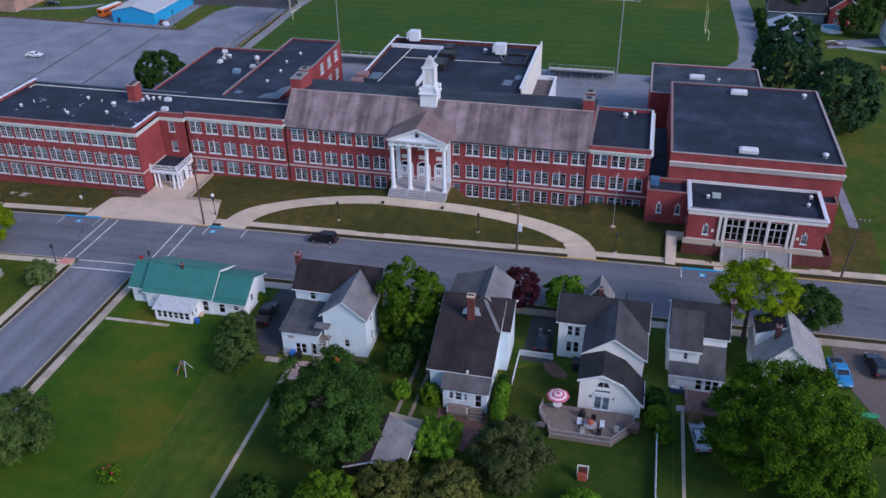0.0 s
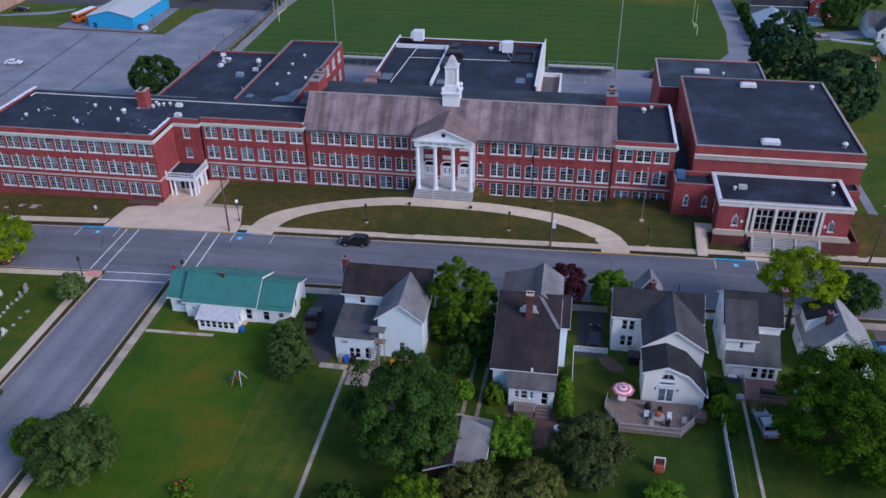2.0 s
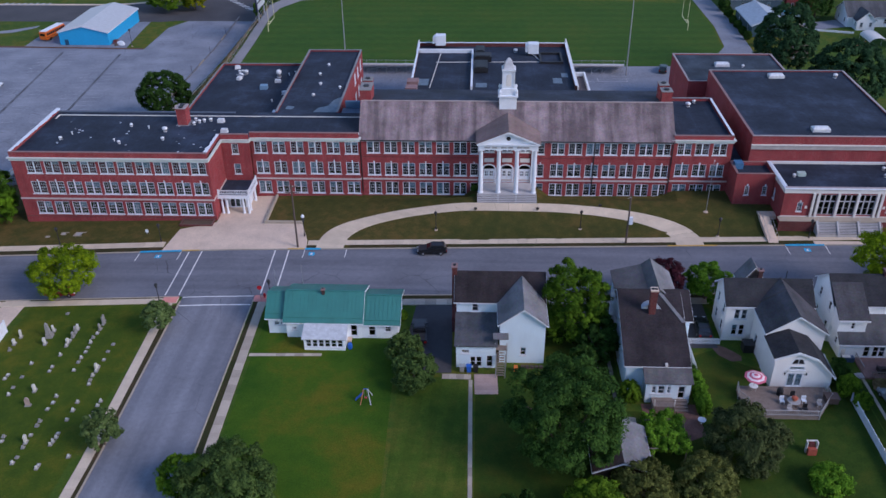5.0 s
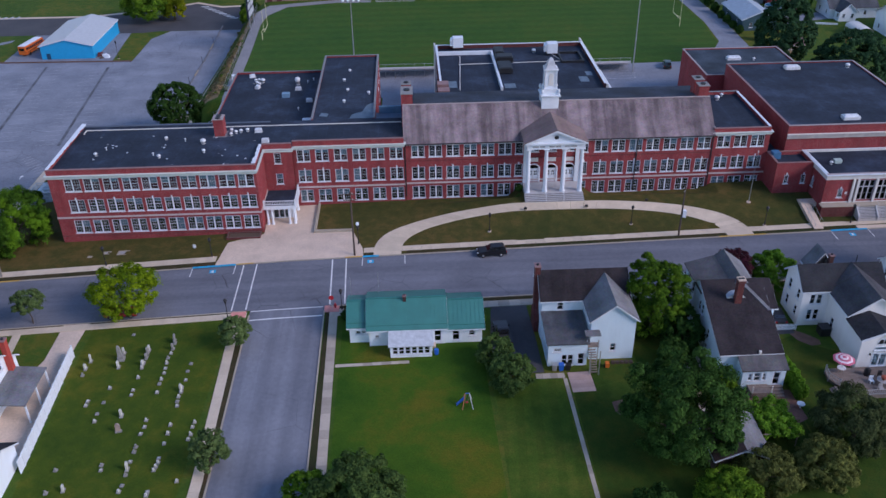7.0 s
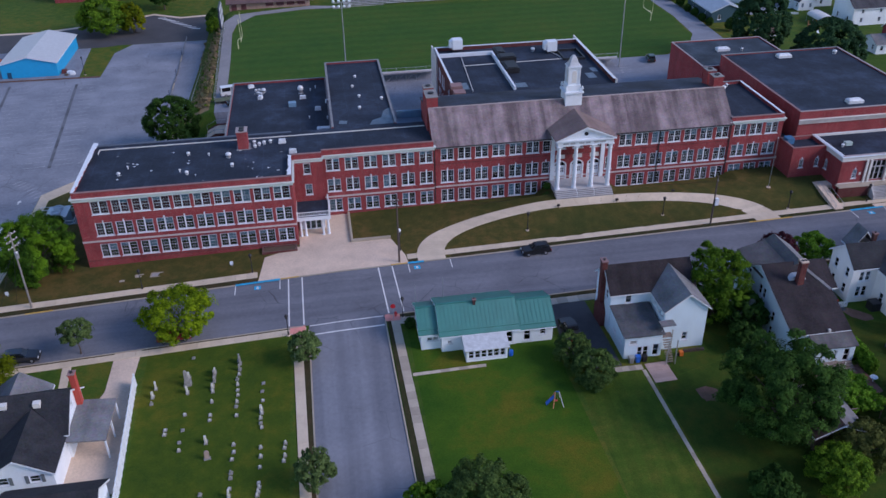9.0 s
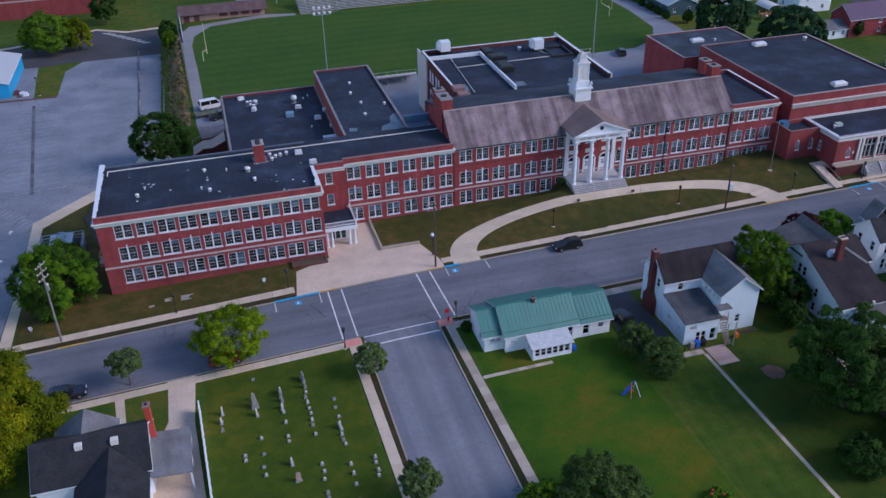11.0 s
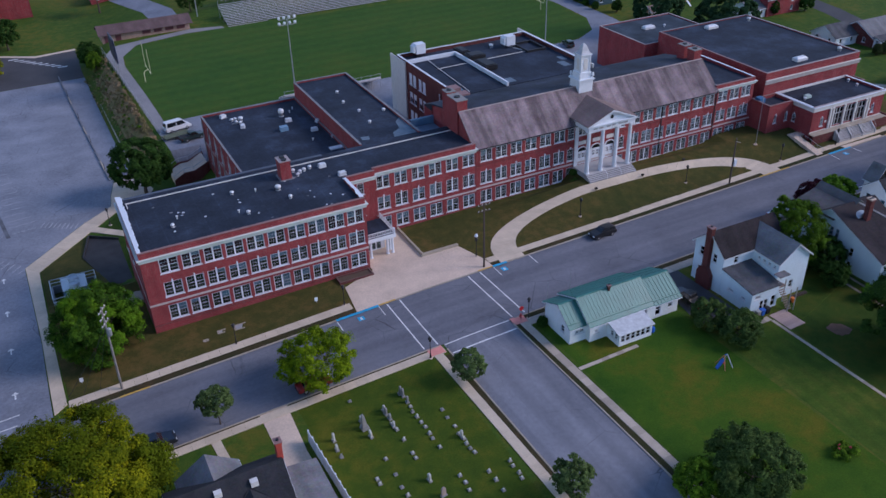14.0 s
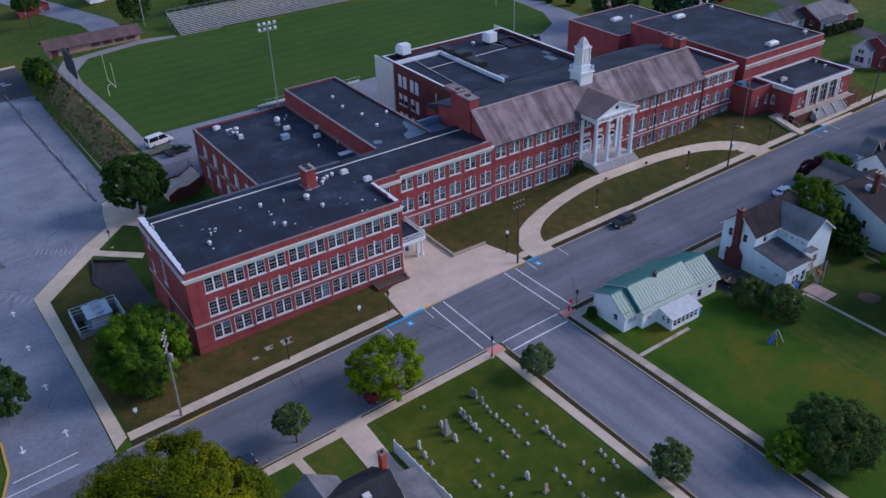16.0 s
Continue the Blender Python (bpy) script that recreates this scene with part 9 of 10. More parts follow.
def vehicle(kind, x, y, turn, paint_mat, label, category="car", group="parked cars", z=None):
    """A road vehicle: body, cabin, glass, wheels with rims, lamps and bumpers; it faces along its own x."""
    half, w, body, cabin = KINDS[kind]
    z = land(x, y) + 0.04 if z is None else z
    t = tagged(new(kind if kind != "sedan" else "car"), label, category, group)
    t.matrix_world = pose(x, y, z, 0, 0, turn)
    ORIGIN[t.name] = Vector()

    def made(name, bm, mat, parent=t):
        return link(name, mesh_of(name, bm, mat), parent)

    bm = bmesh.new()
    prism(bm, body, "y", -w / 2, w / 2)
    bmesh.ops.bevel(bm, geom=bm.edges[:], offset=0.07, segments=2, affect="EDGES")
    b = made("body", fixed_normals(bm), paint_mat)
    lo, hi = cabin[0][1], max(p[1] for p in cabin)
    bm = bmesh.new()
    sides = []
    for s in (-1, 1):
        sides.append([bm.verts.new((px, s * (w / 2 - 0.06 - 0.16 * (pz - lo) / (hi - lo)), pz)) for px, pz in cabin])
    bm.faces.new(sides[0])
    bm.faces.new(sides[1][::-1])
    n = len(cabin)
    for i in range(n):
        j = (i + 1) % n
        bm.faces.new((sides[0][i], sides[1][i], sides[1][j], sides[0][j]))
    fixed_normals(bm)
    bmesh.ops.bevel(bm, geom=bm.edges[:], offset=0.05, segments=2, affect="EDGES")
    c = made("cabin", fixed_normals(bm), paint_mat)

    def lerp_cab(zz, front):
        pts = sorted(((p[1], p[0]) for p in (cabin[-2:] if front else cabin[:2])), key=lambda q: q[0])
        return float(np.interp(zz, [p[0] for p in pts], [p[1] for p in pts]))

    z0, z1 = lo + 0.12, hi - 0.16
    for s in (-1, 1):
        bm = bmesh.new()
        yy0, yy1 = s * (w / 2 - 0.06 - 0.16 * (z0 - lo) / (hi - lo) + 0.012), s * (w / 2 - 0.06 - 0.16 * (z1 - lo) / (hi - lo) + 0.012)
        xs = (lerp_cab(z0, False) + 0.22, lerp_cab(z0, True) - 0.28, lerp_cab(z1, True) - 0.3, lerp_cab(z1, False) + 0.3)
        mid = (xs[0] + xs[1]) / 2
        for a0, a1, a2, a3 in ((xs[0], mid - 0.06, mid - 0.06, xs[3]), (mid + 0.06, xs[1], xs[2], mid + 0.06)):
            q = [(a0, yy0, z0), (a1, yy0, z0), (a2, yy1, z1), (a3, yy1, z1)]
            solid(bm, q, [(px, py - s * 0.03, pz) for px, py, pz in q])
        made("side_window", fixed_normals(bm), CAR_GLASS, c)
    for front in (True, False):
        k = 0.018 if front else -0.018
        x0, x1 = lerp_cab(z0, front) + k, lerp_cab(z1, front) + k
        q = [(x0, -w / 2 + 0.2, z0), (x0, w / 2 - 0.2, z0), (x1, w / 2 - 0.3, z1), (x1, -w / 2 + 0.3, z1)]
        made("windscreen" if front else "rear_window", fixed_normals(solid(bmesh.new(), q, [(px - (0.03 if front else -0.03), py, pz) for px, py, pz in q])), CAR_GLASS, c)
    r = 0.34 if kind != "van" else 0.37
    for sx in (half * 0.62, -half * 0.6):
        for s in (-1, 1):
            bm = rod(bmesh.new(), (sx, s * (w / 2 - 0.2), r), (sx, s * (w / 2 + 0.02), r), r, n=16)
            tw = made("wheel", bm, TYRE)
            made("rim", rod(bmesh.new(), (sx, s * (w / 2 + 0.0), r), (sx, s * (w / 2 + 0.035), r), r * 0.62, r * 0.5, 12), RIM, tw)
    for s in (-1, 1):
        made("headlight", boxed(half - 0.12, half + 0.012, s * (w / 2 - 0.3) - 0.2, s * (w / 2 - 0.3) + 0.2, 0.62, 0.8), LAMP_WHITE, b)
        made("tail_light", boxed(-half - 0.012, -half + 0.1, s * (w / 2 - 0.2) - 0.14, s * (w / 2 - 0.2) + 0.14, 0.68, 0.92), LAMP_RED, b)
        made("mirror", boxed(cabin[-1][0] - 0.25, cabin[-1][0] - 0.1, s * (w / 2 + 0.08) - 0.09, s * (w / 2 + 0.08) + 0.09, lo, lo + 0.16), paint_mat, c)
    for sx in (-1, 1):
        made("bumper", boxed(min(sx * half, sx * (half + 0.06)), max(sx * half, sx * (half + 0.06)), -w / 2 + 0.08, w / 2 - 0.08, 0.36, 0.56), TYRE, b)
    if kind == "pickup":
        bm = boxed(-2.5, -0.95, -0.8, 0.8, 1.09, 1.115)
        made("load_bed", bm, TYRE, b)
    return t


P_BLACK, P_WHITE = car_paint("black_car_paint", (0.012, 0.012, 0.014)), car_paint("white_car_paint", (0.76, 0.78, 0.80), 0.1)
P_NAVY, P_BLUE = car_paint("dark_blue_car_paint", (0.012, 0.02, 0.035)), car_paint("bright_blue_car_paint", (0.02, 0.26, 0.55), 0.1)
P_RED, P_SILVER = car_paint("red_car_paint", (0.3, 0.015, 0.02), 0.1), car_paint("silver_car_paint", (0.40, 0.45, 0.5), 0.5)
P_GREEN = car_paint("dark_green_car_paint", (0.02, 0.04, 0.035))
vehicle("suv", -12.3, kerb_n(-12.3) - 1.3, 182.4, P_BLACK, "black sport utility car parked at the kerb")
vehicle("suv", -88.4, kerb_s(-87) + 1.3, 2, P_NAVY, "dark blue car parked at the kerb")
vehicle("sedan", -67.9, kerb_s(-68) + 1.3, 2, P_RED, "red car parked under the street tree")
vehicle("sedan", 18.0, kerb_s(18) + 1.4, 2, P_WHITE, "white car parked at the kerb before a house")
vehicle("pickup", -12.9, -35.4, 94, P_BLACK, "black pickup truck in a driveway", "pickup truck")
vehicle("sedan", 26.5, -33.2, 88, P_BLACK, "black car in a narrow driveway")
vehicle("sedan", 46.9, -47.6, 100, P_SILVER, "pale silver car parked on the grass")
vehicle("pickup", 64.7, -31.8, -84, P_BLUE, "bright blue pickup on the gravel", "pickup truck")
vehicle("suv", 69.6, -29.2, 98, P_NAVY, "dark blue car on the gravel")
vehicle("sedan", -130.6, 73.8, 6, P_WHITE, "white car alone in the car park")
vehicle("suv", 40.0, 73.0, 78, P_GREEN, "dark green car in the yard behind the school")
vehicle("van", -64.9, 70.4, 14, P_WHITE, "white passenger van near the field gate", "van", "vehicles behind the school")
tr = tagged(new("flatbed_trailer"), "low dark flatbed trailer with a greenish timber deck", "trailer", "vehicles behind the school")
tr.matrix_world = pose(-66.0, 66.6, land(-66.0, 66.6), 0, 0, 14)
ORIGIN[tr.name] = Vector()
for i in range(9):
    link("plank", block_mesh("plank", plain("green_grey_deck", (0.10, 0.12, 0.075), 0.9, vary=0.3) if i == 0 else bpy.data.materials["green_grey_deck"], -2.9, 2.9, -0.12, 0.12, 0.62, 0.68), tr).location = (0, -1.08 + 0.27 * i, 0)
link("frame", mesh_of("frame", rod(box(box(boxed(-2.9, 2.9, -1.24, -1.14, 0.5, 0.62), -2.9, 2.9, 1.14, 1.24, 0.5, 0.62), -2.9, -2.8, -1.13, 1.13, 0.5, 0.62), (-4.4, 0, 0.5), (-2.9, 0, 0.55), 0.07), DARK_METAL), tr)
for sx in (-0.5, 0.5):
    for sy in (-1.3, 1.3):
        link("wheel", mesh_of("wheel", rod(bmesh.new(), (sx, sy - 0.1, 0.36), (sx, sy + 0.1, 0.36), 0.36, n=14), TYRE), tr)
vehicle("pickup", -63.2, 63.6, 14, P_GREEN, "dark green pickup truck beside the trailer", "pickup truck", "vehicles behind the school")
vehicle("sedan", -163.2, 128.3, 20, P_BLACK, "black car near the blue shed")
# the school bus
bus = tagged(new("school_bus"), "orange-yellow school bus with white roof parked by the shed", "bus")
bus.matrix_world = pose(-136.2, 122.0, land(-136.2, 122.0) + 0.03, 0, 0, 80)
ORIGIN[bus.name] = Vector()
ORANGE = plain("school_bus_orange", (0.60, 0.13, 0.012), 0.4, vary=0.05)
bm = prism(bmesh.new(), [(-5.4, 0.5), (-5.4, 2.7), (-5.1, 2.95), (4.2, 2.95), (4.5, 1.7), (5.6, 1.5), (5.7, 0.5)], "y", -1.2, 1.2)
bmesh.ops.bevel(bm, geom=bm.edges[:], offset=0.1, segments=2, affect="EDGES")
body = link("body", mesh_of("body", fixed_normals(bm), ORANGE), bus)
bm = boxed(-5.2, 4.0, -1.05, 1.05, 2.94, 3.08)
link("roof_panel", mesh_of("roof_panel", bm, WHITE), bus)
for s in (-1, 1):
    for i in range(9):
        link("window", mesh_of("window", boxed(-4.9 + i, -4.1 + i, min(s * 1.19, s * 1.215), max(s * 1.19, s * 1.215), 1.75, 2.5), CAR_GLASS), body)
    link("stripe", mesh_of("stripe", boxed(-5.3, 4.4, min(s * 1.19, s * 1.21), max(s * 1.19, s * 1.21), 1.15, 1.3), TYRE), body)
    for sx in (-3.4, 4.3):
        link("wheel", mesh_of("wheel", rod(bmesh.new(), (sx, s * 0.95, 0.48), (sx, s * 1.2, 0.48), 0.48, n=14), TYRE), bus)
link("rear_window", mesh_of("rear_window", boxed(-5.42, -5.38, -0.8, 0.8, 1.7, 2.45), CAR_GLASS), body)

# ---- street furniture ----
def lamp_post(x, y, h=3.4, globe=False):
    z = land(x, y)
    t = thing("lamp_post", x, y, z, "black iron post lamp with lantern head", "street lamp", "black post lamps")
    part("base", lathe(bmesh.new(), x, y, [(0.3, z), (0.3, z + 0.12), (0.2, z + 0.14)], 10), CONCRETE, t)
    part("post", lathe(bmesh.new(), x, y, [(0.14, z + 0.14), (0.11, z + 0.7), (0.06, z + 0.8), (0.05, z + h - 0.6), (0.1, z + h - 0.55)], 10), DARK_METAL, t)
    part("lantern", lathe(bmesh.new(), x, y, [(0.12, z + h - 0.55), (0.24, z + h - 0.1), (0.3, z + h - 0.05), (0.2, z + h + 0.12), (0.04, z + h + 0.3)], 8), DARK_METAL, t)
    if globe:
        part("globe", lathe(bmesh.new(), x, y, [(0.1, z + h + 0.25), (0.28, z + h + 0.42), (0.3, z + h + 0.6), (0.18, z + h + 0.8), (0.04, z + h + 0.88)], 12), WHITE, t, "white glass globe")


for x, y in ((-12.0, -6.6), (12.2, -5.8), (34.8, -7.0), (-74.4, -11.9), (-57.6, -10.9), (-33.9, -8.9), (49.6, -7.2), (-84.6, 39.4), (-52.0, -28.6), (-35.6, -27.4), (76.0, -8.0)):
    lamp_post(x, y, globe=x == -33.9)


def pole(x, y, h, label, arms=2, lean=0.0, mat=WOOD_POLE, turn=0.0):
    z = land(x, y)
    t = thing("utility_pole", x, y, z, label, "utility pole", "utility poles")
    part("post", rod(bmesh.new(), (x, y, z), (x + lean, y, z + h), 0.17, 0.11, 8), mat, t)
    for k in range(arms):
        zz = z + h - 0.5 - 1.0 * k
        c, s = math.cos(radians(turn)), math.sin(radians(turn))
        ring = [(x + lean + u * c - v * s, y + u * s + v * c, zz) for u, v in ((-1.1, -0.06), (1.1, -0.06), (1.1, 0.06), (-1.1, 0.06))]
        part("cross_arm", solid(bmesh.new(), ring, [(px, py, pz + 0.12) for px, py, pz in ring]), mat, t)
        for i in range(4):
            u = -0.95 + 0.63 * i
            part("insulator", lathe(bmesh.new(), x + lean + u * c, y + u * s, [(0.05, zz + 0.12), (0.08, zz + 0.2), (0.03, zz + 0.3)], 6), CREAM, t)
    return t, z + h


STEEL_OLD = plain("silvered_pole_wood", (0.24, 0.22, 0.20), 0.85, vary=0.3, scale=2.0)
p, top = pole(-90.4, -13.6, 13.2, "weathered grey utility pole with cross arms", 3, 0.2, STEEL_OLD, 62)
part("transformer", lathe(bmesh.new(), -90.0, -13.95, [(0.26, top - 4.2), (0.28, top - 4.1), (0.28, top - 3.2), (0.2, top - 3.05)], 10), STEEL, p)
for k, (gx, gy) in enumerate(((-95.2, -12.4), (-93.0, -12.0), (-97.6, -12.9))):
    part("guy_wire", rod(bmesh.new(), (-90.3, -13.6, top - 2.2 - 0.6 * k), (gx, gy, land(gx, gy)), 0.025, n=5), DARK_METAL, p)
p, top = pole(-34.4, -12.3, 11.6, "dark brown wooden utility pole at the corner", 2)
p, top = pole(19.3, -9.6, 9.2, "slim dark wooden utility pole with lamp arm", 0, 0.0)
part("lamp_arm", rod(bmesh.new(), (19.3, -9.6, top - 0.6), (18.5, -11.3, top), 0.05), STEEL, p)
part("meter_box", boxed(19.4, 20.0, -9.9, -9.3, 1.4, 2.6), WHITE, p)
p, top = pole(68.4, -8.2, 11.0, "dark wooden utility pole beside the gymnasium", 1, 0.8)
fp = thing("flagpole", 34.0, -1.0, land(34, -1), "white flagpole on the school lawn", "flagpole")
part("post", rod(bmesh.new(), (34, -1, land(34, -1)), (34, -1, 8.6), 0.06, 0.04, 8), STEEL, fp)
part("finial", lathe(bmesh.new(), 34, -1, [(0.05, 8.6), (0.12, 8.72), (0.05, 8.86)], 8), CREAM, fp)
part("base", lathe(bmesh.new(), 34, -1, [(0.4, land(34, -1)), (0.4, land(34, -1) + 0.12)], 12), CONCRETE, fp)
stop = thing("stop_sign", -37.0, -27.6, land(-37, -27.6), "red octagonal stop sign on a steel post", "sign")
zs = land(-37, -27.6)
part("post", rod(bmesh.new(), (-37, -27.6, zs), (-37, -27.6, zs + 2.7), 0.035), STEEL, stop)
part("plate", rod(bmesh.new(), (-37, -27.66, zs + 2.35), (-37, -27.63, zs + 2.35), 0.38, n=8), plain("sign_red", (0.5, 0.02, 0.03), 0.45), stop)
hy = thing("fire_hydrant", -36.6, -26.9, land(-36.6, -26.9), "red fire hydrant on the corner", "hydrant")
zh = land(-36.6, -26.9)
part("body", lathe(bmesh.new(), -36.6, -26.9, [(0.2, zh), (0.15, zh + 0.1), (0.15, zh + 0.6), (0.2, zh + 0.62), (0.12, zh + 0.85), (0.05, zh + 0.92)], 10), bpy.data.materials["sign_red"], hy)
part("nozzle", rod(bmesh.new(), (-36.85, -26.9, zh + 0.5), (-36.35, -26.9, zh + 0.5), 0.07, n=8), bpy.data.materials["sign_red"], hy)
for x, y in ((-61.0, -8.0), (-95.0, -9.5)):
    s = thing("yard_sign", x, y, land(x, y), "small white sign post in the lawn", "sign", "small lawn signs")
    part("plate", boxed(x - 0.25, x + 0.25, y - 0.04, y + 0.04, land(x, y) + 0.3, land(x, y) + 0.9), WHITE, s)
    part("post", boxed(x - 0.04, x + 0.04, y - 0.03, y + 0.03, land(x, y) - 0.1, land(x, y) + 0.3), WHITE, s)
for x, y in ((-5.4, -2.0), (5.2, -1.8), (16.0, -0.5)):
    z = land(x, y)
    s = thing("floodlight", x, y, z, "small dark ground floodlight on the lawn", "floodlight", "lawn floodlights")
    part("stem", rod(bmesh.new(), (x, y, z), (x, y, z + 0.35), 0.06), DARK_METAL, s)
    part("head", boxed(x - 0.25, x + 0.25, y - 0.15, y + 0.15, z + 0.35, z + 0.65), DARK_METAL, s)

# the plant enclosure and the sunken yard west of the wing
enc = thing("chiller_enclosure", -92.8, 15.5, -4.5, "pale concrete enclosure with a grey cooling unit", "enclosure")
ez = land(-92.8, 15.5) - 0.4
PALE_STEEL = plain("pale_painted_steel", (0.52, 0.58, 0.60), 0.5, vary=0.12)
part("wall_panel", frame_ring(bmesh.new(), -96.4, -89.6, 12.6, 18.6, ez, ez + 1.7, 0.0, 0.25), plain("grey_block_wall", (0.22, 0.23, 0.235), 0.85, vary=0.25), enc)
part("floor_slab", boxed(-96.1, -89.9, 12.9, 18.3, ez, ez + 0.3), CONCRETE_OLD, enc)
unit = part("cooling_unit", box(boxed(-94.6, -91.2, 13.8, 17.6, ez + 0.5, ez + 3.0), -94.9, -90.9, 13.6, 17.8, ez + 0.3, ez + 0.5), plain("unit_grey", (0.15, 0.26, 0.32), 0.5), enc, "blue-grey cooling unit")
for i in range(6):
    part("louvre", boxed(-94.3, -91.5, 13.72, 13.795, ez + 0.8 + 0.34 * i, ez + 1.02 + 0.34 * i), PALE_STEEL, unit)
part("fan_deck", boxed(-94.75, -91.05, 13.65, 17.75, ez + 3.0, ez + 3.15), PALE_STEEL, unit)
for y in (14.7, 16.6):
    shroud = part("fan_shroud", lathe(bmesh.new(), -92.9, y, [(0.8, ez + 3.15), (0.84, ez + 3.7), (0.74, ez + 3.7), (0.72, ez + 3.4)], 16), PALE_STEEL, unit)
for a, b in (((-96.4, 12.6), (-89.6, 12.6)), ((-89.6, 12.6), (-89.6, 18.6)), ((-89.6, 18.6), (-96.4, 18.6)), ((-96.4, 18.6), (-96.4, 12.6))):
    bm = bmesh.new()
    for z in (ez + 2.2, ez + 2.8):
        rod(bm, (*a, z), (*b, z), 0.06)
    for i in range(4):
        f = i / 3
        rod(bm, (a[0] + (b[0] - a[0]) * f, a[1] + (b[1] - a[1]) * f, ez + 1.7), (a[0] + (b[0] - a[0]) * f, a[1] + (b[1] - a[1]) * f, ez + 2.8), 0.045)
    part("rail", bm, PALE_STEEL, enc)
# floor and walls of the sunken yard share one very dark colour
cover("sunken_yard", [(-90.6, 28.5), (-88.8, 36.0), (-84.2, 32.5), (-84.2, 16.0), (-87.5, 16.5)], 0.07, plain("dark_yard_paving", (0.028, 0.028, 0.030), 0.8, vary=0.5, scale=0.5), "dark paved sunken yard beside the wing", "yard")
sy = thing("yard_wall", -89, 28, -4.5, "low dark wall of the sunken yard", "wall")
z = land(-89, 28)
for (x0, y0), (x1, y1) in (((-90.6, 28.5), (-88.8, 36.0)), ((-88.8, 36.0), (-84.2, 32.5)), ((-90.6, 28.5), (-87.5, 16.5))):
    part("wall_panel", fixed_normals(solid(bmesh.new(), [(x0 - 0.12, y0, z - 0.8), (x1 - 0.12, y1, z - 0.8), (x1 + 0.12, y1, z - 0.8), (x0 + 0.12, y0, z - 0.8)], [(x0 - 0.12, y0, z + 0.3), (x1 - 0.12, y1, z + 0.3), (x1 + 0.12, y1, z + 0.3), (x0 + 0.12, y0, z + 0.3)])), bpy.data.materials["dark_yard_paving"], sy)
sd = thing("side_steps", -85.4, 7.2, -3.6, "concrete side steps with steel rails at the wing door", "steps")
z = land(-86, 7)
part("landing", boxed(-86.2, -83.95, 5.9, 8.6, z - 0.6, -2.65), CONCRETE_OLD, sd)
for i in range(5):
    part("step", boxed(-86.2, -84.4, 8.6 + 0.32 * i, 8.92 + 0.32 * i, z - 0.6, -2.8 - 0.18 * i), CONCRETE_OLD, sd)
bm = rod(bmesh.new(), (-86.1, 5.9, -1.7), (-86.1, 8.6, -1.7), 0.035)
rod(bm, (-86.1, 8.6, -1.7), (-86.1, 10.2, -2.6), 0.035)
for y, zt in ((5.9, -1.7), (7.2, -1.7), (8.6, -1.7), (10.2, -2.6)):
    rod(bm, (-86.1, y, zt - 1.0), (-86.1, y, zt), 0.03)
part("rail", bm, STEEL, sd)
rs = thing("rear_steps", -66, 54, -4, "broad pale concrete stair with a landing beside the rear block", "steps")
for i in range(8):
    part("step", boxed(-63.2 - 0.36 * (i + 1), -63.2 - 0.36 * i, 51.0, 56.4, -8, -3.0 - 0.18 * i), CONCRETE, rs)
part("landing", boxed(-68.0, -66.08, 51.0, 56.4, -8, -4.4), CONCRETE, rs)
for i in range(6):
    part("step", boxed(-68.0 - 0.36 * (i + 1), -68.0 - 0.36 * i, 51.0, 56.4, -8, -4.55 - 0.18 * i), CONCRETE, rs)
for y in (50.85, 56.55):
    run = [(-62.9, -2.9), (-66.1, -4.3), (-68.0, -4.3), (-70.2, -5.5)]
    bm = prism(bmesh.new(), [(-62.9, -8)] + [(x, z + 0.15) for x, z in run] + [(-70.2, -8)], "y", y - 0.15, y + 0.15)
    part("side_wall", fixed_normals(bm), BRICK_DARK, rs)
    bm = bmesh.new()
    for (xa, za), (xb, zb) in zip(run, run[1:]):
        rod(bm, (xa, y, za + 1.1), (xb, y, zb + 1.1), 0.05)
    for x, z in run:
        rod(bm, (x, y, z), (x, y, z + 1.1), 0.04)
    part("rail", bm, STEEL, rs)

# ---- the graveyard ----
STONE_W, STONE_G = plain("white_marble", (0.54, 0.53, 0.47), 0.7, vary=0.2, scale=3), plain("grey_granite", (0.26, 0.25, 0.23), 0.6, vary=0.25, scale=3)


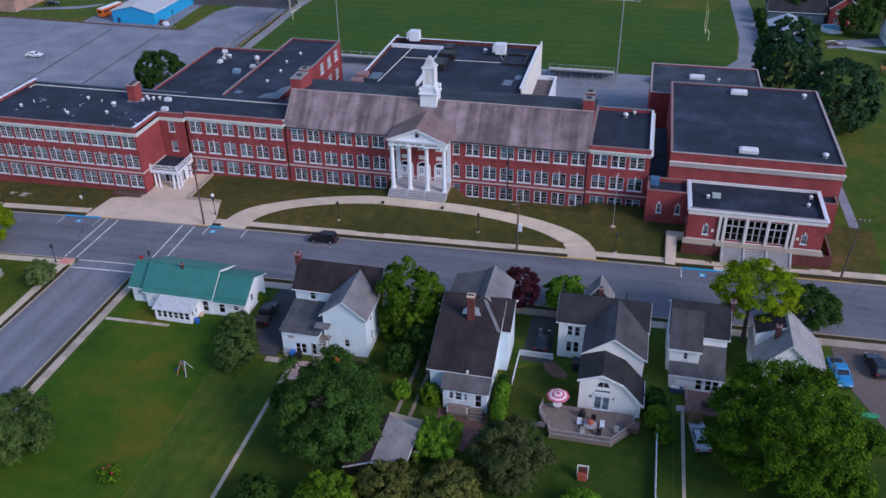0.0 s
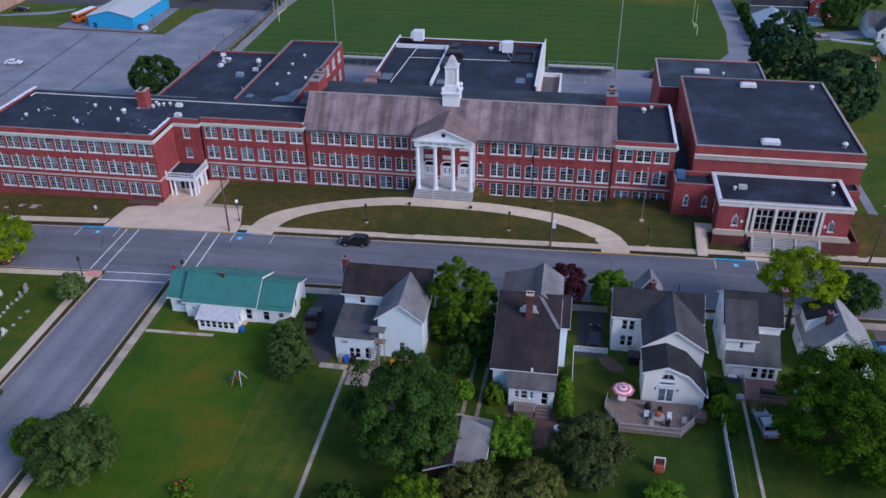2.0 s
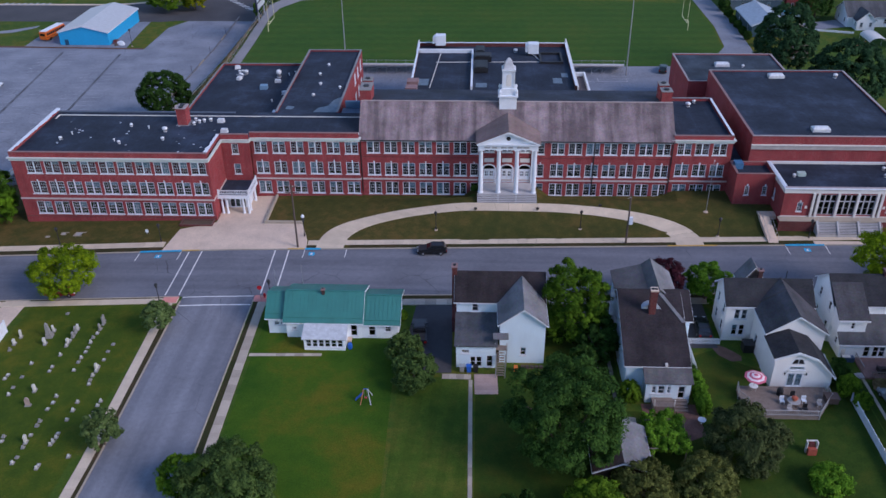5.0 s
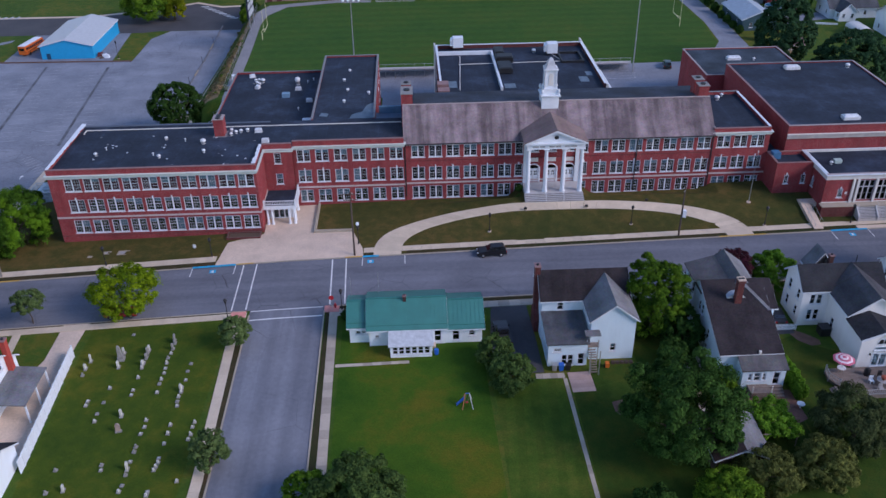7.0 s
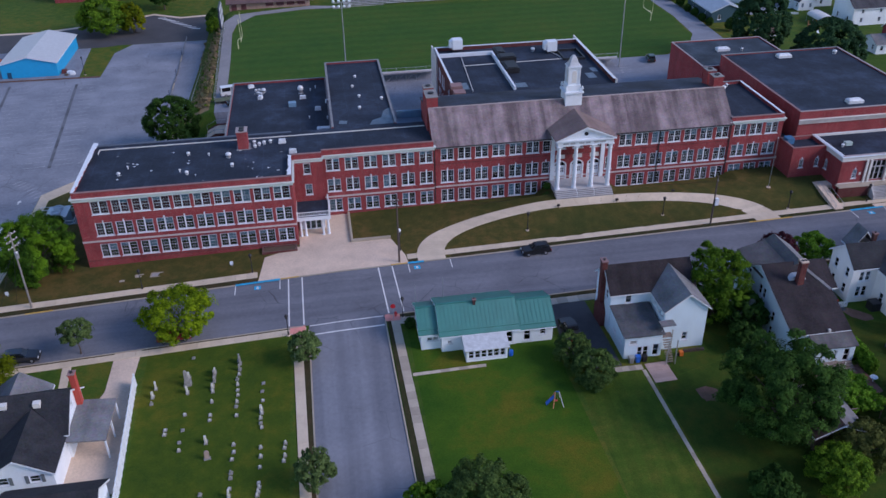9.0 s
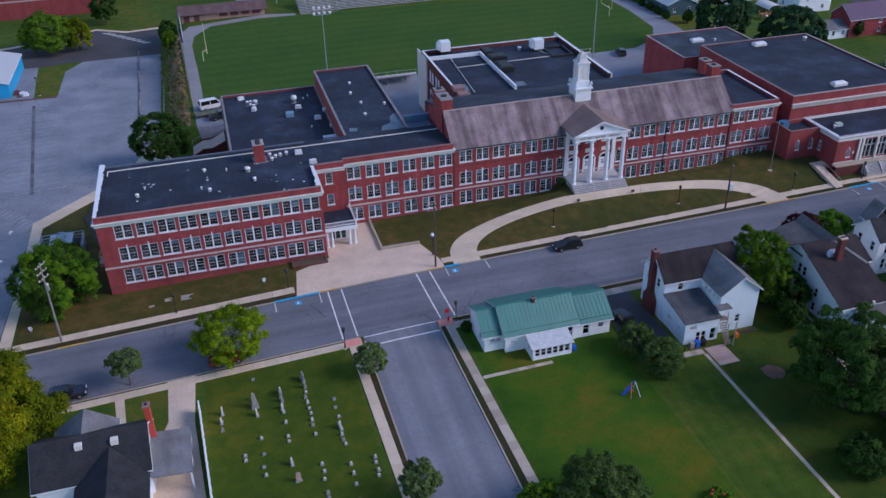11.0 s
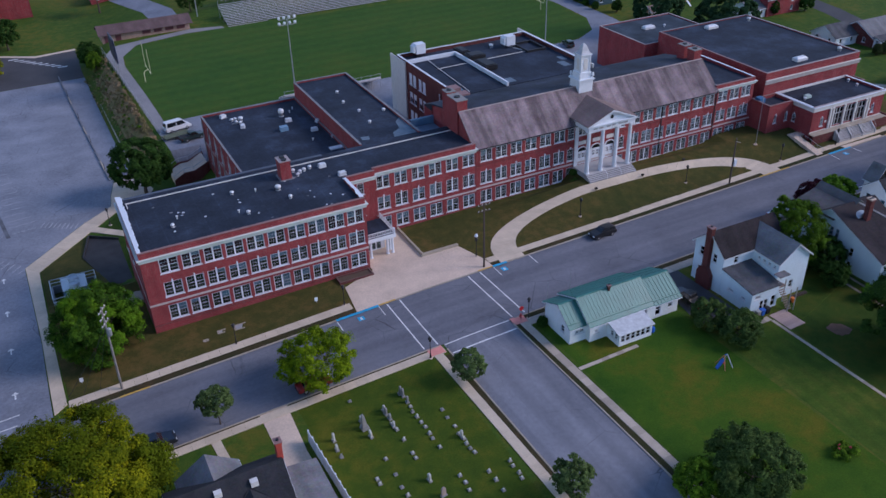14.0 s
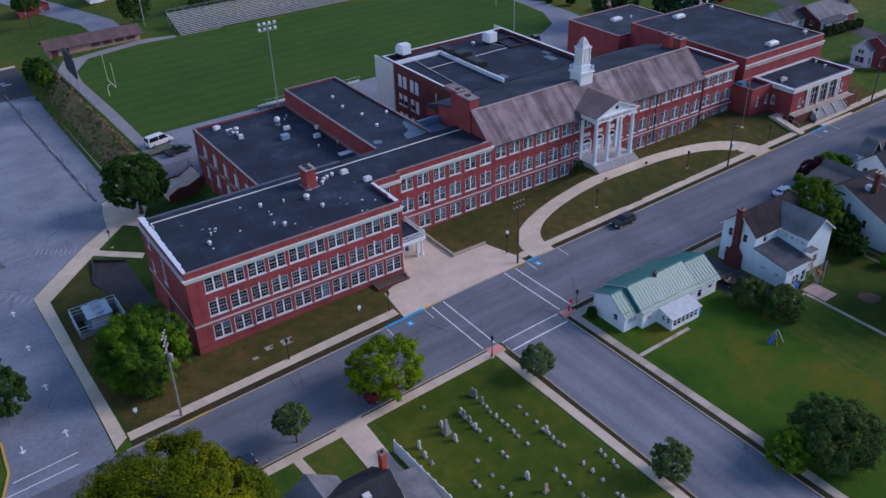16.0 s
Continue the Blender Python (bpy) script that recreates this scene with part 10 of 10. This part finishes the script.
def headstone(x, y, h, w, kind, mat, turn):
    z = land(x, y)
    t = tagged(new("headstone"), {"slab": "upright rounded headstone on a stone base", "obelisk": "tall stone obelisk on a stepped base", "low": "low block headstone in the grass"}[kind], "headstone", "headstones in the graveyard")
    h, w = h * 0.95, w * 0.75
    t.matrix_world = pose(x, y, z - 0.05, RNG.uniform(-4, 4), RNG.uniform(-4, 4), turn)
    ORIGIN[t.name] = Vector()
    bm = bmesh.new()
    if kind == "obelisk":
        solid(bm, [(-0.3, -0.3, 0.7), (0.3, -0.3, 0.7), (0.3, 0.3, 0.7), (-0.3, 0.3, 0.7)], [(-0.17, -0.17, h), (0.17, -0.17, h), (0.17, 0.17, h), (-0.17, 0.17, h)])
        solid(bm, [(-0.17, -0.17, h), (0.17, -0.17, h), (0.17, 0.17, h), (-0.17, 0.17, h)], [(-0.01, -0.01, h + 0.3), (0.01, -0.01, h + 0.3), (0.01, 0.01, h + 0.3), (-0.01, 0.01, h + 0.3)])
        link("shaft", mesh_of("shaft", bm, mat), t)
        link("base", mesh_of("base", box(boxed(-0.48, 0.48, -0.48, 0.48, 0, 0.35), -0.38, 0.38, -0.38, 0.38, 0.35, 0.7), mat), t)
        return
    pts = [(-w / 2, 0.2), (w / 2, 0.2), (w / 2, h * 0.8)] + ([(w * 0.3, h * 0.95), (0, h), (-w * 0.3, h * 0.95)] if kind == "slab" else []) + [(-w / 2, h * 0.8)]
    prism(bm, pts, "y", -0.1, 0.1)
    link("slab", mesh_of("slab", fixed_normals(bm), mat), t)
    link("base", mesh_of("base", boxed(-w / 2 - 0.12, w / 2 + 0.12, -0.22, 0.22, 0, 0.2), STONE_G), t)


# rows of stones run north to south
GRAVE_ROWS = {-69.3: (36.8, 38.4, 39.8), -65.0: (31.2, 35.4, 38.4, 42.7, 45.5, 47.6, 49.0, 60.2), -67.0: (45.1, 45.9, 57.0, 60.5),
              -61.8: (35.0, 35.7, 36.7, 37.6, 38.2, 38.9, 40.9, 43.4, 44.3, 48.2, 56.6, 57.4), -58.6: (33.1, 33.7, 35.0, 36.0, 37.0, 38.1, 39.2, 40.2, 41.5, 42.4, 44.1, 49.3, 50.5, 51.7, 53.9, 54.7, 56.3, 57.5, 58.4, 60.0, 60.9),
              -55.4: (38.5, 40.1, 41.9, 43.3, 43.9, 44.3, 45.2, 46.1, 46.9, 50.4, 51.9, 53.6, 56.0, 56.7, 57.4, 57.9, 61.2, 61.7), -52.5: (50.2, 51.0, 52.3, 53.1, 59.8)}
TALL = (36.8, 38.4, 35.4, 35.0, 35.7, 36.7, 38.2, 33.1, 33.7, 35.0, 48.2, 43.9, 60.2, 57.5)
for x, row in GRAVE_ROWS.items():
    for i, y in enumerate(row):
        big = y in TALL
        h, w = (RNG.uniform(1.0, 1.5), RNG.uniform(0.55, 0.75)) if big else (RNG.uniform(0.35, 0.68), RNG.uniform(0.26, 0.42))
        headstone(x + RNG.uniform(-0.12, 0.12), -y, h, w, "slab" if big or i % 4 else "low", RNG.choice((STONE_W, STONE_W, STONE_G)), 90 + RNG.uniform(-7, 7))
headstone(-65.1, -36.7, 2.3, 0.6, "obelisk", STONE_G, 5)
headstone(-61.5, -51.0, 1.4, 0.75, "slab", plain("pinkish_stone", (0.34, 0.26, 0.22), 0.7), 10)

# ---- gardens ----
sw = thing("swing_set", -19.4, -49.0, G, "small orange and blue swing set on the lawn", "swing set")
S_ORANGE = plain("faded_orange_tube", (0.55, 0.20, 0.10), 0.45)
S_RED, S_BLUE, S_WHITE = plain("red_tube", (0.5, 0.03, 0.04), 0.4), plain("blue_plastic", (0.02, 0.12, 0.5), 0.4), plain("white_tube", (0.6, 0.6, 0.62), 0.4)
for x, dx, m in ((-19.0, -0.4, S_ORANGE), (-18.5, 0.45, S_WHITE)):
    for s in (-1, 1):
        part("leg", rod(bmesh.new(), (x + dx, -49.0 + s * 0.95, G), (x, -49.0, G + 1.9), 0.05), m, sw)
part("top_bar", rod(bmesh.new(), (-19.0, -49.0, G + 1.9), (-18.5, -49.0, G + 1.9), 0.05), S_BLUE, sw)
part("seat", boxed(-18.95, -18.6, -49.15, -48.85, G + 0.45, G + 0.5), S_RED, sw)
for x in (-18.93, -18.62):
    part("chain", rod(bmesh.new(), (x, -49.0, G + 0.5), (x, -49.0, G + 1.9), 0.015), STEEL, sw)
part("slide", fixed_normals(solid(bmesh.new(), [(-19.05, -49.3, G + 1.25), (-19.05, -48.8, G + 1.25), (-20.1, -48.8, G + 0.12), (-20.1, -49.3, G + 0.12)], [(-19.05, -49.3, G + 1.35), (-19.05, -48.8, G + 1.35), (-20.1, -48.8, G + 0.22), (-20.1, -49.3, G + 0.22)])), S_BLUE, sw)
bn = thing("barrel", -22.3, -39.0, G, "blue plastic barrel beside the sun porch", "barrel")
part("body", lathe(bmesh.new(), -22.2, -38.6, [(0.28, G), (0.33, G + 0.3), (0.33, G + 0.6), (0.28, G + 0.9)], 12), S_BLUE, bn)
for i, (x, m) in enumerate(((-5.9, S_BLUE), (-5.0, DARK_METAL), (-6.8, STEEL))):
    b = thing("rubbish_bin", x, -42.9, G, "wheeled rubbish bin against the lean-to wall", "bin", "bins behind the house")
    part("body", fixed_normals(solid(bmesh.new(), [(x - 0.26, -43.2, G), (x + 0.26, -43.2, G), (x + 0.26, -42.7, G), (x - 0.26, -42.7, G)], [(x - 0.32, -43.25, G + 0.95), (x + 0.32, -43.25, G + 0.95), (x + 0.32, -42.6, G + 0.95), (x - 0.32, -42.6, G + 0.95)])), m, b)
    part("lid", boxed(x - 0.34, x + 0.34, -43.28, -42.58, G + 0.95, G + 1.02), m, b)
ob_ = thing("garden_machine", 0.4, -42.6, G, "small orange garden machine by the wall", "garden machine")
part("body", boxed(0.0, 0.5, -43.0, -42.4, G + 0.15, G + 0.8), plain("orange_plastic", (0.6, 0.15, 0.02), 0.5), ob_)
for x in (-0.05, 0.55):
    part("wheel", rod(bmesh.new(), (x - 0.05, -42.6, G + 0.2), (x + 0.05, -42.6, G + 0.2), 0.2, n=10), TYRE, ob_)
for i in range(5):
    x = 1.3 + 0.6 * i
    q = thing("log_pile", x, -41.9, G, "stacked brown firewood against the wall", "firewood", "firewood stacks")
    for k in range(6):
        part("log", rod(bmesh.new(), (x - 0.25 + 0.16 * (k % 3), -42.2, G + 0.1 + 0.17 * (k // 3)), (x - 0.25 + 0.16 * (k % 3), -41.7, G + 0.1 + 0.17 * (k // 3)), 0.08), WOOD_POLE, q)
fp = thing("brick_grill", 34.0, -56.4, G, "small red brick garden fireplace with pale corner posts", "fireplace")
part("body", boxed(33.5, 34.5, -56.9, -56.0, G, G + 0.9), plain("orange_red_brick", (0.34, 0.075, 0.045), 0.85, vary=0.3, scale=3), fp)
part("chimney", boxed(33.7, 34.3, -56.4, -56.02, G + 0.902, G + 1.5), BRICK_DARK, fp)
for x in (33.36, 34.52):
    part("post", boxed(x, x + 0.12, -56.5, -56.1, G, G + 1.65), CREAM, fp)
part("lintel", boxed(33.36, 34.64, -56.08, -55.98, G + 1.502, G + 1.66), CREAM, fp)
pf = thing("picket_fence", 26, -37.2, G, "white picket fence across the driveway", "fence")
for i in range(24):
    put("picket", block_mesh("picket", WHITE, -0.06, 0.06, -0.015, 0.015, 0, 1.1), pose(23.9 + 0.19 * i, -36.2, G), pf)
for i in range(30):
    put("picket", block_mesh("picket", WHITE, -0.06, 0.06, -0.015, 0.015, 0, 1.1), pose(23.8, -36.4 - 0.21 * i, G, 0, 0, 90), pf)
for z in (0.3, 0.8):
    part("rail", boxed(23.8, 28.3, -36.19, -36.15, G + z, G + z + 0.08), WHITE, pf)
    part("rail", boxed(23.82, 23.86, -42.7, -36.3, G + z, G + z + 0.08), WHITE, pf)
wf = thing("garden_fence", 42.2, -55, G, "long white garden fence", "fence")
for i in range(16):
    y = -47.2 - 1.6 * i
    part("panel", boxed(41.96, 42.02, y - 1.56, y, G, G + 1.2), WHITE, wf)
    part("post", boxed(41.92, 42.06, y - 0.06, y + 0.06, G, G + 1.3), WHITE, wf)
wf = thing("garden_fence", 51.5, -43, G, "white board fence beside the back porch", "fence")
for i in range(4):
    part("panel", boxed(51.6 + 0.25 * i, 51.66 + 0.25 * i, -41.2 - 1.5 * i, -39.7 - 1.5 * i, G, G + 1.7), plain("blue_white_board", (0.5, 0.58, 0.66), 0.6) if i == 0 else bpy.data.materials["blue_white_board"], wf)
tb = thing("patio_table", 22.4, -52.0, G, "round white garden table with purple cover", "table")
part("tabletop", lathe(bmesh.new(), 22.4, -52.0, [(0.5, G + 0.7), (0.5, G + 0.76)], 14), WHITE, tb)
part("stem", lathe(bmesh.new(), 22.4, -52.0, [(0.25, G), (0.06, G + 0.1), (0.06, G + 0.7)], 8), WHITE, tb)
kt = thing("kayak", 66.8, -38.8, G, "small green plastic boat on the grass", "boat")
part("hull", fixed_normals(solid(bmesh.new(), [(65.6, -38.9, G + 0.1), (66.2, -39.2, G), (67.6, -39.2, G), (68.2, -38.9, G + 0.1), (67.6, -38.6, G), (66.2, -38.6, G)], [(65.4, -38.9, G + 0.35), (66.1, -39.35, G + 0.3), (67.7, -39.35, G + 0.3), (68.4, -38.9, G + 0.35), (67.7, -38.45, G + 0.3), (66.1, -38.45, G + 0.3)])), plain("green_plastic", (0.03, 0.3, 0.12), 0.4), kt)

# ---- far houses to the north-east ----
def far_house(x, y, w, d, eave, ridge, axis, roof, wall, label, turn=0):
    z = land(x, y)
    t = thing("house", x, y, z, label, "house", "far houses")
    wn_ = [(x - w / 4, z + 0.9, 0.9, 1.3), (x + w / 4, z + 0.9, 0.9, 1.3)]
    if eave > 4:
        wn_ += [(x - w / 4, z + 3.4, 0.9, 1.2), (x + w / 4, z + 3.4, 0.9, 1.2)]
    ww = [(y - d / 4, z + 0.9, 0.9, 1.3), (y + d / 4, z + 0.9, 0.9, 1.3)]
    if axis == "x":
        house_block(t, "x", x - w / 2, x + w / 2, y - d / 2, y + d / 2, z - 0.5, z + eave, z + eave, y, z + ridge, roof, wall, holes={"S": wn_, "W": ww})
    else:
        house_block(t, "y", y - d / 2, y + d / 2, x - w / 2, x + w / 2, z - 0.5, z + eave, z + eave, x, z + ridge, roof, wall, holes={"S": wn_, "W": ww})
    return t


far_house(104.5, 114.5, 14, 9, 3.0, 6.0, "x", SHINGLE_SLATE, SIDING, "white house with grey gabled roof")
far_house(101.5, 109.4, 5, 5, 2.8, 5.0, "y", SHINGLE_SLATE, SIDING, "white gabled house front with grey roof")
far_house(111, 94.5, 11, 10, 5.0, 8.0, "x", SHINGLE_DUSK, SIDING, "tall white far house with dark grey roof")
far_house(73.4, 109, 9.6, 17, 3.2, 5.2, "y", plain("pale_metal_roof", (0.36, 0.42, 0.48), 0.4), siding_mat("dark_teal_siding", (0.035, 0.085, 0.11)), "dark teal house with pale metal roof by the lane")
far_house(77, 131, 15, 8, 3.4, 6.6, "x", SHINGLE_BLACK, siding_mat("slate_blue_siding", (0.10, 0.15, 0.19)), "long far house with dark roof and blue-grey walls")
far_house(89.5, 131, 8, 9, 5.0, 8.0, "y", SHINGLE_BROWN, BRICK, "red brick gabled far house with dark roof")
e_house = far_house(112.5, 35.2, 16, 11, 2.6, 5.6, "x", SHINGLE_GREY, BRICK_DARK, "grey-roofed low brick house with glazed porch")
zp = land(108, 29)
shed(e_house, 104.8, 113.0, 27.6, 29.69, zp - 0.3, zp + 2.3, zp + 2.9, SHINGLE_SLATE, holes={"S": [(105.6 + 1.1 * i, zp + 0.9, 0.85, 1.2) for i in range(7)], "W": [(28.7, zp + 0.9, 0.9, 1.2)]})
chimney(e_house, 119.6, 120.6, 32.0, 33.2, zp + 2.5, zp + 7.2, BRICK_DARK, 1)
far_house(100.6, 38.6, 8, 8, 2.6, 5.0, "x", SHINGLE_SLATE, SIDING, "grey gabled house wing with white porch")
far_house(110, 69, 13, 8, 5.0, 8.0, "x", plain("purple_slate", (0.10, 0.06, 0.11), 0.7), BRICK, "two-storey red brick house with purple slate roof")
far_house(100.6, 69, 6, 7, 2.6, 4.2, "x", SHINGLE_GREY, SIDING, "small white house wing with grey roof")
red_house = far_house(92.6, 4.4, 9, 9.5, 4.6, 7.6, "x", SHINGLE_BROWN, BRICK, "red brick house with white porch beyond the gymnasium")
zp = land(88, 5)
house_block(red_house, "x", 86.4, 88.08, 4.4, 8.9, zp - 0.4, zp + 4.4, zp + 4.4, 6.6, zp + 6.2, SHINGLE_GREY, SIDING, skip="E", holes={"W": [(6.7, zp + 0.9, 2.4, 1.5), (6.7, zp + 3.0, 1.6, 1.1)], "S": [(87.2, zp + 0.9, 1.0, 1.5)]})
far_house(75.8, 82.4, 3.4, 4, 2.2, 3.4, "x", SHINGLE_TAN, plain("tan_boards", (0.35, 0.24, 0.15), 0.8), "small tan wooden garden hut")
far_house(-38, 210, 12, 9, 3.5, 6, "x", SHINGLE_GREY, SIDING, "white far house beyond the field")
far_house(-60, 222, 10, 8, 3.5, 6, "y", SHINGLE_BROWN, BRICK, "brick far house beyond the field")
far_house(-16, 190, 9, 7, 3.0, 5, "x", SHINGLE_GREY, SIDING_CREAM, "pale far house beyond the bleachers")
far_house(10, 176, 10, 8, 3.2, 5.4, "x", SHINGLE_TAN, BRICK_DARK, "brick far building behind the bleachers")
cover("road_east", [(82, -60), (88, -60), (128, 60), (140, 120), (134, 120), (121, 60)], 0.03, ASPHALT_DARK, "dark asphalt road beyond the gymnasium", "road")
cover("path_east", [(79.5, 10), (81.0, 12), (96, -2), (95, -3.5)], 0.04, CONCRETE_OLD, "pale concrete path beside the brick house", "path")
cover("lane_far", [(-50.5, 156), (-43.6, 153), (-43.2, 183), (-60, 260), (-70, 260), (-52, 190)], 0.03, ASPHALT_LOT, "grey lane beyond the field house", "road")

cover("driveway_far", [(82.5, 105.5), (84.5, 112.5), (97.5, 117), (97.5, 110.0)], 0.04, ASPHALT_LOT, "grey driveway beside the far white house", "driveway")
wl = thing("garden_wall", 92, 105, -2, "low white garden wall beside the driveway", "wall")
part("wall_panel", fixed_normals(solid(bmesh.new(), [(87.5, 106.2, -2.2), (97.4, 103.6, -2.2), (97.4, 103.9, -2.2), (87.5, 106.5, -2.2)], [(87.5, 106.2, -1.5), (97.4, 103.6, -1.5), (97.4, 103.9, -1.5), (87.5, 106.5, -1.5)])), WHITE, wl)
lp = thing("timber_pile", 85.3, 109.3, -2, "untidy pile of pale and dark timber", "timber")
RNG3 = random.Random(12)
for i in range(12):
    x, y, a = 85.3 + RNG3.uniform(-1.6, 1.6), 109.3 + RNG3.uniform(-1.2, 1.2), RNG3.uniform(-0.5, 0.5)
    part("beam", rod(bmesh.new(), (x - 1.3 * math.cos(a), y - 1.3 * math.sin(a), -1.85 + 0.09 * (i % 5)), (x + 1.3 * math.cos(a), y + 1.3 * math.sin(a), -1.85 + 0.09 * (i % 5)), 0.13), CREAM if i % 3 == 0 else WOOD_POLE, lp)
pool = thing("swimming_pool", 86.0, 121.6, -2, "round blue above-ground swimming pool", "pool")
part("wall", lathe(bmesh.new(), 86.0, 121.6, [(2.9, -2.2), (2.9, -0.9), (2.7, -0.9), (2.7, -1.1)], 24), WHITE, pool)
part("water", lathe(bmesh.new(), 86.0, 121.6, [(2.68, -1.3), (2.68, -1.05)], 24), plain("pool_water", (0.05, 0.42, 0.52), 0.1), pool)
cmp_ = thing("canopy_shelter", 98.6, 94, -2, "arched pale canvas canopy shelter on steel posts", "canopy")
bm = bmesh.new()
bow = [(98.6 - 2.3 * math.cos(a), -0.3 + 1.2 * math.sin(a)) for a in np.linspace(0, math.pi, 10)]
for (xa, za), (xb, zb) in zip(bow, bow[1:]):
    solid(bm, [(xa, 90.4, za), (xb, 90.4, zb), (xb, 97.6, zb), (xa, 97.6, za)], [(xa, 90.4, za + 0.06), (xb, 90.4, zb + 0.06), (xb, 97.6, zb + 0.06), (xa, 97.6, za + 0.06)])
part("canopy", fixed_normals(bm), CREAM, cmp_)
for x in (96.35, 100.85):
    for y in (90.6, 94, 97.4):
        part("post", rod(bmesh.new(), (x, y, -2.2), (x, y, -0.28), 0.05), STEEL, cmp_)
ps = thing("climbing_frame", 93.4, 88.4, -2, "orange wooden garden climbing frame", "climbing frame")
OR = plain("orange_timber", (0.36, 0.16, 0.06), 0.8)
for x in (92.2, 94.6):
    for y in (87.4, 89.4):
        part("post", boxed(x - 0.08, x + 0.08, y - 0.08, y + 0.08, -2.1, 0.4), OR, ps)
part("platform", boxed(92.1, 94.7, 87.3, 89.5, -0.7, -0.58), OR, ps)
for i in range(5):
    part("slat", boxed(92.1 + 0.55 * i, 92.4 + 0.55 * i, 87.28, 87.34, -0.58, 0.2), OR, ps)
part("slide", fixed_normals(solid(bmesh.new(), [(92.9, 87.2, -0.7), (93.5, 87.2, -0.7), (93.5, 85.2, -2.0), (92.9, 85.2, -2.0)], [(92.9, 87.2, -0.6), (93.5, 87.2, -0.6), (93.5, 85.2, -1.9), (92.9, 85.2, -1.9)])), WHITE, ps)
jk = thing("scrap_heap", -113.4, 114.6, land(-113.4, 114.6), "heap of red and white scrap beside the shed", "scrap heap")
zj = land(-113.4, 114.6)
for i, (x, y, w, d, h) in enumerate(((-114.4, 115.6, 0.9, 0.7, 1.1), (-113.0, 114.8, 0.8, 0.9, 0.8), (-112.0, 113.9, 0.7, 0.6, 1.0), (-113.6, 113.4, 0.5, 0.5, 0.6))):
    bm = solid(bmesh.new(), [(x - w, y - d, zj), (x + w, y - d, zj), (x + w, y + d, zj), (x - w, y + d, zj)], [(x - w * 0.7, y - d * 0.5, zj + h), (x + w * 0.8, y - d * 0.7, zj + h * 0.8), (x + w * 0.5, y + d * 0.8, zj + h), (x - w * 0.8, y + d * 0.6, zj + h * 0.9)])
    part("scrap_piece", fixed_normals(bm), (BRICK_DARK, WHITE, WHITE, WOOD_POLE)[i], jk)
lamp_post(-108.5, 112.7, 5.0)
cover("path_west", [(-175, 118.5), (-151, 126), (-146, 131), (-146, 133.5), (-153, 128.5), (-175, 121)], 0.03, ASPHALT_LOT, "narrow grey path across the far lawn", "path")
for i in range(9):
    f = i / 8
    stroke(-95.6 + 12.4 * f, 167.6 - 15.0 * f, -92.9 + 12.4 * f, 166.2 - 15.0 * f + 1.2, 0.7, PAINT_WHITE, "white painted crossing bar on the back road")
for i in range(8):
    stroke(-170.5 + 2.2 * i, 157.4, -169.9 + 2.2 * i, 160.4, 0.9, PAINT_FADED, "faded white crossing stripe")
for y, w in ((71.0, 2.2), (72.8, 2.2), (74.6, 2.2)):
    stroke(27.0, y - 3.5, 33.0, y - 3.7, 0.1, PAINT_FADED, "faded white bay line in the yard")
